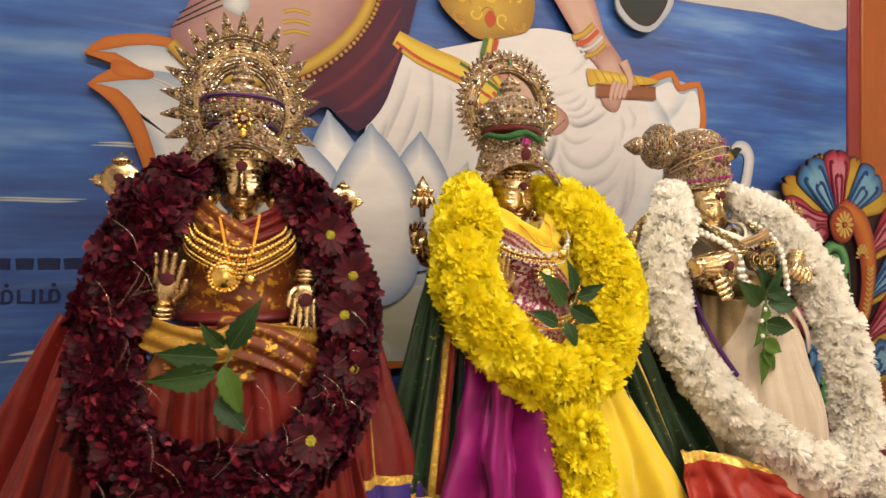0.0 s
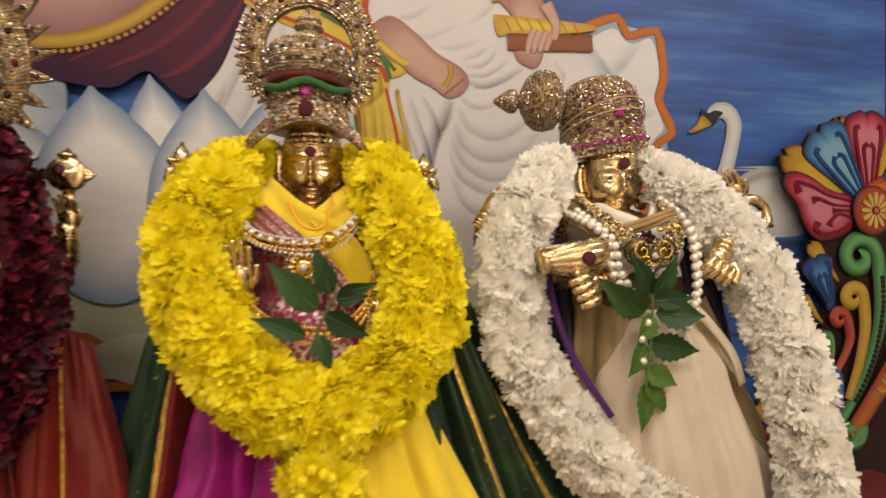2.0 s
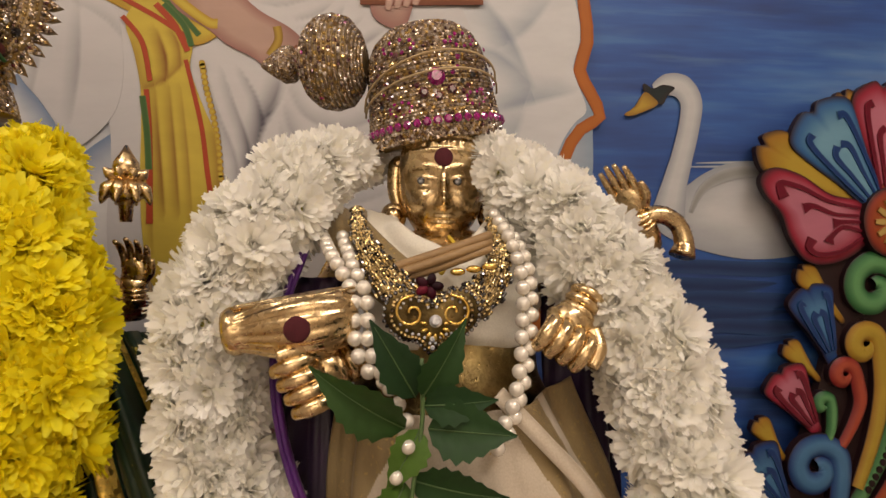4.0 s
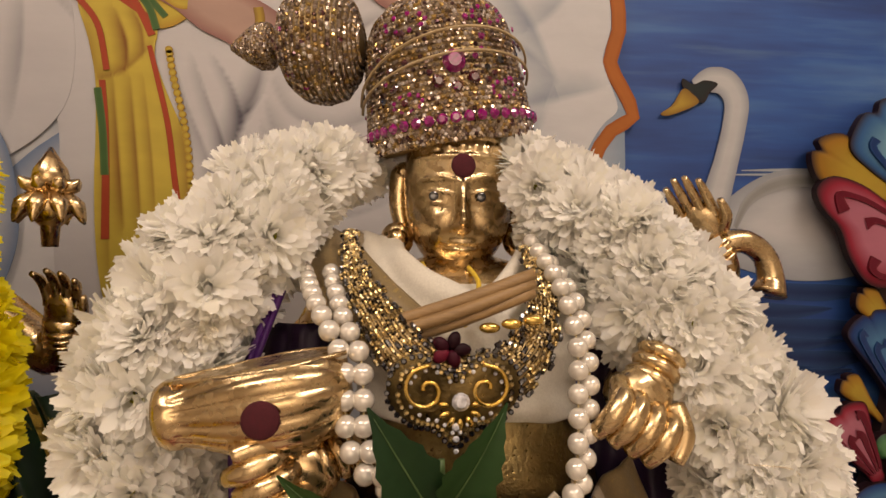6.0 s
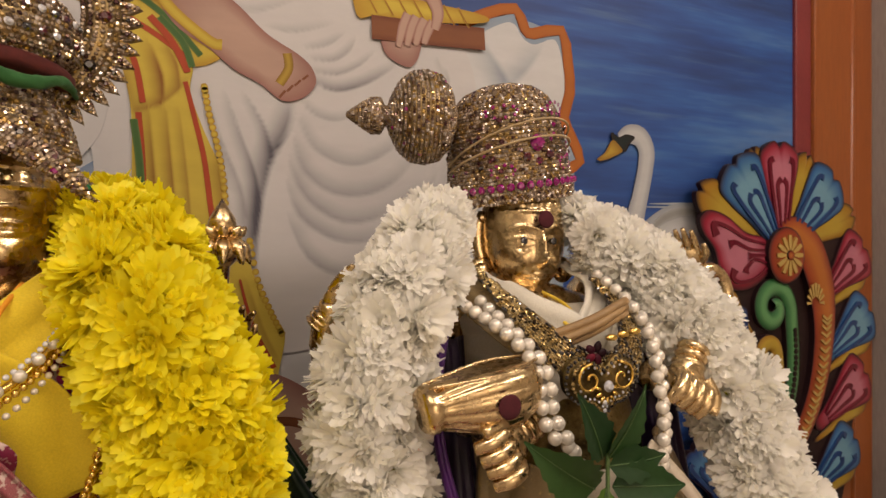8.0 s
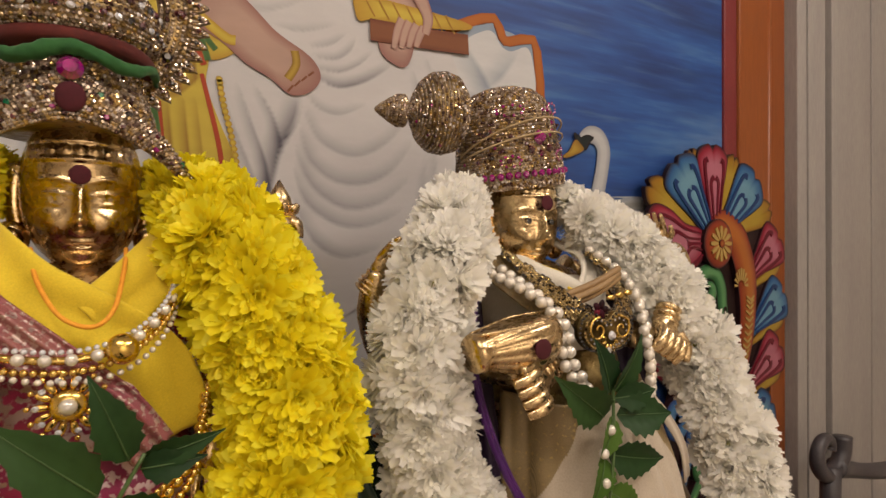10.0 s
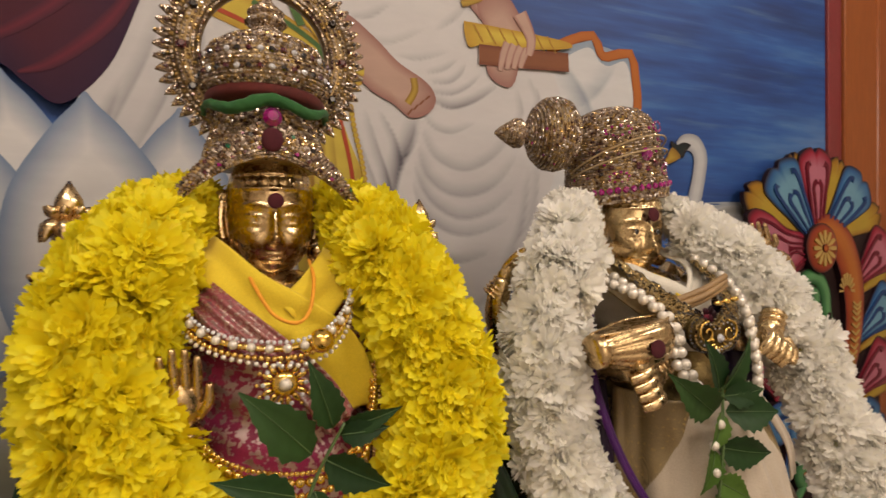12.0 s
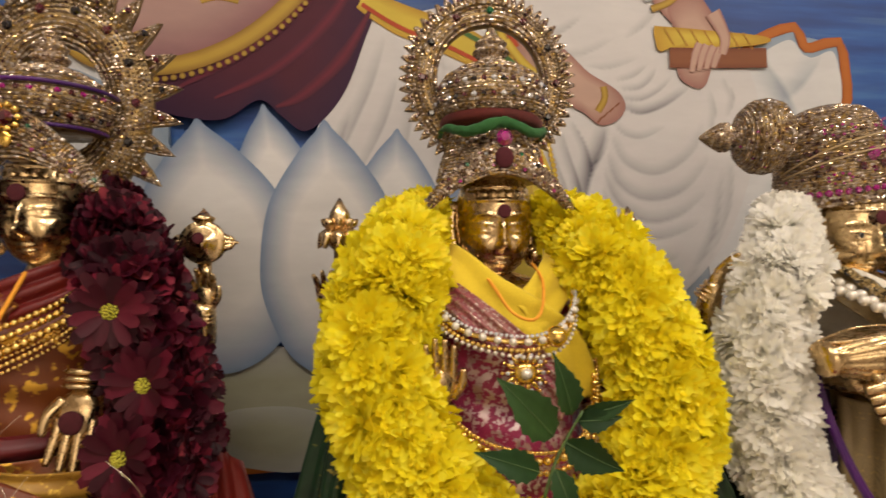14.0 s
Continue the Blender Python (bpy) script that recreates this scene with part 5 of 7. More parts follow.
def statue(x, label, arms, palms, extras, lean=0.0, face=(0.0, 0.054, 1.604), turn=0.0):
    bm = bmesh.new()
    fx, fy, fz = face
    head(bm, (x + fx, fy, fz), lean=lean, turn=turn)
    tube(bm, [(x + fx, fy + 0.020, fz - 0.035), (x, 0.060, 1.53)], [0.020, 0.026], 18, 1)
    torso(bm, x, [(1.545, 0.028, 0.028, 0.058), (1.532, 0.070, 0.042, 0.055), (1.515, 0.086, 0.05, 0.05), (1.47, 0.078, 0.055, 0.045), (1.42, 0.066, 0.050, 0.045), (1.38, 0.07, 0.05, 0.04), (1.30, 0.08, 0.055, 0.04), (1.0, 0.08, 0.055, 0.04)])
    for pts, r in arms:
        tube(bm, pts, r, 14, 5)
    for h in palms:
        (cast_hand if len(h) > 4 else cast_fist)(bm, *h)
    for kind, c, r in extras:
        (lotus_bud if kind == "bud" else cast_disc)(bm, c, r)
    return single("statue", bm, GOLD, label, "statue", "deity statues")


def statues():
    a, b, c = -0.468, 0.0, 0.456
    statue(a, "gilt bronze seated statue draped in orange and red silk", [
        ([(a - 0.08, 0.05, 1.53), (a - 0.12, 0.05, 1.44), (a - 0.10, -0.04, 1.42)], [0.024, 0.02, 0.017]),
        ([(a + 0.08, 0.05, 1.53), (a + 0.115, 0.05, 1.45), (a + 0.10, -0.04, 1.445)], [0.024, 0.02, 0.017]),
        ([(a - 0.07, 0.07, 1.53), (a - 0.15, 0.06, 1.48), (a - 0.175, 0.045, 1.535)], [0.022, 0.018, 0.013]),
        ([(a + 0.07, 0.07, 1.53), (a + 0.14, 0.06, 1.46), (a + 0.155, 0.045, 1.515)], [0.022, 0.018, 0.013])],
        [((-0.568, -0.055, 1.425), (-0.555, -0.072, 1.50), (0, -1, 0.1), 0.050, 0.4, 0.1), ((-0.381, -0.062, 1.452), (-0.388, -0.08, 1.37), (0, -1, 0.1), 0.046, 0.4, 0.1),
         ((-0.640, 0.045, 1.525), (-0.637, 0.040, 1.59), (0, -1, 0), 0.034, 0.5, 0.5), ((-0.312, 0.045, 1.505), (-0.312, 0.04, 1.57), (0, -1, 0), 0.034, 0.5, 0.5)],
        [("disc", (-0.634, 0.04, 1.600), 0.026), ("disc", (-0.311, 0.04, 1.578), 0.022)], face=(0.0, 0.054, 1.617))
    statue(b, "gilt bronze standing statue draped in pink and yellow silk", [
        ([(b - 0.08, 0.05, 1.53), (b - 0.11, 0.03, 1.44), (b - 0.078, -0.055, 1.425)], [0.024, 0.02, 0.016]),
        ([(b + 0.08, 0.05, 1.53), (b + 0.11, 0.05, 1.44), (b + 0.09, -0.02, 1.42)], [0.024, 0.02, 0.016]),
        ([(b - 0.07, 0.07, 1.53), (b - 0.15, 0.07, 1.48), (b - 0.175, 0.05, 1.52)], [0.022, 0.017, 0.012]),
        ([(b + 0.07, 0.07, 1.53), (b + 0.15, 0.07, 1.47), (b + 0.165, 0.05, 1.50)], [0.022, 0.017, 0.012])],
        [((-0.076, -0.066, 1.428), (-0.080, -0.082, 1.51), (0.1, -1, 0.1), 0.042, 0.15, 0.05), ((0.09, -0.03, 1.42), (0.085, -0.05, 1.36), (0, -1, 0), 0.040, 0.3, 0.1),
         ((-0.182, 0.05, 1.505), (-0.186, 0.04, 1.55), (0.1, -1, 0), 0.034, 0.7, 0.45), ((0.165, 0.05, 1.49), (0.170, 0.04, 1.54), (0, -1, 0), 0.034, 0.7, 0.45)],
        [("bud", (-0.172, 0.045, 1.595), 0.021), ("bud", (0.158, 0.047, 1.590), 0.021)])
    statue(c, "gilt bronze seated statue holding an instrument, draped in ivory", [
        ([(c - 0.08, 0.05, 1.53), (c - 0.12, 0.02, 1.45), (c - 0.085, -0.06, 1.435)], [0.024, 0.02, 0.015]),
        ([(c + 0.08, 0.05, 1.53), (c + 0.12, 0.03, 1.46), (c + 0.10, -0.03, 1.455)], [0.024, 0.02, 0.016]),
        ([(c - 0.07, 0.08, 1.52), (c - 0.17, 0.05, 1.44), (c - 0.215, 0.02, 1.49), (c - 0.212, 0.01, 1.535)], [0.022, 0.018, 0.014, 0.011]),
        ([(c + 0.07, 0.07, 1.53), (c + 0.15, 0.05, 1.50), (c + 0.19, 0.015, 1.525), (c + 0.174, -0.004, 1.560)], [0.022, 0.017, 0.014, 0.011])],
        [((0.340, -0.104, 1.430), (-0.85, -0.25, -0.35), (0.45, 0.0, -0.85)), ((0.530, -0.094, 1.455), (-0.55, -0.2, -0.75), (-0.85, 0.0, 0.5)),
         ((0.240, 0.012, 1.525), (0.270, -0.01, 1.572), (0.3, -0.8, 0.2), 0.038, 0.4, 0.35), ((0.630, -0.005, 1.556), (0.598, -0.014, 1.604), (-0.5, -0.7, -0.2), 0.037, 0.05, 0.1)],
        [], face=(-0.002, 0.058, 1.598), turn=-4.0)
    # pasted marks: brow dots and palm dots
    for x, y, z, r in ((-0.468, 0.000, 1.624, 0.0085), (0.0, 0.000, 1.611, 0.0075), (0.450, 0.004, 1.609, 0.0088), (-0.561, -0.069, 1.461, 0.010), (-0.383, -0.078, 1.428, 0.010), (-0.634, 0.021, 1.602, 0.007), (0.338, -0.1235, 1.471, 0.009), (-0.311, 0.020, 1.582, 0.006)):
        bm = bmesh.new()
        dot(bm, (x, y, z), r)
        single("brow_mark" if z > 1.6 else "palm_mark", bm, KUMKUM, "dark red powder dot pressed on the gilt bronze", "mark", "powder marks")
    for x, y, z in ((0.0, 0.002, 1.652),):
        bm = bmesh.new()
        ball(bm, (x, y, z), 0.006)
        single("bead", bm, BLACK, "small black bead on the brow band", "bead")
    for x, s in ((0.0, 1), (0.456, 1)):
        for e in (-1, 1):
            if x:
                bm = bmesh.new()
                dot(bm, (x - 0.009 + e * 0.0172, 0.0118 + e * 0.0008, 1.5880), 0.0036)
                single("eye_inlay", bm, BLACK, "black inlaid dot on the cast face", "inlay")


# ---- crowns ----
def stud_surface(bm, place, nu, nv, r, seed=1, skip=0.0):
    """Sets small stones over a surface place(u, v) -> (point, normal), u and v in 0..1."""
    rnd = random.Random(seed)
    for i in range(nu):
        for j in range(nv):
            if rnd.random() < skip:
                continue
            p, n = place((i + 0.5 * (j % 2) + rnd.uniform(-0.1, 0.1)) / nu, (j + 0.5 + rnd.uniform(-0.07, 0.07)) / nv)
            n = Vector(n).normalized() + Vector((rnd.uniform(-0.3, 0.3), rnd.uniform(-0.3, 0.3), rnd.uniform(-0.3, 0.3)))
            gem(bm, p, n, r * rnd.uniform(0.8, 1.15), 6, 0.6, rnd.random())


def lathe_place(profile, m, arc=(0.0, 1.0)):
    prof = [Vector(p) for p in profile]

    def place(u, v):
        f = max(0, min(len(prof) - 1.001, v * (len(prof) - 1)))
        j = int(f)
        p = prof[j].lerp(prof[j + 1], f - j)
        d = (prof[j + 1] - prof[j]).normalized()
        a = 2 * math.pi * (arc[0] + (arc[1] - arc[0]) * u)
        n = Vector((d.y * math.cos(a), d.y * math.sin(a), -d.x))
        return m @ Vector((p.x * math.cos(a), p.x * math.sin(a), p.y)), m.to_3x3() @ n
    return place


def halo(t, c, r0, r1, spikes, length, seed, tall=1.0, tilt=0.0, belly=0.82, gems=4):
    """A flat jewelled ring round c, with points round its edge."""
    cx, cy, cz = c
    bm = bmesh.new()
    n = 96
    rings = []
    for r, y in ((r0, 0.004), (r0, -0.004), ((r0 + r1) / 2, -0.007), (r1, -0.004), (r1, 0.004)):
        rings.append([bm.verts.new((cx + r * math.sin(a), cy + y, cz + r * tall * math.cos(a))) for a in (2 * math.pi * s / n for s in range(n))])
    for k in range(5):
        a, b = rings[k], rings[(k + 1) % 5]
        for s in range(n):
            bm.faces.new((a[s], a[(s + 1) % n], b[(s + 1) % n], b[s]))
    part("halo_ring", bm, DARKGOLD, t)
    bm = bmesh.new()
    rows = max(3, int((r1 - r0) / 0.0042))
    stud_surface(bm, lambda u, v: (Vector((cx + (r0 + (r1 - r0) * v) * math.sin(2 * math.pi * u), cy - 0.0065, cz + (r0 + (r1 - r0) * v) * tall * math.cos(2 * math.pi * u))), (0, -1, 0)), 130, rows, 0.0022, seed)
    part("stone_crust", bm, STONES, t, "close-set glittering stones", False)
    for k in range(spikes):
        a = 2 * math.pi * (k + 0.5 + tilt) / spikes
        bm = bmesh.new()
        o, s = Vector((math.sin(a), 0, tall * math.cos(a))), Vector((math.cos(a), 0, -math.sin(a)))
        base, tip = Vector(c) + o * r1 * 0.98, Vector(c) + o * (r1 + length)
        w = math.pi * r1 / spikes * 0.94
        v = [bm.verts.new(p) for p in (base - s * w, base + s * w, (base + tip) / 2 + s * w * belly, tip, (base + tip) / 2 - s * w * belly)]
        m = bm.verts.new((base + tip) / 2 + Vector((0, -0.006, 0)))
        for i in range(5):
            bm.faces.new((v[i], v[(i + 1) % 5], m))
        g = bmesh.ops.extrude_face_region(bm, geom=list(bm.faces))
        bmesh.ops.translate(bm, verts=[e for e in g["geom"] if isinstance(e, bmesh.types.BMVert)], vec=(0, 0.004, 0))
        sp = part("spike", bm, DARKGOLD, t, smooth=False)
        bm = bmesh.new()
        for inset in (1.0, 0.55):
            b0, t0 = base + o * 0.004 * (1 - inset), tip - o * (0.002 + length * 0.5 * (1 - inset))
            mid = (b0 + t0) / 2
            edge = [b0 - s * w * 0.9 * inset, mid - s * w * (belly - 0.12) * inset, t0, mid + s * w * (belly - 0.12) * inset, b0 + s * w * 0.9 * inset]
            for p, q in zip(edge, edge[1:]):
                for k2 in range(gems):
                    gem(bm, p.lerp(q, (k2 + 0.4) / gems) + Vector((0, -0.0022 - 0.0026 * (1 - inset), 0)), (random.uniform(-0.3, 0.3), -1, random.uniform(-0.3, 0.3)), 0.0017, 6, 0.6)
        part("stone_edging", bm, STONES, sp, smooth=False)
        bm = bmesh.new()
        gem(bm, (base * 0.62 + tip * 0.38) + Vector((0, -0.006, 0)), (0, -1, 0), min(0.0036, w * 0.4), 8, 0.5)
        part("spike_stone", bm, BLACK if k % 2 else RUBY, sp, smooth=False)


def dome(t, m, profile, nu, nv, r, seed):
    bm = bmesh.new()
    lathe(bm, profile, m, 48)
    part("dome", bm, DARKGOLD, t)
    bm = bmesh.new()
    stud_surface(bm, lathe_place(profile, m), nu, nv, r, seed)
    part("stone_crust", bm, STONES, t, "close-set glittering stones", False)


def tiara(t, c, half, rise, y0, depth, band, seed, drop):
    """A jewelled brow arch with swept ends."""
    cx, cz = c

    def place(u, v):
        s = 2 * u - 1
        x = cx + half * s
        z = cz + rise * (1 - abs(s) ** 1.55) - drop * max(0, abs(s) - 0.75) + band * (v - 0.5) * (1.5 - 0.9 * abs(s))
        y = y0 + depth * s * s - 0.004 * math.sin(math.pi * v)
        return Vector((x, y, z)), Vector((0.5 * s, -1, 0.25 * (v - 0.5)))
    bm = bmesh.new()
    rows = []
    for i in range(41):
        rows.append([bm.verts.new(place(i / 40, j / 6)[0] + Vector((0, 0.0015, 0))) for j in range(7)])
    for a, b in zip(rows, rows[1:]):
        for j in range(6):
            bm.faces.new((a[j], a[j + 1], b[j + 1], b[j]))
    g = bmesh.ops.extrude_face_region(bm, geom=list(bm.faces))
    bmesh.ops.translate(bm, verts=[e for e in g["geom"] if isinstance(e, bmesh.types.BMVert)], vec=(0, 0.004, 0))
    part("brow_band", bm, DARKGOLD, t)
    bm = bmesh.new()
    stud_surface(bm, place, 64, 11, 0.0020, seed, 0.05)
    part("stone_crust", bm, STONES, t, "close-set glittering stones", False)
    for k in range(15):
        p, n = place((k + 0.5) / 15, 0.28)
        stone_at("stone", p, n, 0.0026, RUBY if k % 3 else MAGENTA, t)
    for k in range(9):
        p, n = place((k + 0.5) / 9, 0.72)
        stone_at("stone", p, n, 0.0030, (BLACK, RUBY, GREENG)[k % 3], t)


def crown_sunburst():
    x = -0.466
    t = thing("crown", (x, 0.06, 1.63), "sunburst crown of gilt spikes and clear rhinestones", "crown", "statue crowns")
    halo(t, (x, 0.075, 1.728), 0.046, 0.094, 26, 0.030, 3, 1.27, 0.5, 0.62, 5)
    for k in range(14):
        a = 2 * math.pi * (k + 0.5) / 14
        stone_at("stone", (x + 0.078 * math.sin(a), 0.067, 1.728 + 0.098 * math.cos(a)), (0, -1, 0), 0.0052, (BLACK, RUBY)[k % 2], t)
    prof = [(0.050, -0.018), (0.056, -0.008), (0.060, 0.004), (0.060, 0.018), (0.050, 0.032), (0.034, 0.042), (0.018, 0.048), (0.011, 0.052), (0.017, 0.058), (0.012, 0.064), (0.016, 0.070), (0.007, 0.078), (0.002, 0.092)]
    dome(t, Matrix.Translation((x, 0.055, 1.708)), prof, 104, 40, 0.0021, 5)
    for k in range(17):
        a = math.pi + math.pi * (k + 0.5) / 17
        for z, r, m in ((1.722, 0.0605, MAGENTA), (1.700, 0.058, BLACK)):
            stone_at("stone", (x + r * math.cos(a), 0.055 + r * math.sin(a), z), (math.cos(a), math.sin(a), 0), 0.0032, m if k % 2 else RUBY, t)
    for z, r in ((1.729, 0.0622), (1.690, 0.0525)):
        bm = bmesh.new()
        tube(bm, [(x + r * math.cos(a), 0.055 + r * math.sin(a), z) for a in (math.pi * (0.95 + 1.1 * k / 24) for k in range(25))], 0.0022, 8, 2)
        part("purple_cord", bm, PURPLE, t, "purple metallic cord round the dome")
    tiara(t, (x, 1.626), 0.076, 0.052, -0.014, 0.016, 0.034, 7, 0.03)
    stone_at("brow_stone", (x, -0.022, 1.690), (0, -1, 0), 0.0075, RUBY, t, 12)
    for k in range(9):
        a = 2 * math.pi * k / 9
        bm = bmesh.new()
        ball(bm, (x + 0.011 * math.cos(a), -0.020, 1.690 + 0.011 * math.sin(a)), 0.0035, 10, 6)
        part("setting_bead", bm, BRASS, t)
    bm = bmesh.new()
    ball(bm, (x, -0.020, 1.670), (0.006, 0.003, 0.008), 10, 6)
    part("brow_drop", bm, BRASS, t)


def crown_ring():
    x = -0.005
    t = thing("crown", (x, 0.06, 1.63), "domed rhinestone crown with a round spiked halo", "crown", "statue crowns")
    halo(t, (x, 0.055, 1.762), 0.060, 0.088, 54, 0.015, 11, 1.03)
    for k in range(12):
        a = 2 * math.pi * k / 12
        stone_at("stone", (x + 0.077 * math.sin(a), 0.047, 1.762 + 0.079 * math.cos(a)), (0, -1, 0), 0.0046, GREENG if k == 0 else (BLACK, RUBY)[k % 2], t)
    prof = [(0.052, 0.0), (0.060, 0.006), (0.062, 0.020), (0.060, 0.034), (0.052, 0.046), (0.038, 0.055), (0.020, 0.062), (0.014, 0.066), (0.012, 0.070), (0.019, 0.076), (0.014, 0.082), (0.017, 0.086), (0.007, 0.094), (0.002, 0.104)]
    dome(t, Matrix.Translation((x, 0.045, 1.715)), prof, 106, 44, 0.0021, 13)
    for k in range(19):
        a = math.pi + math.pi * (k + 0.5) / 19
        for z, r in ((1.730, 0.0628), (1.746, 0.0618)):
            stone_at("stone", (x + r * math.cos(a), 0.045 + r * math.sin(a), z), (math.cos(a), math.sin(a), 0.1), 0.0030, (BLACK, RUBY, CLEAR)[(k + int(z * 100)) % 3], t)
    bm = bmesh.new()
    lathe(bm, [(0.054, -0.006), (0.057, -0.003), (0.0575, 0.003), (0.055, 0.006)], Matrix.Translation((x, 0.045, 1.708)) @ pose(0, 0, 0, -4, 2), 48)
    part("velvet_band", bm, VELRED, t, "red velvet roll under the dome")
    bm = bmesh.new()
    pts = [(x + 0.0575 * math.cos(a), 0.043 + 0.0575 * math.sin(a), 1.697 - 0.004 * math.sin(5 * a)) for a in (math.pi * (0.98 + 1.04 * k / 16) for k in range(17))]
    tube(bm, pts, [0.002, 0.0048, 0.0058, 0.0052, 0.0045, 0.002], 16, 4)
    for v in bm.verts:
        v.co += 0.0014 * noise.noise_vector(v.co * 160) + 0.0006 * noise.noise_vector(v.co * 700)
    part("velvet_roll", bm, VELGREEN, t, "green velvet roll")
    bm = bmesh.new()
    prof2 = [(0.060, -0.018), (0.056, 0.0), (0.050, 0.018), (0.048, 0.034)]
    m2 = Matrix.Translation((x, 0.050, 1.665))
    lathe(bm, prof2, m2, 40)
    part("cap_band", bm, DARKGOLD, t)
    bm = bmesh.new()
    stud_surface(bm, lathe_place(prof2, m2), 96, 15, 0.0021, 17)
    part("stone_crust", bm, STONES, t, "close-set glittering stones", False)
    tiara(t, (x, 1.612), 0.083, 0.054, -0.014, 0.018, 0.024, 19, 0.015)
    stone_at("brow_stone", (x, -0.020, 1.684), (0, -1, 0.1), 0.0085, MAGENTA, t, 12)
    bm = bmesh.new()
    ball(bm, (x, -0.019, 1.664), (0.010, 0.003, 0.011), 14, 8)
    part("velvet_patch", bm, KUMKUM, t)


def crown_tall():
    m = Matrix.Translation((0.451, 0.076, 1.636)) @ pose(0, 0, 0, 3, -9, 0)
    t = thing("crown", (0.443, 0.052, 1.64), "tall rhinestone crown with a jewelled side bun", "crown", "statue crowns")
    prof = [(0.066, -0.004), (0.067, 0.006), (0.066, 0.018), (0.064, 0.034), (0.062, 0.052), (0.060, 0.070), (0.057, 0.086), (0.050, 0.100), (0.038, 0.111), (0.020, 0.117), (0.003, 0.119)]
    dome(t, m, prof, 124, 44, 0.0021, 23)
    q = m.to_3x3()
    for k in range(26):
        a = math.pi * 0.93 + math.pi * 1.14 * k / 25
        p = m @ Vector((0.069 * math.cos(a), 0.069 * math.sin(a), 0.012))
        stone_at("band_stone", p, q @ Vector((math.cos(a), math.sin(a), 0)), 0.0042, MAGENTA, t)
    rnd = random.Random(4)
    for k in range(60):
        a, z = math.pi * (0.95 + 1.1 * rnd.random()), 0.026 + 0.078 * rnd.random()
        r = 0.0665 - 0.10 * max(0, z - 0.02) ** 1.25
        if z > 0.078:
            r -= (z - 0.078) * 0.75
        stone_at("stone", m @ Vector((r * math.cos(a), r * math.sin(a), z)), q @ Vector((math.cos(a), math.sin(a), 0.1)), rnd.choice((0.002, 0.0026, 0.003)), rnd.choice((RUBY, MAGENTA, RUBY, BLACK)), t)
    stone_at("brow_stone", m @ Vector((0, -0.0645, 0.052)), q @ Vector((0, -1, 0)), 0.0085, MAGENTA, t, 12)
    for dx, dz in ((-0.013, -0.013), (0.013, -0.013), (0.0, -0.018)):
        stone_at("stone", m @ Vector((dx, -0.0645, 0.052 + dz)), q @ Vector((0, -1, 0)), 0.0046, RUBY, t)
    for k, (cx, cz, rx, rz) in enumerate(((-0.036, 0.028, 0.010, 0.006), (0.036, 0.03, 0.010, 0.006), (-0.03, 0.085, 0.014, 0.006), (0.03, 0.085, 0.012, 0.006))):
        for j in range(9):
            a = 2 * math.pi * j / 9
            px = cx + rx * math.cos(a)
            pz = cz + rz * math.sin(a)
            r = 0.0655 - 0.10 * max(0, pz - 0.02) ** 1.25
            py = -math.sqrt(max(1e-6, r * r - px * px))
            stone_at("stone", m @ Vector((px, py, pz)), q @ Vector((px, py, 0)), 0.0022, MAGENTA, t, 6)
    for z0, z1 in ((0.034, 0.060), (0.040, 0.078)):
        bm = bmesh.new()
        tube(bm, [m @ Vector((0.0685 * math.cos(a), 0.0685 * math.sin(a), z0 + (z1 - z0) * math.sin((a - math.pi) * 0.9) * 0.9)) for a in (math.pi * (1.0 + 0.09 * k) for k in range(12))], 0.0011, 6, 2)
        part("tie_cord", bm, TAN, t, "thin tan cord tied round the crown")
    mb = Matrix.Translation((0.372, 0.064, 1.712)) @ pose(0, 0, 0, 0, -90, -12)
    prof = [(0.012, -0.006), (0.030, 0.000), (0.042, 0.010), (0.046, 0.024), (0.044, 0.038), (0.034, 0.050), (0.018, 0.058), (0.009, 0.061), (0.009, 0.065), (0.017, 0.069), (0.017, 0.077), (0.012, 0.086), (0.005, 0.096), (0.001, 0.101)]
    bm = bmesh.new()
    lathe(bm, prof, mb, 40)
    bun = part("side_bun", bm, DARKGOLD, t, "round jewelled bun ending in a pointed knob")
    bm = bmesh.new()
    stud_surface(bm, lathe_place(prof, mb), 92, 42, 0.0021, 29)
    part("stone_crust", bm, STONES, bun, smooth=False)
    for k in range(54):
        u, v = rnd.random(), 0.1 + 0.5 * rnd.random()
        p, n = lathe_place(prof, mb)(u, v)
        stone_at("stone", p, n, 0.0024, rnd.choice((RUBY, RUBY, MAGENTA)), bun, 8)


# ---- flowers and garlands ----
def petal_strip(bm, length, width, cup, lift, azim, z0, r0, curl, tip=0.3, mat=0):
    """One curved petal that leaves the flower's middle at azimuth azim."""
    ca, sa = math.cos(azim), math.sin(azim)
    rows = []
    for f, w in ((0.0, 0.4), (0.35, 0.9), (0.76, 1.0), (1.0, tip)):
        r = r0 + length * (f * math.cos(lift) - curl * f * f * math.sin(lift))
        z = z0 + length * (f * math.sin(lift) + curl * f * f * 0.6)
        row = []
        for k in (-1, 0, 1):
            t = 0.5 * width * w * k
            row.append(bm.verts.new((r * ca - t * sa, r * sa + t * ca, z + cup * abs(k) * width * w)))
        rows.append(row)
    for a, b in zip(rows, rows[1:]):
        for s in range(2):
            f = bm.faces.new((a[s], a[s + 1], b[s + 1], b[s]))
            f.material_index = mat


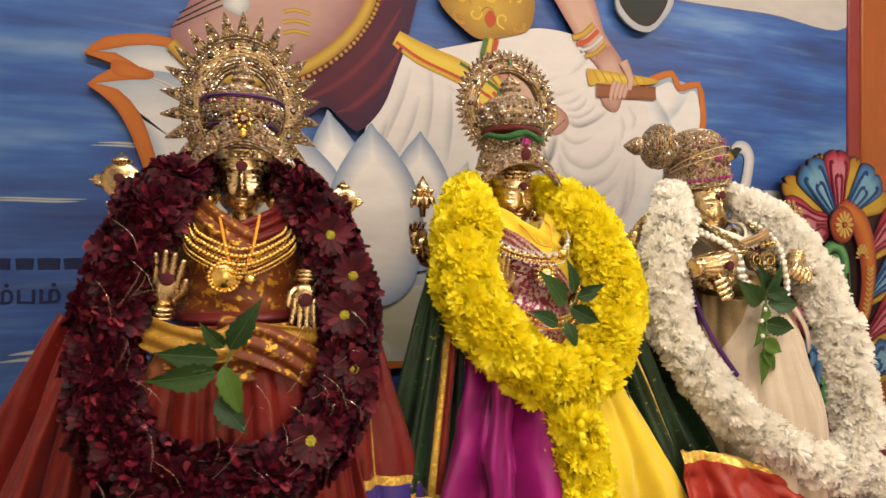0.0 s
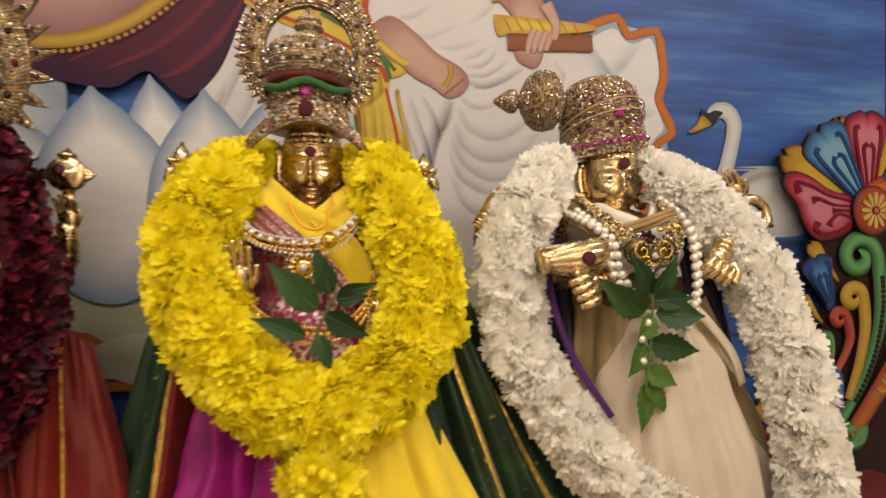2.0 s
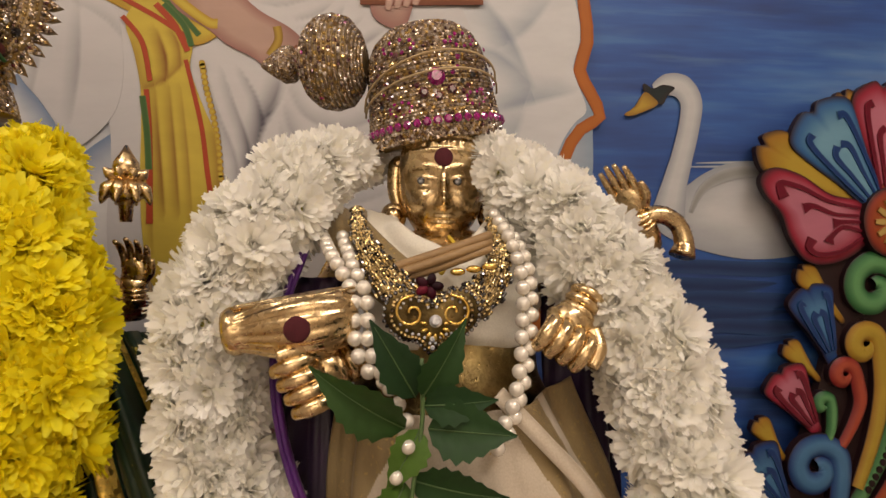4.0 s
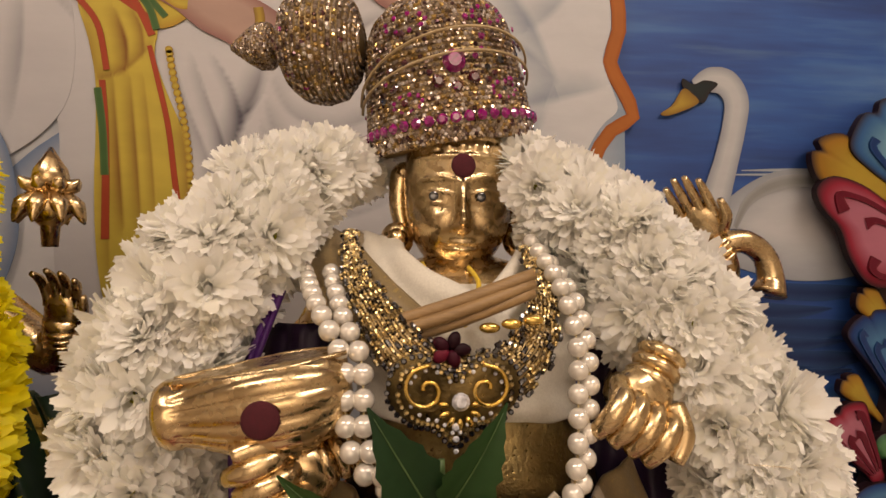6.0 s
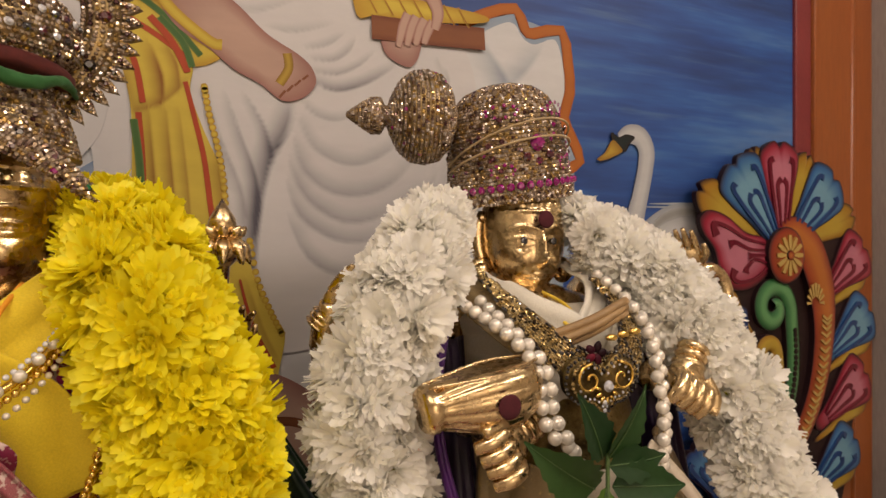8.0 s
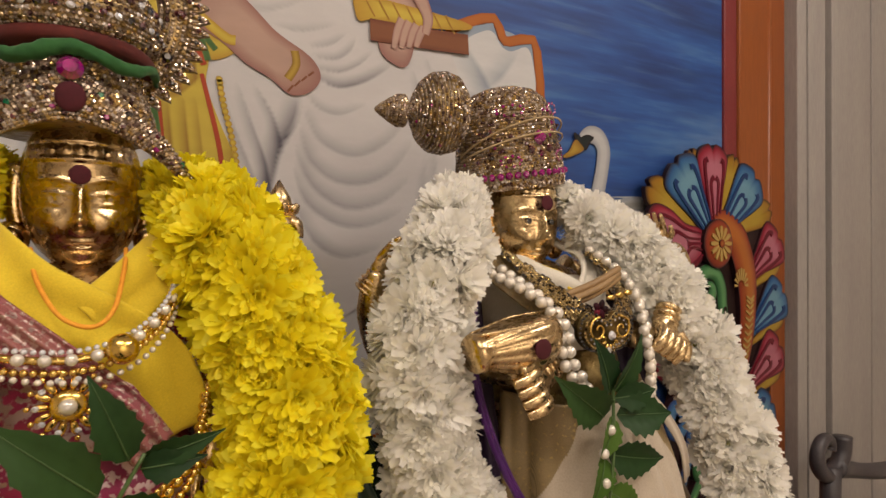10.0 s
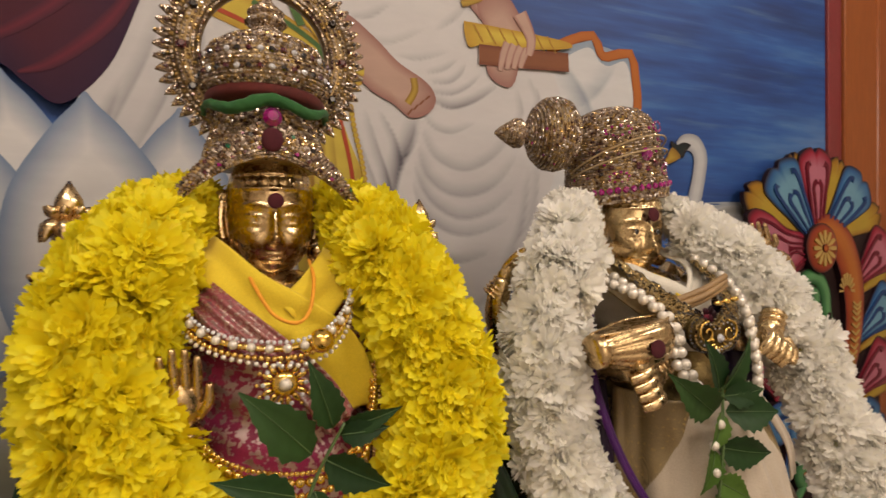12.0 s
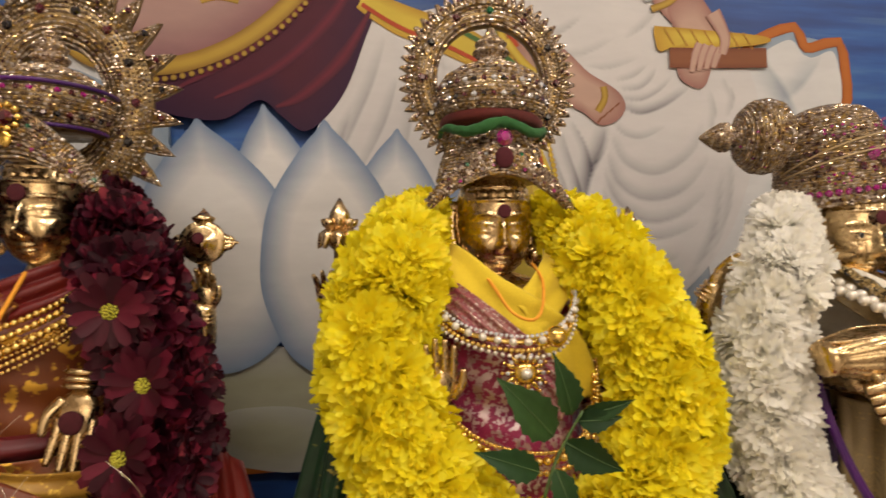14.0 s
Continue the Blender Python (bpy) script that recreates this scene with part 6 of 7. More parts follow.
def flower_mesh(rings, seed, mats, wild=13, tip=0.3):
    """rings: (petals, length, width, cup, lift in degrees, height, inner radius, curl)."""
    rnd = random.Random(seed)
    bm = bmesh.new()
    for n, ln, w, cup, lift, z, r0, curl in rings:
        off = rnd.random()
        for k in range(n):
            petal_strip(bm, ln * rnd.uniform(0.82, 1.12), w * rnd.uniform(0.85, 1.15), cup, radians(lift + rnd.uniform(-wild, wild)), 2 * math.pi * (k + off + rnd.uniform(-0.25, 0.25)) / n, z, r0, curl * rnd.uniform(0.4, 1.3), tip * rnd.uniform(0.7, 1.3))
    me = bpy.data.meshes.new("flower")
    bm.to_mesh(me)
    bm.free()
    for m in mats:
        me.materials.append(m)
    for p in me.polygons:
        p.use_smooth = True
    return me


def eye_mesh(r, seed):
    rnd = random.Random(seed)
    bm = bmesh.new()
    for k in range(26):
        f = math.sqrt((k + 0.5) / 26)
        a = 2.4 * k
        c = Vector((f * r * math.cos(a), f * r * math.sin(a), r * 0.55 * (1 - f * f) + 0.004))
        bmesh.ops.create_icosphere(bm, subdivisions=1, radius=r * 0.2, matrix=Matrix.Translation(c))
    me = bpy.data.meshes.new("eye")
    bm.to_mesh(me)
    bm.free()
    me.materials.append(DISC)
    return me


def garland(label, group_at, pts, radius, meshes, eyes, step, around, seed, eye_share, scale, closed=False, taper=0.0):
    """Flowers set close together round a cord through pts, all facing outwards."""
    rnd = random.Random(seed)
    t = thing("garland", group_at, label, "garland", "flower garlands")
    bm = bmesh.new()
    path = tube(bm, pts, [radius * 0.3] + [radius * 0.6] * 6 + [radius * 0.3] if taper else radius * 0.6, 12, 10, closed)
    part("cord", bm, meshes[0].materials[0], t)
    d, nxt, row = 0.0, 0.0, 0
    whole = sum((q - p).length for p, q in zip(path, path[1:]))
    for i in range(len(path) - 1):
        seg = path[i + 1] - path[i]
        while nxt <= d + seg.length:
            p = path[i] + seg * ((nxt - d) / max(seg.length, 1e-6))
            ahead = seg.normalized()
            u = (Vector((0, -1, 0.15)) - ahead * Vector((0, -1, 0.15)).dot(ahead)).normalized()
            w = ahead.cross(u)
            f = min(1.0, min(nxt, whole - nxt) / taper) if taper else 1.0
            for k in range(around):
                a = math.radians(-112 + 224 * (k + 0.5 * (row % 2)) / (around - 0.5)) + rnd.uniform(-0.2, 0.2)
                n = (u * math.cos(a) + w * math.sin(a) + ahead * rnd.uniform(-0.22, 0.22)).normalized()
                spot = p + n * radius * (0.4 + 0.6 * f) * rnd.uniform(0.50, 0.66) + ahead * rnd.uniform(-0.3, 0.3) * step
                ob = new("flower", rnd.choice(meshes))
                ob.parent = t
                ob.matrix_parent_inverse = Matrix.Translation(-Vector(group_at))
                q = n.to_track_quat("Z", "Y").to_matrix().to_4x4() @ pose(0, 0, 0, rnd.uniform(-14, 14), rnd.uniform(-14, 14), rnd.uniform(0, 360))
                ob.matrix_basis = Matrix.Translation(spot) @ q @ Matrix.Scale((0.72 + 0.28 * f) * scale * rnd.uniform(0.85, 1.12), 4)
                if rnd.random() < eye_share:
                    e = new("flower_eye", rnd.choice(eyes))
                    e.parent = ob
            nxt += step
            row += 1
        d += seg.length
    return t


def garlands():
    ye = [flower_mesh([(30, 0.025, 0.0070, 0.20, 8, 0.0, 0.004, 0.10), (30, 0.0245, 0.0068, 0.22, 26, 0.002, 0.003, 0.06), (26, 0.0225, 0.0064, 0.24, 44, 0.004, 0.002, -0.05), (20, 0.018, 0.0058, 0.26, 62, 0.005, 0.002, -0.12), (12, 0.013, 0.005, 0.28, 78, 0.006, 0.001, -0.15)], s, [YELLOWF], 20, 0.5) for s in range(6)]
    wh = [flower_mesh([(30, 0.0205, 0.0052, 0.22, 0, 0.0, 0.004, 0.10), (32, 0.0195, 0.0052, 0.22, 20, 0.002, 0.004, 0.05), (30, 0.0180, 0.0050, 0.24, 40, 0.004, 0.003, -0.05), (24, 0.0155, 0.0046, 0.26, 58, 0.005, 0.003, -0.12), (14, 0.0115, 0.0042, 0.26, 75, 0.005, 0.002, -0.15)], 10 + s, [WHITEF], 27, 0.55) for s in range(6)]
    ma = [flower_mesh([(18, 0.021, 0.0088, 0.16, 10, 0.0, 0.005, 0.1), (16, 0.019, 0.0082, 0.16, 26, 0.002, 0.004, 0.1), (9, 0.014, 0.007, 0.2, 44, 0.003, 0.006, 0.0)], 20 + s, [MAROONF], 16, 0.5) for s in range(4)]
    daisy = flower_mesh([(15, 0.024, 0.0098, 0.10, 4, 0.002, 0.006, 0.06), (13, 0.020, 0.0090, 0.10, 16, 0.004, 0.006, 0.06)], 29, [DAISYRED], 8, 0.55)
    eyes = [eye_mesh(0.0085, s) for s in range(2)]
    small = [eye_mesh(0.0045, s) for s in range(2)]
    garland("thick garland of dark maroon chrysanthemums over the statue", (-0.47, -0.05, 1.2), [(-0.520, 0.07, 1.62), (-0.545, 0.02, 1.608), (-0.583, -0.03, 1.555), (-0.613, -0.045, 1.47), (-0.632, -0.055, 1.38), (-0.630, -0.085, 1.29), (-0.590, -0.120, 1.236), (-0.51, -0.14, 1.208), (-0.42, -0.14, 1.212), (-0.352, -0.115, 1.265), (-0.325, -0.08, 1.335), (-0.320, -0.05, 1.44), (-0.352, -0.03, 1.535), (-0.388, 0.02, 1.600), (-0.412, 0.07, 1.62)],
            0.048, ma, eyes, 0.030, 6, 31, 0.0, 1.25, taper=0.13)
    garland("full garland of bright yellow chrysanthemums over the statue", (0.0, -0.06, 1.25), [(-0.068, 0.08, 1.61), (-0.095, 0.03, 1.592), (-0.118, -0.03, 1.535), (-0.135, -0.055, 1.465), (-0.108, -0.075, 1.385), (-0.055, -0.095, 1.322), (0.012, -0.105, 1.296), (0.075, -0.095, 1.312), (0.128, -0.075, 1.365), (0.140, -0.055, 1.445), (0.108, -0.03, 1.535), (0.085, 0.03, 1.595), (0.062, 0.08, 1.61)],
            0.050, ye, small, 0.0265, 7, 33, 0.0, 1.12, taper=0.13)
    garland("hanging tail of yellow chrysanthemums below the garland", (0.03, -0.14, 1.05), [(0.018, -0.125, 1.225), (0.030, -0.135, 1.16), (0.040, -0.14, 1.09), (0.045, -0.14, 1.02)], 0.044, ye, small, 0.030, 6, 37, 0.0, 1.05)
    garland("full garland of white chrysanthemums over the statue", (0.47, -0.05, 1.1), [(0.375, 0.08, 1.615), (0.340, 0.025, 1.600), (0.297, -0.02, 1.545), (0.272, -0.035, 1.495), (0.260, -0.045, 1.43), (0.276, -0.055, 1.345), (0.332, -0.08, 1.25), (0.418, -0.11, 1.168), (0.525, -0.125, 1.108), (0.600, -0.130, 1.092), (0.648, -0.125, 1.15), (0.640, -0.118, 1.25), (0.626, -0.098, 1.345), (0.614, -0.075, 1.42), (0.580, -0.048, 1.505), (0.535, -0.005, 1.570), (0.505, 0.025, 1.600), (0.520, 0.08, 1.615)],
            0.041, wh, small, 0.0265, 6, 41, 0.30, 1.18, taper=0.13)
    garland("short tail of white chrysanthemums below the garland", (0.66, -0.10, 1.0), [(0.655, -0.13, 1.09), (0.675, -0.135, 1.04), (0.69, -0.14, 0.99)], 0.03, wh, small, 0.027, 6, 43, 0.2, 1.0)
    # open maroon daisies with yellow eyes along one strand
    rnd = random.Random(77)
    for bx, by, bz in ((-0.350, -0.085, 1.520), (-0.318, -0.098, 1.462), (-0.332, -0.108, 1.408), (-0.322, -0.126, 1.335), (-0.385, -0.168, 1.258)):
        t = thing("daisy", (bx, by, bz), "open maroon daisy with a yellow-green eye", "flower", "open daisies")
        turn = Vector((rnd.uniform(-0.35, 0.35), -1, rnd.uniform(-0.2, 0.35))).to_track_quat("Z", "Y").to_matrix().to_4x4() @ pose(0, 0, 0, 0, 0, rnd.uniform(0, 360))
        for name, me in (("petals", daisy), ("flower_eye", eyes[0])):
            ob = new(name, me)
            ob.parent = t
            ob.matrix_basis = turn @ Matrix.Scale(0.8 if name == "flower_eye" else rnd.uniform(0.95, 1.15), 4)
    # loose yellow buds where the tail is tied on
    for k in range(9):
        a = 0.7 * k
        bm = bmesh.new()
        bmesh.ops.create_icosphere(bm, subdivisions=2, radius=0.0062, matrix=Matrix.Translation((0.022 + (0.012 + 0.002 * k) * math.cos(a), -0.170 - 0.006 * (k % 3), 1.236 + (0.010 + 0.003 * k) * math.sin(a))))
        for v in bm.verts:
            v.co += 0.0012 * noise.noise_vector(v.co * 300)
        single("flower_bud", bm, YELLOWF, "closed yellow chrysanthemum bud tied into the garland", "flower bud", "yellow buds")


# ---- leaves ----
def leaf(bm, base, tip, width, normal=(0, -1, 0.2), teeth=7, bend=0.12):
    b, t = Vector(base), Vector(tip)
    d = t - b
    n = Vector(normal).normalized()
    s = d.cross(n).normalized() * width
    n = s.cross(d).normalized()
    if n.y > 0:
        n = -n
    rows = []
    k = teeth * 2
    for i in range(k + 1):
        f = i / k
        w = 1.12 * math.sin(math.pi * min(1, f ** 0.72)) * (1 - 0.35 * f * f) * (0.5 if i % 2 else 0.385 + 0.04 * math.sin(3.3 * i)) + (0.02 if i in (0, k) else 0)
        mid = b + d * f - n * bend * d.length * (f * f) + n * 0.05 * d.length * math.sin(2.5 * f)
        rows.append([bm.verts.new(mid - s * w + n * w * width * 0.35), bm.verts.new(mid - s * w * 0.5 + n * w * width * 0.24), bm.verts.new(mid), bm.verts.new(mid + s * w * 0.5 + n * w * width * 0.24), bm.verts.new(mid + s * w + n * w * width * 0.35)])
    for a, c in zip(rows, rows[1:]):
        for j in range(4):
            bm.faces.new((a[j], a[j + 1], c[j + 1], c[j]))
    return [r[2].co.copy() + n * 0.0008 for r in rows]


def sprig(label, at, stem, leaves, young=()):
    t = thing("leaf_sprig", at, label, "leaves", "leaf sprigs")
    bm = bmesh.new()
    tube(bm, stem, [0.0018, 0.0012], 8, 5)
    part("stem", bm, RIB, t)
    for k, (base, tip, w) in enumerate(leaves):
        bm = bmesh.new()
        rib = leaf(bm, base, Vector(tip) + (Vector(tip) - Vector(base)) * 0.08, w * 0.88, (0.25 * math.sin(2.1 * k), -1, 0.25 * math.cos(1.7 * k)), 6 + k % 3, 0.06 + 0.05 * (k % 4))
        lf = part("leaf", bm, LEAFLIGHT if k in young else LEAF, t, "lighter young leaf" if k in young else "")
        bm = bmesh.new()
        tube(bm, rib[:-1], [0.0006, 0.0002], 5, 1)
        part("midrib", bm, RIB, lf)


def sprigs():
    y = -0.125
    sprig("pale green serrated leaves tucked into the red silk", (-0.5, y, 1.32), [(-0.495, y, 1.27), (-0.492, y, 1.33), (-0.475, y, 1.385)],
          [((-0.482, y, 1.372), (-0.446, y - 0.02, 1.432), 0.036), ((-0.495, y, 1.362), (-0.562, y - 0.012, 1.372), 0.042), ((-0.498, y, 1.345), (-0.572, y - 0.014, 1.338), 0.044), ((-0.490, y, 1.350), (-0.468, y - 0.018, 1.292), 0.034), ((-0.498, y, 1.31), (-0.462, y - 0.012, 1.268), 0.036), ((-0.488, y, 1.375), (-0.515, y - 0.01, 1.405), 0.026)], (3,))
    y = -0.114
    sprig("dark green serrated leaves on the statue's chest", (0.03, y, 1.39), [(0.006, y, 1.36), (0.018, y, 1.395), (0.038, y - 0.005, 1.434)],
          [((0.014, y, 1.412), (-0.034, y - 0.014, 1.462), 0.042), ((0.030, y, 1.430), (0.012, y - 0.016, 1.480), 0.030), ((0.038, y, 1.430), (0.078, y - 0.014, 1.441), 0.022), ((0.036, y, 1.424), (0.068, y - 0.012, 1.428), 0.024), ((0.002, y, 1.382), (-0.052, y - 0.012, 1.404), 0.030), ((0.024, y, 1.407), (0.069, y - 0.012, 1.384), 0.036), ((0.016, y, 1.384), (0.030, y - 0.01, 1.345), 0.026)])
    y = -0.122
    sprig("green serrated leaf sprig on the ivory cloth", (0.43, y, 1.35), [(0.421, y, 1.45), (0.422, y, 1.41), (0.416, y - 0.006, 1.37), (0.410, y - 0.006, 1.32), (0.412, y, 1.28)],
          [((0.417, y, 1.424), (0.389, y - 0.012, 1.474), 0.034), ((0.422, y, 1.424), (0.449, y - 0.012, 1.473), 0.032), ((0.410, y, 1.403), (0.351, y - 0.014, 1.441), 0.044), ((0.423, y, 1.418), (0.468, y - 0.012, 1.422), 0.032), ((0.426, y, 1.402), (0.480, y - 0.014, 1.400), 0.046), ((0.415, y, 1.368), (0.475, y - 0.012, 1.356), 0.042),
           ((0.420, y, 1.402), (0.400, y - 0.010, 1.366), 0.032), ((0.410, y, 1.366), (0.390, y - 0.012, 1.330), 0.034), ((0.412, y, 1.335), (0.446, y - 0.01, 1.316), 0.034), ((0.410, y, 1.315), (0.404, y - 0.01, 1.262), 0.030), ((0.412, y, 1.320), (0.436, y - 0.01, 1.282), 0.028)], (6, 7, 8, 9, 10))


# ---- cloth ----
def drape(name, top, bottom, mat, label, pleats, amp, border=None, parent=None, bulge=0.0, rows=28, cols=120, seed=1, thick=0.0022, crumple=0.3):
    """Cloth hung from one smooth edge to another; folds deepen downwards. border: (material, from, to) bands by share of the height."""
    a, b = smooth_path(top, 12), smooth_path(bottom, 12)
    pick = lambda path, f: path[min(len(path) - 1, int(f * (len(path) - 1)))].lerp(path[min(len(path) - 1, int(f * (len(path) - 1)) + 1)], f * (len(path) - 1) % 1)
    bm = bmesh.new()
    grid = []
    for i in range(rows + 1):
        v = i / rows
        row = []
        for j in range(cols + 1):
            u = j / cols
            p = pick(a, u).lerp(pick(b, u), v)
            d = (pick(b, min(1, u + 0.02)) - pick(b, max(0, u - 0.02))).normalized()
            n = Vector((d.y, -d.x, 0))
            n = n.normalized() if n.length > 1e-4 else Vector((0, -1, 0))
            if n.y > 0:
                n = -n
            ph = pleats * u * 2 * math.pi + 1.4 * noise.noise(Vector((u * 3, v * 0.8, seed)))
            w = amp * (0.25 + 0.75 * v ** 0.7)
            p = p + n * (w * (math.sin(ph) + 0.35 * math.sin(2.3 * ph + seed) + 0.5 * math.sin(0.6 * ph + 5 * v + seed)) + bulge * math.sin(math.pi * v) + crumple * amp * noise.noise(Vector((u * 9, v * 5, seed + 3))))
            row.append(bm.verts.new(p))
        grid.append(row)
    mats = [mat]
    for i in range(rows):
        v = (i + 0.5) / rows
        for j in range(cols):
            f = bm.faces.new((grid[i][j], grid[i][j + 1], grid[i + 1][j + 1], grid[i + 1][j]))
            if callable(border):
                m = border((j + 0.5) / cols, v)
                if m is not None:
                    if m not in mats:
                        mats.append(m)
                    f.material_index = mats.index(m)
                continue
            for m, lo, hi, *way in border or ():
                if lo <= ((j + 0.5) / cols if way else v) <= hi:
                    if m not in mats:
                        mats.append(m)
                    f.material_index = mats.index(m)
    ob = part(name, bm, mats, parent, "" if parent is None else label)
    if parent is None:
        tagged(ob, label, "cloth", "draped cloths")
    mod = ob.modifiers.new("thickness", "SOLIDIFY")
    mod.thickness, mod.offset = thick, 1
    return ob


def wrap(name, x, zs, mat, label, folds=0.003, seed=1, tilt=0.0):
    """Cloth wound round a body: stacked ellipses with diagonal creases."""
    bm = bmesh.new()
    rings = []
    path = smooth_path(zs, 6)
    for z, w, d, y in path:
        ring = []
        for s in range(96):
            a = 2 * math.pi * s / 96
            k = 1 + folds / w * (math.sin(60 * z * 3 + 4 * math.cos(a) * (1 + tilt) + seed) + 0.8 * noise.noise(Vector((math.cos(a) * 3, math.sin(a) * 3, z * 22 + seed))))
            ring.append(bm.verts.new((x + w * k * math.cos(a), y + d * k * math.sin(a), z)))
        rings.append(ring)
    for a, b in zip(rings, rings[1:]):
        for s in range(96):
            bm.faces.new((a[s], a[(s + 1) % 96], b[(s + 1) % 96], b[s]))
    bm.faces.new(rings[0])
    bm.faces.new(rings[-1])
    return single(name, bm, mat, label, "cloth", "draped cloths")


def scarf(name, pts, width, mat, label, folds=5, amp=0.004, flat=0.35):
    """A folded band of cloth along 3D points."""
    path = smooth_path(pts, 10)
    bm = bmesh.new()
    rows = []
    n = len(path)
    for i, p in enumerate(path):
        d = (path[min(i + 1, n - 1)] - path[max(i - 1, 0)]).normalized()
        s = d.cross(Vector((0, -1, 0.1))).normalized()
        o = s.cross(d).normalized()
        if o.y > 0:
            o = -o
        row = []
        for k in range(25):
            f = k / 24 - 0.5
            row.append(bm.verts.new(p + s * width * f + o * (amp * math.sin(folds * 2 * math.pi * f + 0.7 * math.sin(i * 0.2)) + flat * width * (0.25 - f * f))))
        rows.append(row)
    for a, b in zip(rows, rows[1:]):
        for k in range(24):
            bm.faces.new((a[k], a[k + 1], b[k + 1], b[k]))
    ob = single(name, bm, mat, label, "cloth", "draped cloths")
    mod = ob.modifiers.new("thickness", "SOLIDIFY")
    mod.thickness, mod.offset = 0.0016, 1
    return ob


def cloths():
    a, b, c = -0.468, 0.0, 0.456
    # the statue in red and orange
    wrap("silk_blouse", a, [(1.538, 0.066, 0.042, 0.050), (1.526, 0.094, 0.060, 0.040), (1.50, 0.100, 0.075, 0.030), (1.46, 0.090, 0.080, 0.025), (1.42, 0.086, 0.078, 0.022), (1.395, 0.095, 0.082, 0.02)], ORSILK, "orange and gold brocade silk wound round the torso", 0.0025, 2)
    wrap("waist_sash", a, [(1.412, 0.094, 0.085, 0.02), (1.402, 0.101, 0.092, 0.018), (1.392, 0.094, 0.085, 0.018)], MAROONSILK, "rolled dark red sash round the waist", 0.001, 3)
    drape("lap_cloth", [(-0.57, -0.045, 1.395), (-0.51, -0.072, 1.395), (-0.44, -0.072, 1.395), (-0.375, -0.045, 1.395)], [(-0.585, -0.07, 1.33), (-0.52, -0.098, 1.32), (-0.44, -0.098, 1.325), (-0.36, -0.07, 1.32)], ORSILK, "folded orange and gold brocade across the lap", 2.5, 0.006, seed=4)
    scarf("gold_fold", [(-0.605, -0.05, 1.398), (-0.555, -0.088, 1.380), (-0.50, -0.108, 1.372), (-0.465, -0.10, 1.385)], 0.042, OLDGOLD, "gold silk fold across the lap", 2, 0.003, 0.15)
    scarf("brown_fold", [(-0.50, -0.092, 1.388), (-0.44, -0.108, 1.372), (-0.39, -0.10, 1.345), (-0.355, -0.08, 1.318)], 0.052, ORSILK, "orange brocade fold crossing the lap", 2.5, 0.003, 0.15)
    scarf("gold_fold", [(-0.47, -0.090, 1.392), (-0.41, -0.096, 1.382), (-0.35, -0.06, 1.372)], 0.026, OLDGOLD, "gold silk fold across the lap", 1.5, 0.002, 0.15)
    drape("red_skirt", [(-0.60, -0.06, 1.345), (-0.52, -0.095, 1.34), (-0.44, -0.095, 1.34), (-0.34, -0.06, 1.345)], [(-0.66, -0.09, 1.0), (-0.54, -0.13, 1.0), (-0.40, -0.13, 1.0), (-0.27, -0.09, 1.0)], REDSILK, "red silk skirt falling in pleats", 8, 0.009, seed=5)
    drape("red_side_cloth", [(-0.70, 0.00, 1.415), (-0.665, -0.03, 1.40), (-0.63, -0.03, 1.37)], [(-0.90, -0.02, 1.0), (-0.78, -0.07, 1.0), (-0.64, -0.06, 1.0)], REDSILK, "red silk end spread beside the statue", 3, 0.022, [(ZARI, 0.72, 0.78), (BLUEBAND, 0.78, 0.84), (ZARI, 0.84, 0.90)], seed=6)
    drape("red_side_cloth", [(-0.315, -0.03, 1.40), (-0.285, -0.03, 1.39), (-0.262, 0.0, 1.36)], [(-0.33, -0.08, 1.0), (-0.25, -0.07, 1.0), (-0.165, -0.02, 1.0)], REDSILK, "red silk end with a striped gold and blue border", 1.5, 0.014, [(ZARI, 0.40, 0.43, 1), (ZARI, 0.60, 0.65), (BLUEBAND, 0.65, 0.70), (ZARI, 0.70, 0.74), (BLUEBAND, 0.74, 0.80)], seed=7)
    scarf("shoulder_cloth", [(-0.548, 0.05, 1.578), (-0.530, -0.008, 1.553), (-0.495, -0.034, 1.527), (-0.455, -0.042, 1.502)], 0.045, ORSILK, "orange brocade fold over one shoulder", 2, 0.003)
    scarf("shoulder_cloth", [(-0.395, 0.05, 1.575), (-0.41, -0.01, 1.545), (-0.455, -0.035, 1.52), (-0.49, -0.03, 1.505)], 0.045, REDSILK, "red silk fold over one shoulder", 3, 0.003)
    # the statue in pink, yellow and green
    wrap("silk_blouse", b, [(1.528, 0.066, 0.042, 0.050), (1.517, 0.088, 0.060, 0.042), (1.50, 0.090, 0.072, 0.034), (1.46, 0.080, 0.078, 0.028), (1.42, 0.080, 0.078, 0.025), (1.37, 0.095, 0.085, 0.02), (1.30, 0.11, 0.095, 0.01)], PINKBRO, "pink and silver brocade silk wound round the torso", 0.003, 8)
    scarf("yellow_shawl", [(-0.080, 0.05, 1.566), (-0.060, -0.008, 1.549), (-0.030, -0.036, 1.522), (0.010, -0.046, 1.498), (0.045, -0.042, 1.47), (0.062, -0.035, 1.42)], 0.054, YSILK, "plain yellow cotton shawl crossing the chest", 1.6, 0.0022, 0.16)
    scarf("yellow_shawl", [(0.074, 0.05, 1.566), (0.056, -0.006, 1.549), (0.032, -0.034, 1.524), (0.01, -0.044, 1.505)], 0.042, YSILK, "plain yellow cotton fold at the neck", 1.5, 0.002, 0.16)
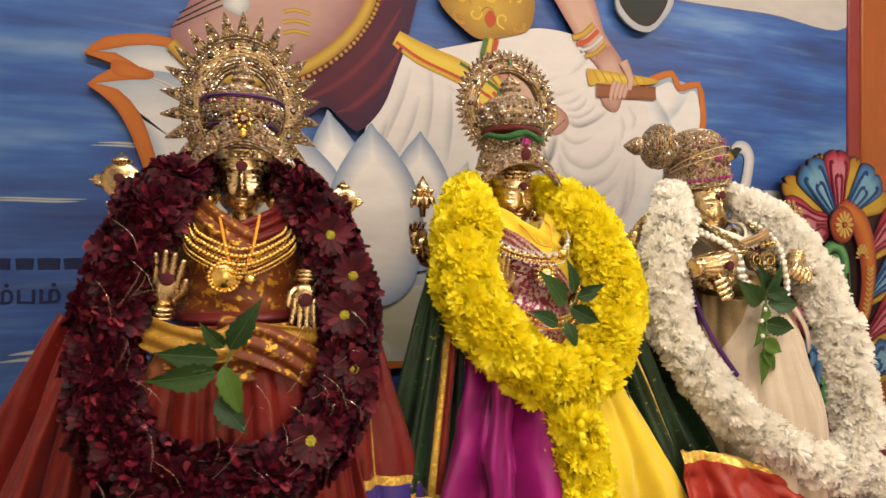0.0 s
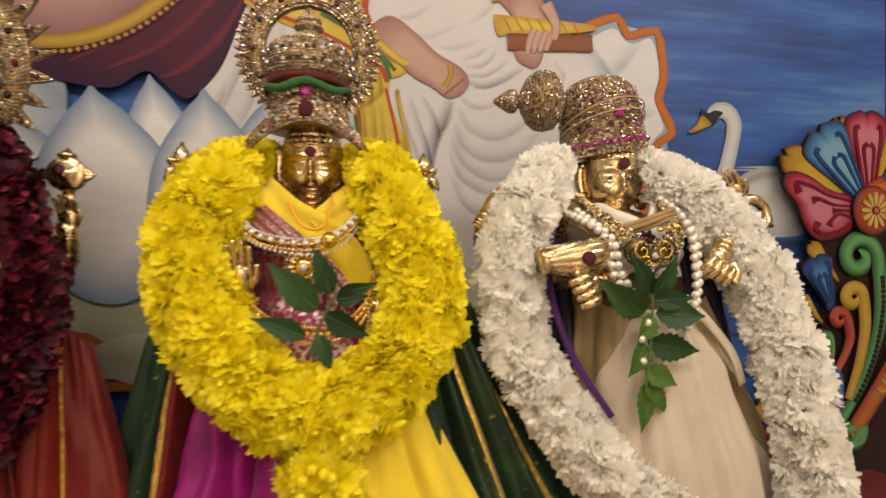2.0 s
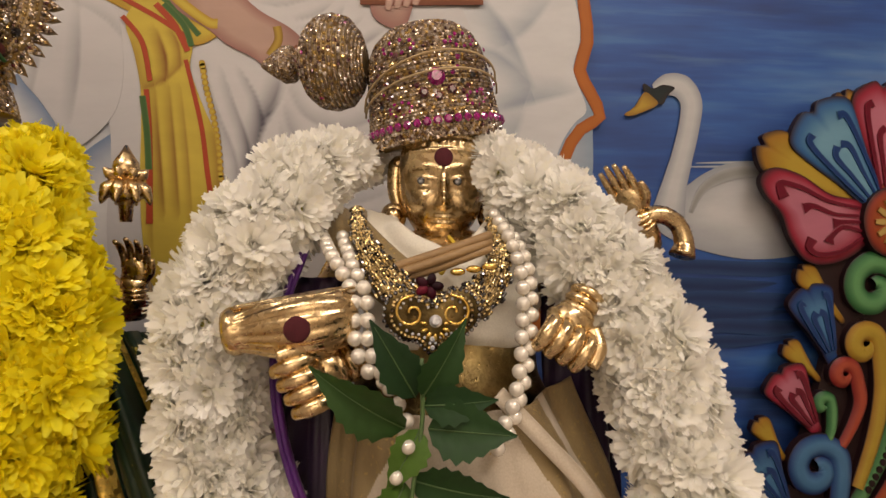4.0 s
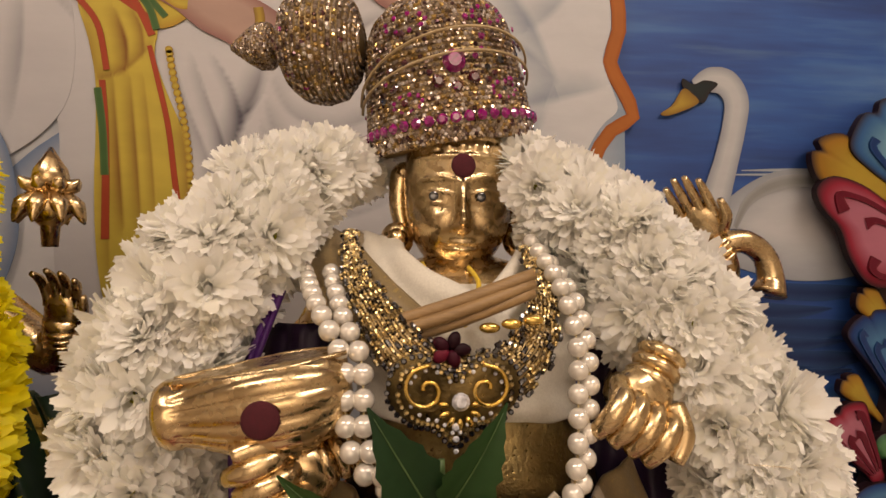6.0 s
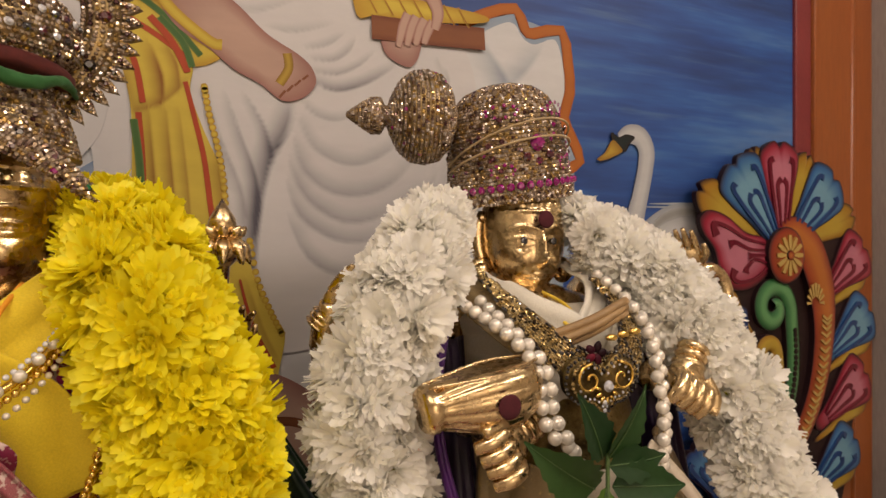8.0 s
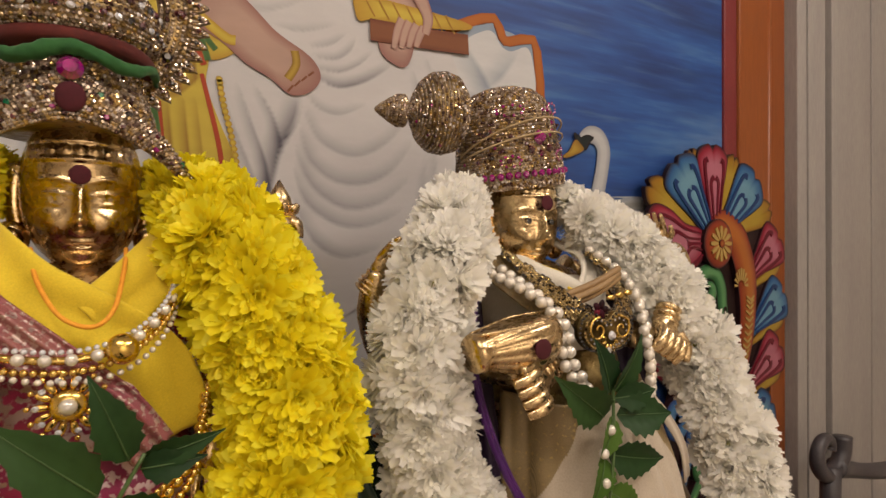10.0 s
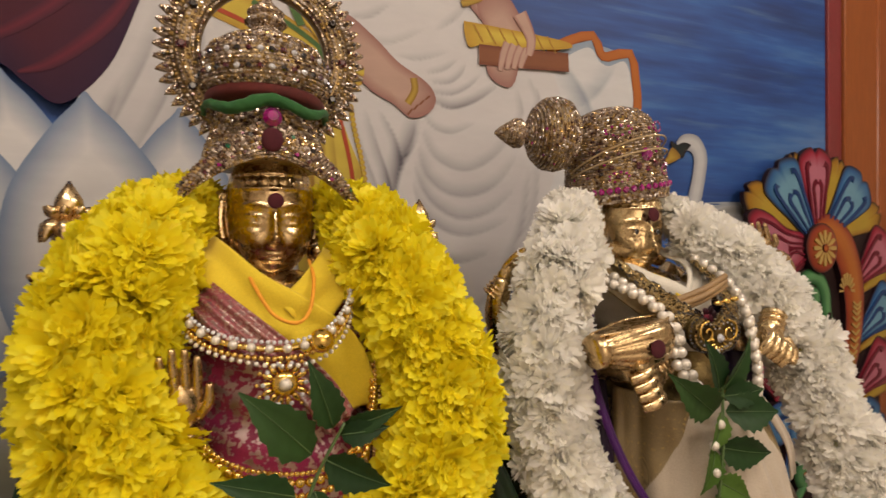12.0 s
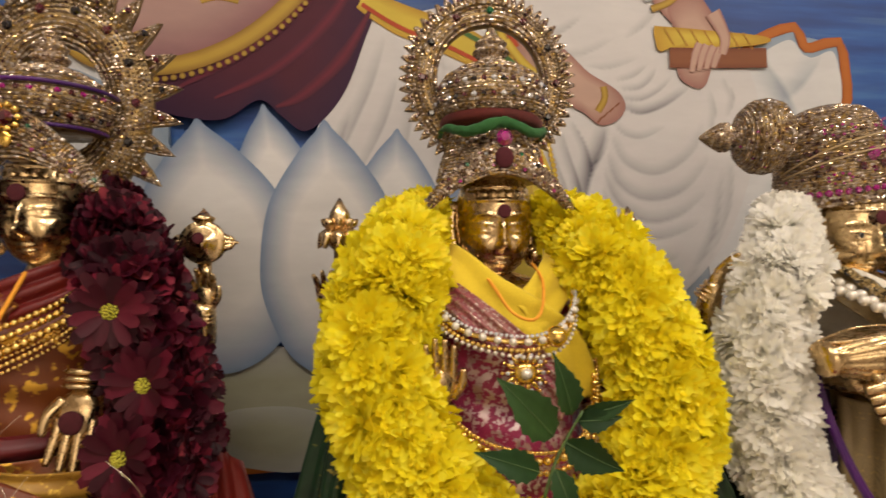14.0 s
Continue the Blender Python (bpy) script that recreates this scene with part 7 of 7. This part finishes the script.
    scarf("brocade_fold", [(-0.074, -0.012, 1.535), (-0.050, -0.056, 1.515), (-0.012, -0.072, 1.483), (0.022, -0.074, 1.452), (0.045, -0.072, 1.420)], 0.030, SILVERBRO, "silver and pink brocade fold crossing the chest", 3, 0.0022, 0.12)
    drape("magenta_skirt", [(-0.105, -0.02, 1.37), (-0.08, -0.06, 1.36), (-0.03, -0.075, 1.35), (0.03, -0.06, 1.34)], [(-0.185, -0.05, 1.0), (-0.13, -0.13, 1.0), (-0.05, -0.15, 1.0), (0.02, -0.12, 1.0)], MAGSILK, "magenta silk skirt in deep folds", 3.1, 0.030, seed=9, bulge=0.004, rows=60, cols=180, crumple=0.7)
    drape("yellow_drape", [(0.045, -0.07, 1.30), (0.09, -0.075, 1.30), (0.14, -0.05, 1.30)], [(0.03, -0.12, 1.0), (0.16, -0.13, 1.0), (0.295, -0.10, 1.0)], YSILK, "plain yellow cotton falling below the garland", 1.6, 0.018, seed=10, bulge=0.022)
    drape("green_side_cloth", [(-0.165, 0.02, 1.48), (-0.15, -0.02, 1.47), (-0.115, -0.03, 1.45)], [(-0.275, 0.02, 1.0), (-0.22, -0.04, 1.0), (-0.155, -0.06, 1.0)], GSILK, "dark green silk with gold thread hanging beside the statue", 3, 0.020, [(ZARI, 0.30, 0.34, 1), (ZARI, 0.62, 0.70, 1), (REDSILK, 0.70, 0.86, 1), (ZARI, 0.76, 0.80)], seed=11)
    drape("green_side_cloth", [(0.115, -0.03, 1.45), (0.155, -0.02, 1.46), (0.19, 0.02, 1.45)], [(0.20, -0.09, 1.0), (0.34, -0.08, 1.0), (0.47, -0.04, 1.0)], GSILK, "dark green silk with gold thread spread beside the statue", 4, 0.022, [(ZARI, 0.34, 0.39, 1), (ZARI, 0.66, 0.69, 1)], seed=12)
    drape("red_border_cloth", [(0.25, -0.10, 1.15), (0.33, -0.115, 1.14), (0.44, -0.115, 1.10)], [(0.235, -0.15, 1.0), (0.36, -0.185, 1.0), (0.54, -0.175, 1.0)], BRIGHTRED, "bright red silk end with a gold edge on the altar", 2.5, 0.016, [(ZARI, 0.0, 0.10)], seed=13, crumple=1.0)
    drape("red_border_cloth", [(-0.22, -0.06, 1.12), (-0.19, -0.08, 1.12), (-0.15, -0.09, 1.10)], [(-0.24, -0.08, 1.0), (-0.18, -0.13, 1.0), (-0.12, -0.14, 1.0)], REDSILK, "red silk end bunched on the altar", 2, 0.008, [(ZARI, 0.0, 0.14)], seed=14)
    # the statue in ivory
    wrap("cotton_wrap", c, [(1.526, 0.070, 0.045, 0.050), (1.514, 0.090, 0.064, 0.040), (1.49, 0.088, 0.078, 0.030), (1.462, 0.080, 0.086, 0.024), (1.444, 0.074, 0.082, 0.02)], CREAM, "white cotton cloth wound round the torso", 0.003, 15)
    wrap("gold_waist_cloth", c, [(1.452, 0.072, 0.078, 0.018), (1.425, 0.080, 0.088, 0.016), (1.395, 0.088, 0.092, 0.014)], FILIGREE, "gold filigree belt round the waist", 0.0012, 16)
    scarf("white_shawl", [(0.386, 0.06, 1.558), (0.388, 0.005, 1.538), (0.408, -0.028, 1.518), (0.436, -0.046, 1.503), (0.465, -0.052, 1.482)], 0.048, CREAM, "folded white cotton shawl across the chest", 2, 0.0018)
    scarf("gold_shawl_edge", [(0.360, 0.05, 1.560), (0.362, -0.01, 1.542), (0.383, -0.043, 1.518), (0.410, -0.060, 1.494)], 0.040, PALEGOLD, "pale gold zari edge of the shawl", 2, 0.002)
    scarf("white_shawl", [(0.520, 0.06, 1.560), (0.510, 0.005, 1.540), (0.488, -0.028, 1.518), (0.462, -0.046, 1.496)], 0.048, CREAM, "folded white cotton shawl over one shoulder", 3, 0.003)
    gold_panel = lambda u, v: PALEGOLD if (u < 0.38 - 0.9 * v) or (0.66 + 0.5 * v < u < 0.78 + 0.5 * v) or (0.82 + 0.42 * v < u) else None
    drape("ivory_skirt", [(0.36, -0.03, 1.415), (0.405, -0.088, 1.405), (0.485, -0.092, 1.405), (0.555, -0.03, 1.415)], [(0.385, -0.03, 1.0), (0.45, -0.115, 1.0), (0.56, -0.135, 1.0), (0.67, -0.05, 1.0)], IVORY, "ivory cotton skirt with pale gold panels falling in pleats", 5.5, 0.0065, gold_panel, seed=17, bulge=0.022, rows=150, cols=340, crumple=0.9)
    scarf("ivory_fold", [(0.478, -0.104, 1.420), (0.512, -0.108, 1.385), (0.548, -0.100, 1.345), (0.575, -0.085, 1.300)], 0.012, IVORY, "narrow ivory fold across the gold panel", 1, 0.0008, 0.06)
    scarf("purple_ribbon", [(0.330, -0.03, 1.525), (0.312, -0.05, 1.46), (0.316, -0.068, 1.40), (0.338, -0.085, 1.335), (0.378, -0.10, 1.27)], 0.007, PURPLE, "purple shot-silk ribbon along the garland", 2, 0.002)
    # sheets added where shade falls behind the arms, with a trace of purple
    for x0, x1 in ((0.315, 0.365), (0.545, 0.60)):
        drape("arm_shade_cloth", [(x0, 0.015, 1.50), ((x0 + x1) / 2, -0.005, 1.50), (x1, 0.015, 1.50)], [(x0 - 0.01, -0.03, 1.30), ((x0 + x1) / 2, -0.05, 1.30), (x1, -0.03, 1.30)], SHADESILK, "dark purple silk, darkened as the shade behind the arms", 2, 0.005, seed=20)


# ---- jewellery ----
def beads(t, name, pts, r, mat, gap=2.05, label=""):
    path = smooth_path(pts, 14)
    d, nxt = 0.0, 0.0
    bm0 = bmesh.new()
    bmesh.ops.create_uvsphere(bm0, u_segments=14, v_segments=9, radius=r)
    me = mesh_from(bm0, mat)
    for p, q in zip(path, path[1:]):
        seg = (q - p).length
        while nxt <= d + seg:
            ob = new(name, me)
            ob.parent = t
            ob.matrix_parent_inverse = Matrix.Translation(-base_of(t))
            ob.location = p.lerp(q, (nxt - d) / max(seg, 1e-6))
            nxt += r * gap
        d += seg


def jewellery():
    # gold necklaces of the first statue
    x = -0.468
    for k, (hw, top, low, r) in enumerate(((0.066, 1.540, 1.500, 0.0030), (0.073, 1.538, 1.490, 0.0032), (0.080, 1.534, 1.478, 0.0034))):
        t = thing("necklace", (x, -0.06, low), "bright gold bead necklace lying on orange brocade", "necklace", "gold necklaces")
        pts = [(x - hw, -0.010 - 0.004 * k, top), (x - hw * 0.8, -0.045 - 0.004 * k, (top + low) / 2), (x, -0.066 - 0.004 * k, low), (x + hw * 0.8, -0.045 - 0.004 * k, (top + low) / 2), (x + hw, -0.010 - 0.004 * k, top)]
        beads(t, "bead", pts, r, BRASS, 1.85)
        beads(t, "small_bead", [(a, b - 0.003, c - 0.011) for a, b, c in pts], r * 0.6, BRASS, 2.1)
        beads(t, "small_bead", [(a, b - 0.003, c - 0.017) for a, b, c in pts], r * 0.5, BRASS, 2.6)
    t = thing("pendant", (x - 0.02, -0.07, 1.455), "round gold pendant with beaded edge", "pendant")
    bm = bmesh.new()
    lathe(bm, [(0.018, 0), (0.018, 0.003), (0.014, 0.004), (0.010, 0.0065), (0.004, 0.008), (0.0005, 0.009)], Matrix.Translation((x - 0.022, -0.068, 1.462)) @ pose(0, 0, 0, 90), 28)
    part("disc", bm, BRASS, t)
    beads(t, "rim_bead", [(x - 0.022 + 0.020 * math.cos(a), -0.071, 1.462 + 0.020 * math.sin(a)) for a in (2 * math.pi * k / 12 for k in range(13))], 0.0028, BRASS, 2.0)
    bm = bmesh.new()
    ball(bm, (x + 0.012, -0.074, 1.458), 0.0085)
    part("ball", bm, BRASS, t)
    bm = bmesh.new()
    tube(bm, [(x - 0.03, -0.03, 1.55), (x - 0.02, -0.062, 1.50), (x - 0.012, -0.07, 1.47)], 0.002, 8, 5)
    tube(bm, [(x + 0.025, -0.03, 1.55), (x + 0.015, -0.062, 1.50), (x + 0.005, -0.07, 1.47)], 0.002, 8, 5)
    part("cord", bm, ORTHREAD, t)
    # pearl and gold set of the middle statue
    t = thing("necklace", (0.0, -0.06, 1.49), "gold and pearl necklace with a round flower pendant", "necklace", "pearl necklaces")
    main = [(-0.082, 0.0, 1.545), (-0.076, -0.046, 1.513), (-0.050, -0.072, 1.494), (0.0, -0.082, 1.487), (0.035, -0.072, 1.497), (0.058, -0.045, 1.520), (0.066, 0.0, 1.55)]
    bm = bmesh.new()
    tube(bm, main, 0.0026, 10, 8)
    part("chain", bm, BRASS, t)
    beads(t, "pearl", [(a, b - 0.006, c + 0.001) for a, b, c in main], 0.0038, PEARL, 3.6)
    beads(t, "link_stone", [(a, b - 0.005, c + 0.006) for a, b, c in main], 0.0018, CLEAR, 2.6)
    beads(t, "drop_pearl", [(a, b - 0.006, c - 0.013 - 0.003 * math.sin(40 * a)) for a, b, c in main], 0.0021, PEARL, 3.0)
    beads(t, "gold_bead", [(a, b - 0.003, c - 0.007) for a, b, c in main], 0.0024, BRASS, 2.1)
    bm = bmesh.new()
    ball(bm, (0.027, -0.084, 1.492), 0.010, 18, 12)
    part("gold_ball", bm, BRASS, t)
    bm = bmesh.new()
    cx, cz, cy = -0.002, 1.460, -0.084
    lathe(bm, [(0.010, 0), (0.010, 0.003), (0.005, 0.005)], Matrix.Translation((cx, cy, cz)) @ pose(0, 0, 0, 90), 20)
    for k in range(14):
        a = 2 * math.pi * k / 14
        ball(bm, (cx + 0.014 * math.cos(a), cy, cz + 0.014 * math.sin(a)), (0.0052, 0.002, 0.0024), 10, 6, pose(0, 0, 0, 0, -math.degrees(a)))
        ball(bm, (cx + 0.021 * math.cos(a), cy, cz + 0.021 * math.sin(a)), 0.0018, 8, 5)
    part("pendant", bm, BRASS, t, "gold flower pendant")
    bm = bmesh.new()
    ball(bm, (cx, cy - 0.005, cz), 0.0052)
    part("pendant_pearl", bm, PEARL, t)
    for k in range(10):
        a = 2 * math.pi * k / 10
        stone_at("pendant_stone", (cx + 0.0165 * math.cos(a), cy - 0.002, cz + 0.0165 * math.sin(a)), (0, -1, 0), 0.002, CLEAR, t)
    t = thing("bead_chain", (0.0, -0.07, 1.38), "double gold bead chain curving under the chest", "necklace", "gold necklaces")
    low = [(-0.088, -0.03, 1.46), (-0.072, -0.06, 1.42), (-0.045, -0.078, 1.395), (-0.01, -0.085, 1.383), (0.03, -0.085, 1.382), (0.062, -0.072, 1.40), (0.078, -0.050, 1.43), (0.086, -0.02, 1.48)]
    beads(t, "bead", low, 0.0042, BRASS, 1.9)
    beads(t, "small_bead", [(a * 1.02, b - 0.002, c - 0.010) for a, b, c in low], 0.0030, BRASS, 1.9)
    beads(t, "small_bead", [(a * 1.02, b - 0.002, c + 0.008) for a, b, c in low], 0.0022, BRASS, 1.9)
    t = thing("neck_cord", (0.0, -0.05, 1.51), "thin orange cord round the statue's neck", "cord", "neck cords")
    bm = bmesh.new()
    tube(bm, [(-0.03, 0.0, 1.556), (-0.022, -0.045, 1.535), (-0.008, -0.06, 1.512), (0.010, -0.066, 1.505), (0.022, -0.058, 1.515), (0.028, -0.04, 1.54), (0.03, 0.0, 1.556)], 0.0016, 8, 6)
    part("cord", bm, ORTHREAD, t)
    # pearls, collar and instrument of the third statue
    for pts in ([(0.345, -0.02, 1.535), (0.356, -0.065, 1.520), (0.366, -0.088, 1.506), (0.374, -0.098, 1.490), (0.375, -0.104, 1.470), (0.377, -0.106, 1.452), (0.386, -0.108, 1.438), (0.40, -0.110, 1.430)],
                [(0.362, -0.03, 1.535), (0.372, -0.075, 1.512), (0.382, -0.094, 1.494), (0.384, -0.104, 1.474), (0.385, -0.106, 1.456), (0.392, -0.110, 1.442), (0.404, -0.112, 1.420), (0.414, -0.114, 1.400)],
                [(0.492, -0.02, 1.555), (0.498, -0.06, 1.530), (0.502, -0.08, 1.500), (0.499, -0.092, 1.468), (0.495, -0.102, 1.440), (0.488, -0.108, 1.412), (0.478, -0.112, 1.395)],
                [(0.500, -0.02, 1.548), (0.508, -0.06, 1.520), (0.509, -0.08, 1.490), (0.505, -0.092, 1.455), (0.497, -0.102, 1.425), (0.484, -0.110, 1.392), (0.470, -0.114, 1.380)]):
        t = thing("pearl_strand", pts[-1], "strand of large white pearls over the ivory cloth", "necklace", "pearl strands")
        beads(t, "pearl", pts, 0.0058, PEARL, 2.2)
        bm = bmesh.new()
        tube(bm, pts, 0.0006, 5, 6)
        part("string", bm, STRING, t)
    for px, pz in ((0.404, 1.372), (0.412, 1.392), (0.406, 1.345)):
        bm = bmesh.new()
        ball(bm, (px, -0.128, pz), 0.005)
        single("pearl", bm, PEARL, "loose white pearl lying against the leaves", "pearl", "loose pearls")
    t = thing("collar_necklace", (0.44, -0.08, 1.49), "antique gold collar set with black and clear stones", "necklace")
    rim = smooth_path([(0.372, 0.0, 1.562), (0.376, -0.042, 1.540), (0.390, -0.075, 1.514), (0.408, -0.094, 1.492), (0.432, -0.100, 1.480), (0.462, -0.094, 1.486), (0.482, -0.078, 1.505), (0.490, -0.05, 1.53), (0.488, -0.02, 1.552)], 8)
    bm = bmesh.new()
    stones = bmesh.new()
    darks = bmesh.new()
    n = len(rim)
    o = Vector((0, -1, 0.25)).normalized()
    band = []
    for i, p in enumerate(rim):
        f = i / (n - 1)
        w = 0.0035 + 0.011 * math.sin(math.pi * f) ** 1.3 + 0.0018 * math.sin(i * 1.6)
        d = (rim[min(i + 1, n - 1)] - rim[max(i - 1, 0)]).normalized()
        s = d.cross(o).normalized()
        band.append([bm.verts.new(p + s * w * k + o * 0.0025 * (1 - k * k)) for k in (-1, -0.5, 0, 0.5, 1)] + [bm.verts.new(p + s * w * k - o * 0.002) for k in (1, -1)])
        step = (rim[min(i + 1, n - 1)] - p)
        for g in (0.0, 0.34, 0.67):
            for k in range(-4, 5):
                q = p + step * g + s * w * k / 4 + o * (0.0026 * (1 - k * k / 16))
                tip = o + Vector((random.uniform(-0.3, 0.3), 0, random.uniform(-0.3, 0.3)))
                dark = (abs(k) == 4 and i % 2 == 0) or (0.3 < f < 0.75 and (i + k) % 7 == 0)
                gem(darks if dark else stones, q, tip, 0.0017 if dark else 0.0014, 6, 0.75)
    for a, b in zip(band, band[1:]):
        for k in range(7):
            bm.faces.new((a[k], a[(k + 1) % 7], b[(k + 1) % 7], b[k]))
    part("setting", bm, DARKGOLD, t)
    part("clear_stone_crust", stones, GILTSTONES, t, smooth=False)
    part("black_stone_crust", darks, BLACK, t, smooth=False)
    heart = [(0.398, 1.490), (0.412, 1.496), (0.430, 1.486), (0.446, 1.496), (0.461, 1.490), (0.463, 1.474), (0.452, 1.462), (0.441, 1.459), (0.430, 1.450), (0.419, 1.459), (0.407, 1.462), (0.396, 1.474)]
    bm = bmesh.new()
    outline_plate(bm, heart, -0.103, 0.004, 4, 0.004)
    part("pendant_plate", bm, FILIGREE, t)
    loop = smooth_path([(a, b, 0) for a, b in heart + heart[:1]], 4)
    for ring, (shrink, mat) in enumerate(((1.0, BLACK), (0.84, GILTSTONES), (0.70, CLEAR))):
        for k, p in enumerate(loop[:-1]):
            q = (0.430 + (p.x - 0.430) * shrink, -0.1065 - 0.0012 * ring, 1.475 + (p.y - 1.475) * shrink)
            if ring < 2 or k % 2:
                stone_at("black_stone" if ring < 2 else "clear_stone", q, (random.uniform(-0.2, 0.2), -1, 0.1), 0.0017 if ring < 2 else 0.0012, mat, t, 6)
    for sx in (-1, 1):
        bm = bmesh.new()
        tube(bm, [(0.430 + sx * 0.015 + sx * (0.0016 + 0.0011 * k) * math.cos(0.8 * k), -0.1105, 1.480 + (0.0016 + 0.0011 * k) * math.sin(0.8 * k)) for k in range(11)], 0.0012, 8, 3)
        part("scrollwork", bm, BRASS, t)
    for k in range(7):
        bm = bmesh.new()
        a = math.pi * (0.95 + 0.183 * k)
        ball(bm, (0.432 + 0.0085 * math.cos(a), -0.109, 1.471 + 0.0085 * math.sin(a)), (0.0032, 0.0014, 0.0016), 10, 6, pose(0, 0, 0, 0, -math.degrees(a)))
        part("leaf_drop", bm, BRASS, t)
    stone_at("centre_stone", (0.432, -0.111, 1.474), (0, -1, 0.1), 0.0046, CLEAR, t, 12)
    for k in range(3):
        stone_at("clear_stone", (0.430, -0.109, 1.461 - 0.006 * k), (0, -1, 0), 0.0022 - 0.0004 * k, CLEAR, t, 8)
    for x0 in (0.428, 0.460):
        bm = bmesh.new()
        tube(bm, [(x0 - 0.004, 0.035, 1.540), (x0 - 0.002, -0.012, 1.529), (x0 + (0.441 - x0) * 0.5, -0.044, 1.517), (0.441, -0.064, 1.506)], 0.0017, 8, 6)
        single("neck_cord", bm, THREAD, "twisted yellow cord round the statue's neck", "cord", "neck cords")
    # instrument: ribbed gourd and grooved wooden neck
    t = thing("veena", (0.33, -0.085, 1.44), "gilt veena with ribbed gourd and grooved wooden neck", "instrument")
    m = Matrix.Translation((0.288, -0.092, 1.466)) @ Vector((1, 0.02, 0.17)).to_track_quat("Z", "Y").to_matrix().to_4x4()
    bm = bmesh.new()
    prof = [(0.015, -0.004), (0.0175, 0.0), (0.0178, 0.005), (0.0165, 0.007), (0.0195, 0.016), (0.0245, 0.028), (0.0285, 0.042), (0.030, 0.055), (0.029, 0.068), (0.024, 0.080), (0.014, 0.090)]
    lathe(bm, prof, m, 120)
    for v in bm.verts:
        q = m.inverted() @ v.co
        a = math.atan2(q.y, q.x)
        k = 1 + 0.075 * abs(math.cos(8 * a)) ** 0.6 - 0.05 if q.z > 0.006 else 1
        w = m @ Vector((q.x * k, q.y * k, q.z))
        w.z = min(w.z, (m @ Vector((0, 0, q.z))).z + 0.0175 - 0.0015 * abs(math.cos(300 * q.y)))
        v.co = w
    part("gourd", bm, GOLD, t, "ribbed gilt gourd cut flat on top")
    bm = bmesh.new()
    deck = [m @ Vector((0, 0, z)) for z in (0.0, 0.03, 0.06, 0.088)]
    for side in (-1, 1):
        tube(bm, [q + Vector((0, side * w, 0.0165)) for q, w in zip(deck, (0.006, 0.0165, 0.0225, 0.008))], 0.0014, 8, 4)
    part("deck_rim", bm, GOLD, t)
    bm = bmesh.new()
    for k in (-1, 0, 1):
        tube(bm, [(0.390, -0.074 - 0.003 * (k == 0), 1.501 + 0.0058 * k), (0.435, -0.083 - 0.003 * (k == 0), 1.516 + 0.0055 * k), (0.478, -0.076, 1.531 + 0.005 * k)], 0.0036, 10, 4)
    part("neck", bm, WOOD, t, "grooved wooden neck")
    bm = bmesh.new()
    tube(bm, [(0.628, -0.002, 1.545), (0.639, -0.006, 1.556), (0.654, -0.008, 1.557), (0.668, -0.008, 1.547), (0.673, -0.008, 1.531), (0.670, -0.010, 1.520)], [0.008, 0.009, 0.0085, 0.008, 0.009, 0.012], 14, 5)
    part("scroll_end", bm, GOLD, t, "curved gilt end of the neck")
    bm = bmesh.new()
    for k in range(3):
        ball(bm, (0.45 + 0.012 * k, -0.092, 1.508 + 0.002 * k), (0.006, 0.003, 0.003), 10, 6)
    part("peg", bm, BRASS, t)
    bm = bmesh.new()
    for k in range(5):
        a = 2 * math.pi * k / 5
        ball(bm, (0.428 + 0.006 * math.cos(a), -0.100, 1.498 + 0.005 * math.sin(a)), (0.005, 0.002, 0.0035), 8, 6, pose(0, 0, 0, 0, -math.degrees(a)))
    single("small_flower", bm, MAROONF, "tiny dark purple flower resting on the instrument", "flower")
    # loose tinsel threads in the garlands
    rnd = random.Random(9)
    for x0, x1, z0, z1, y, k in ((-0.64, -0.56, 1.26, 1.56, -0.118, 14), (-0.62, -0.34, 1.20, 1.30, -0.185, 16), (-0.42, -0.32, 1.26, 1.44, -0.150, 14), (0.24, 0.32, 1.25, 1.55, -0.085, 7), (0.56, 0.70, 1.15, 1.50, -0.105, 8)):
        for _ in range(k):
            a = Vector((rnd.uniform(x0, x1), y + rnd.uniform(-0.01, 0.01), rnd.uniform(z0, z1)))
            d = Vector((rnd.uniform(-0.035, 0.035), rnd.uniform(-0.01, 0.01), rnd.uniform(-0.06, 0.06)))
            bm = bmesh.new()
            tube(bm, [a, a + d * 0.5 + Vector((0.006, -0.004, 0.004)), a + d], 0.0002, 4, 5)
            single("tinsel_thread", bm, TINSEL, "fine shiny tinsel thread caught in the flowers", "thread", "tinsel threads")


room()
altar()
pillar_and_door()
mural()
carving()
statues()
crown_sunburst()
crown_ring()
crown_tall()
cloths()
jewellery()
sprigs()
garlands()
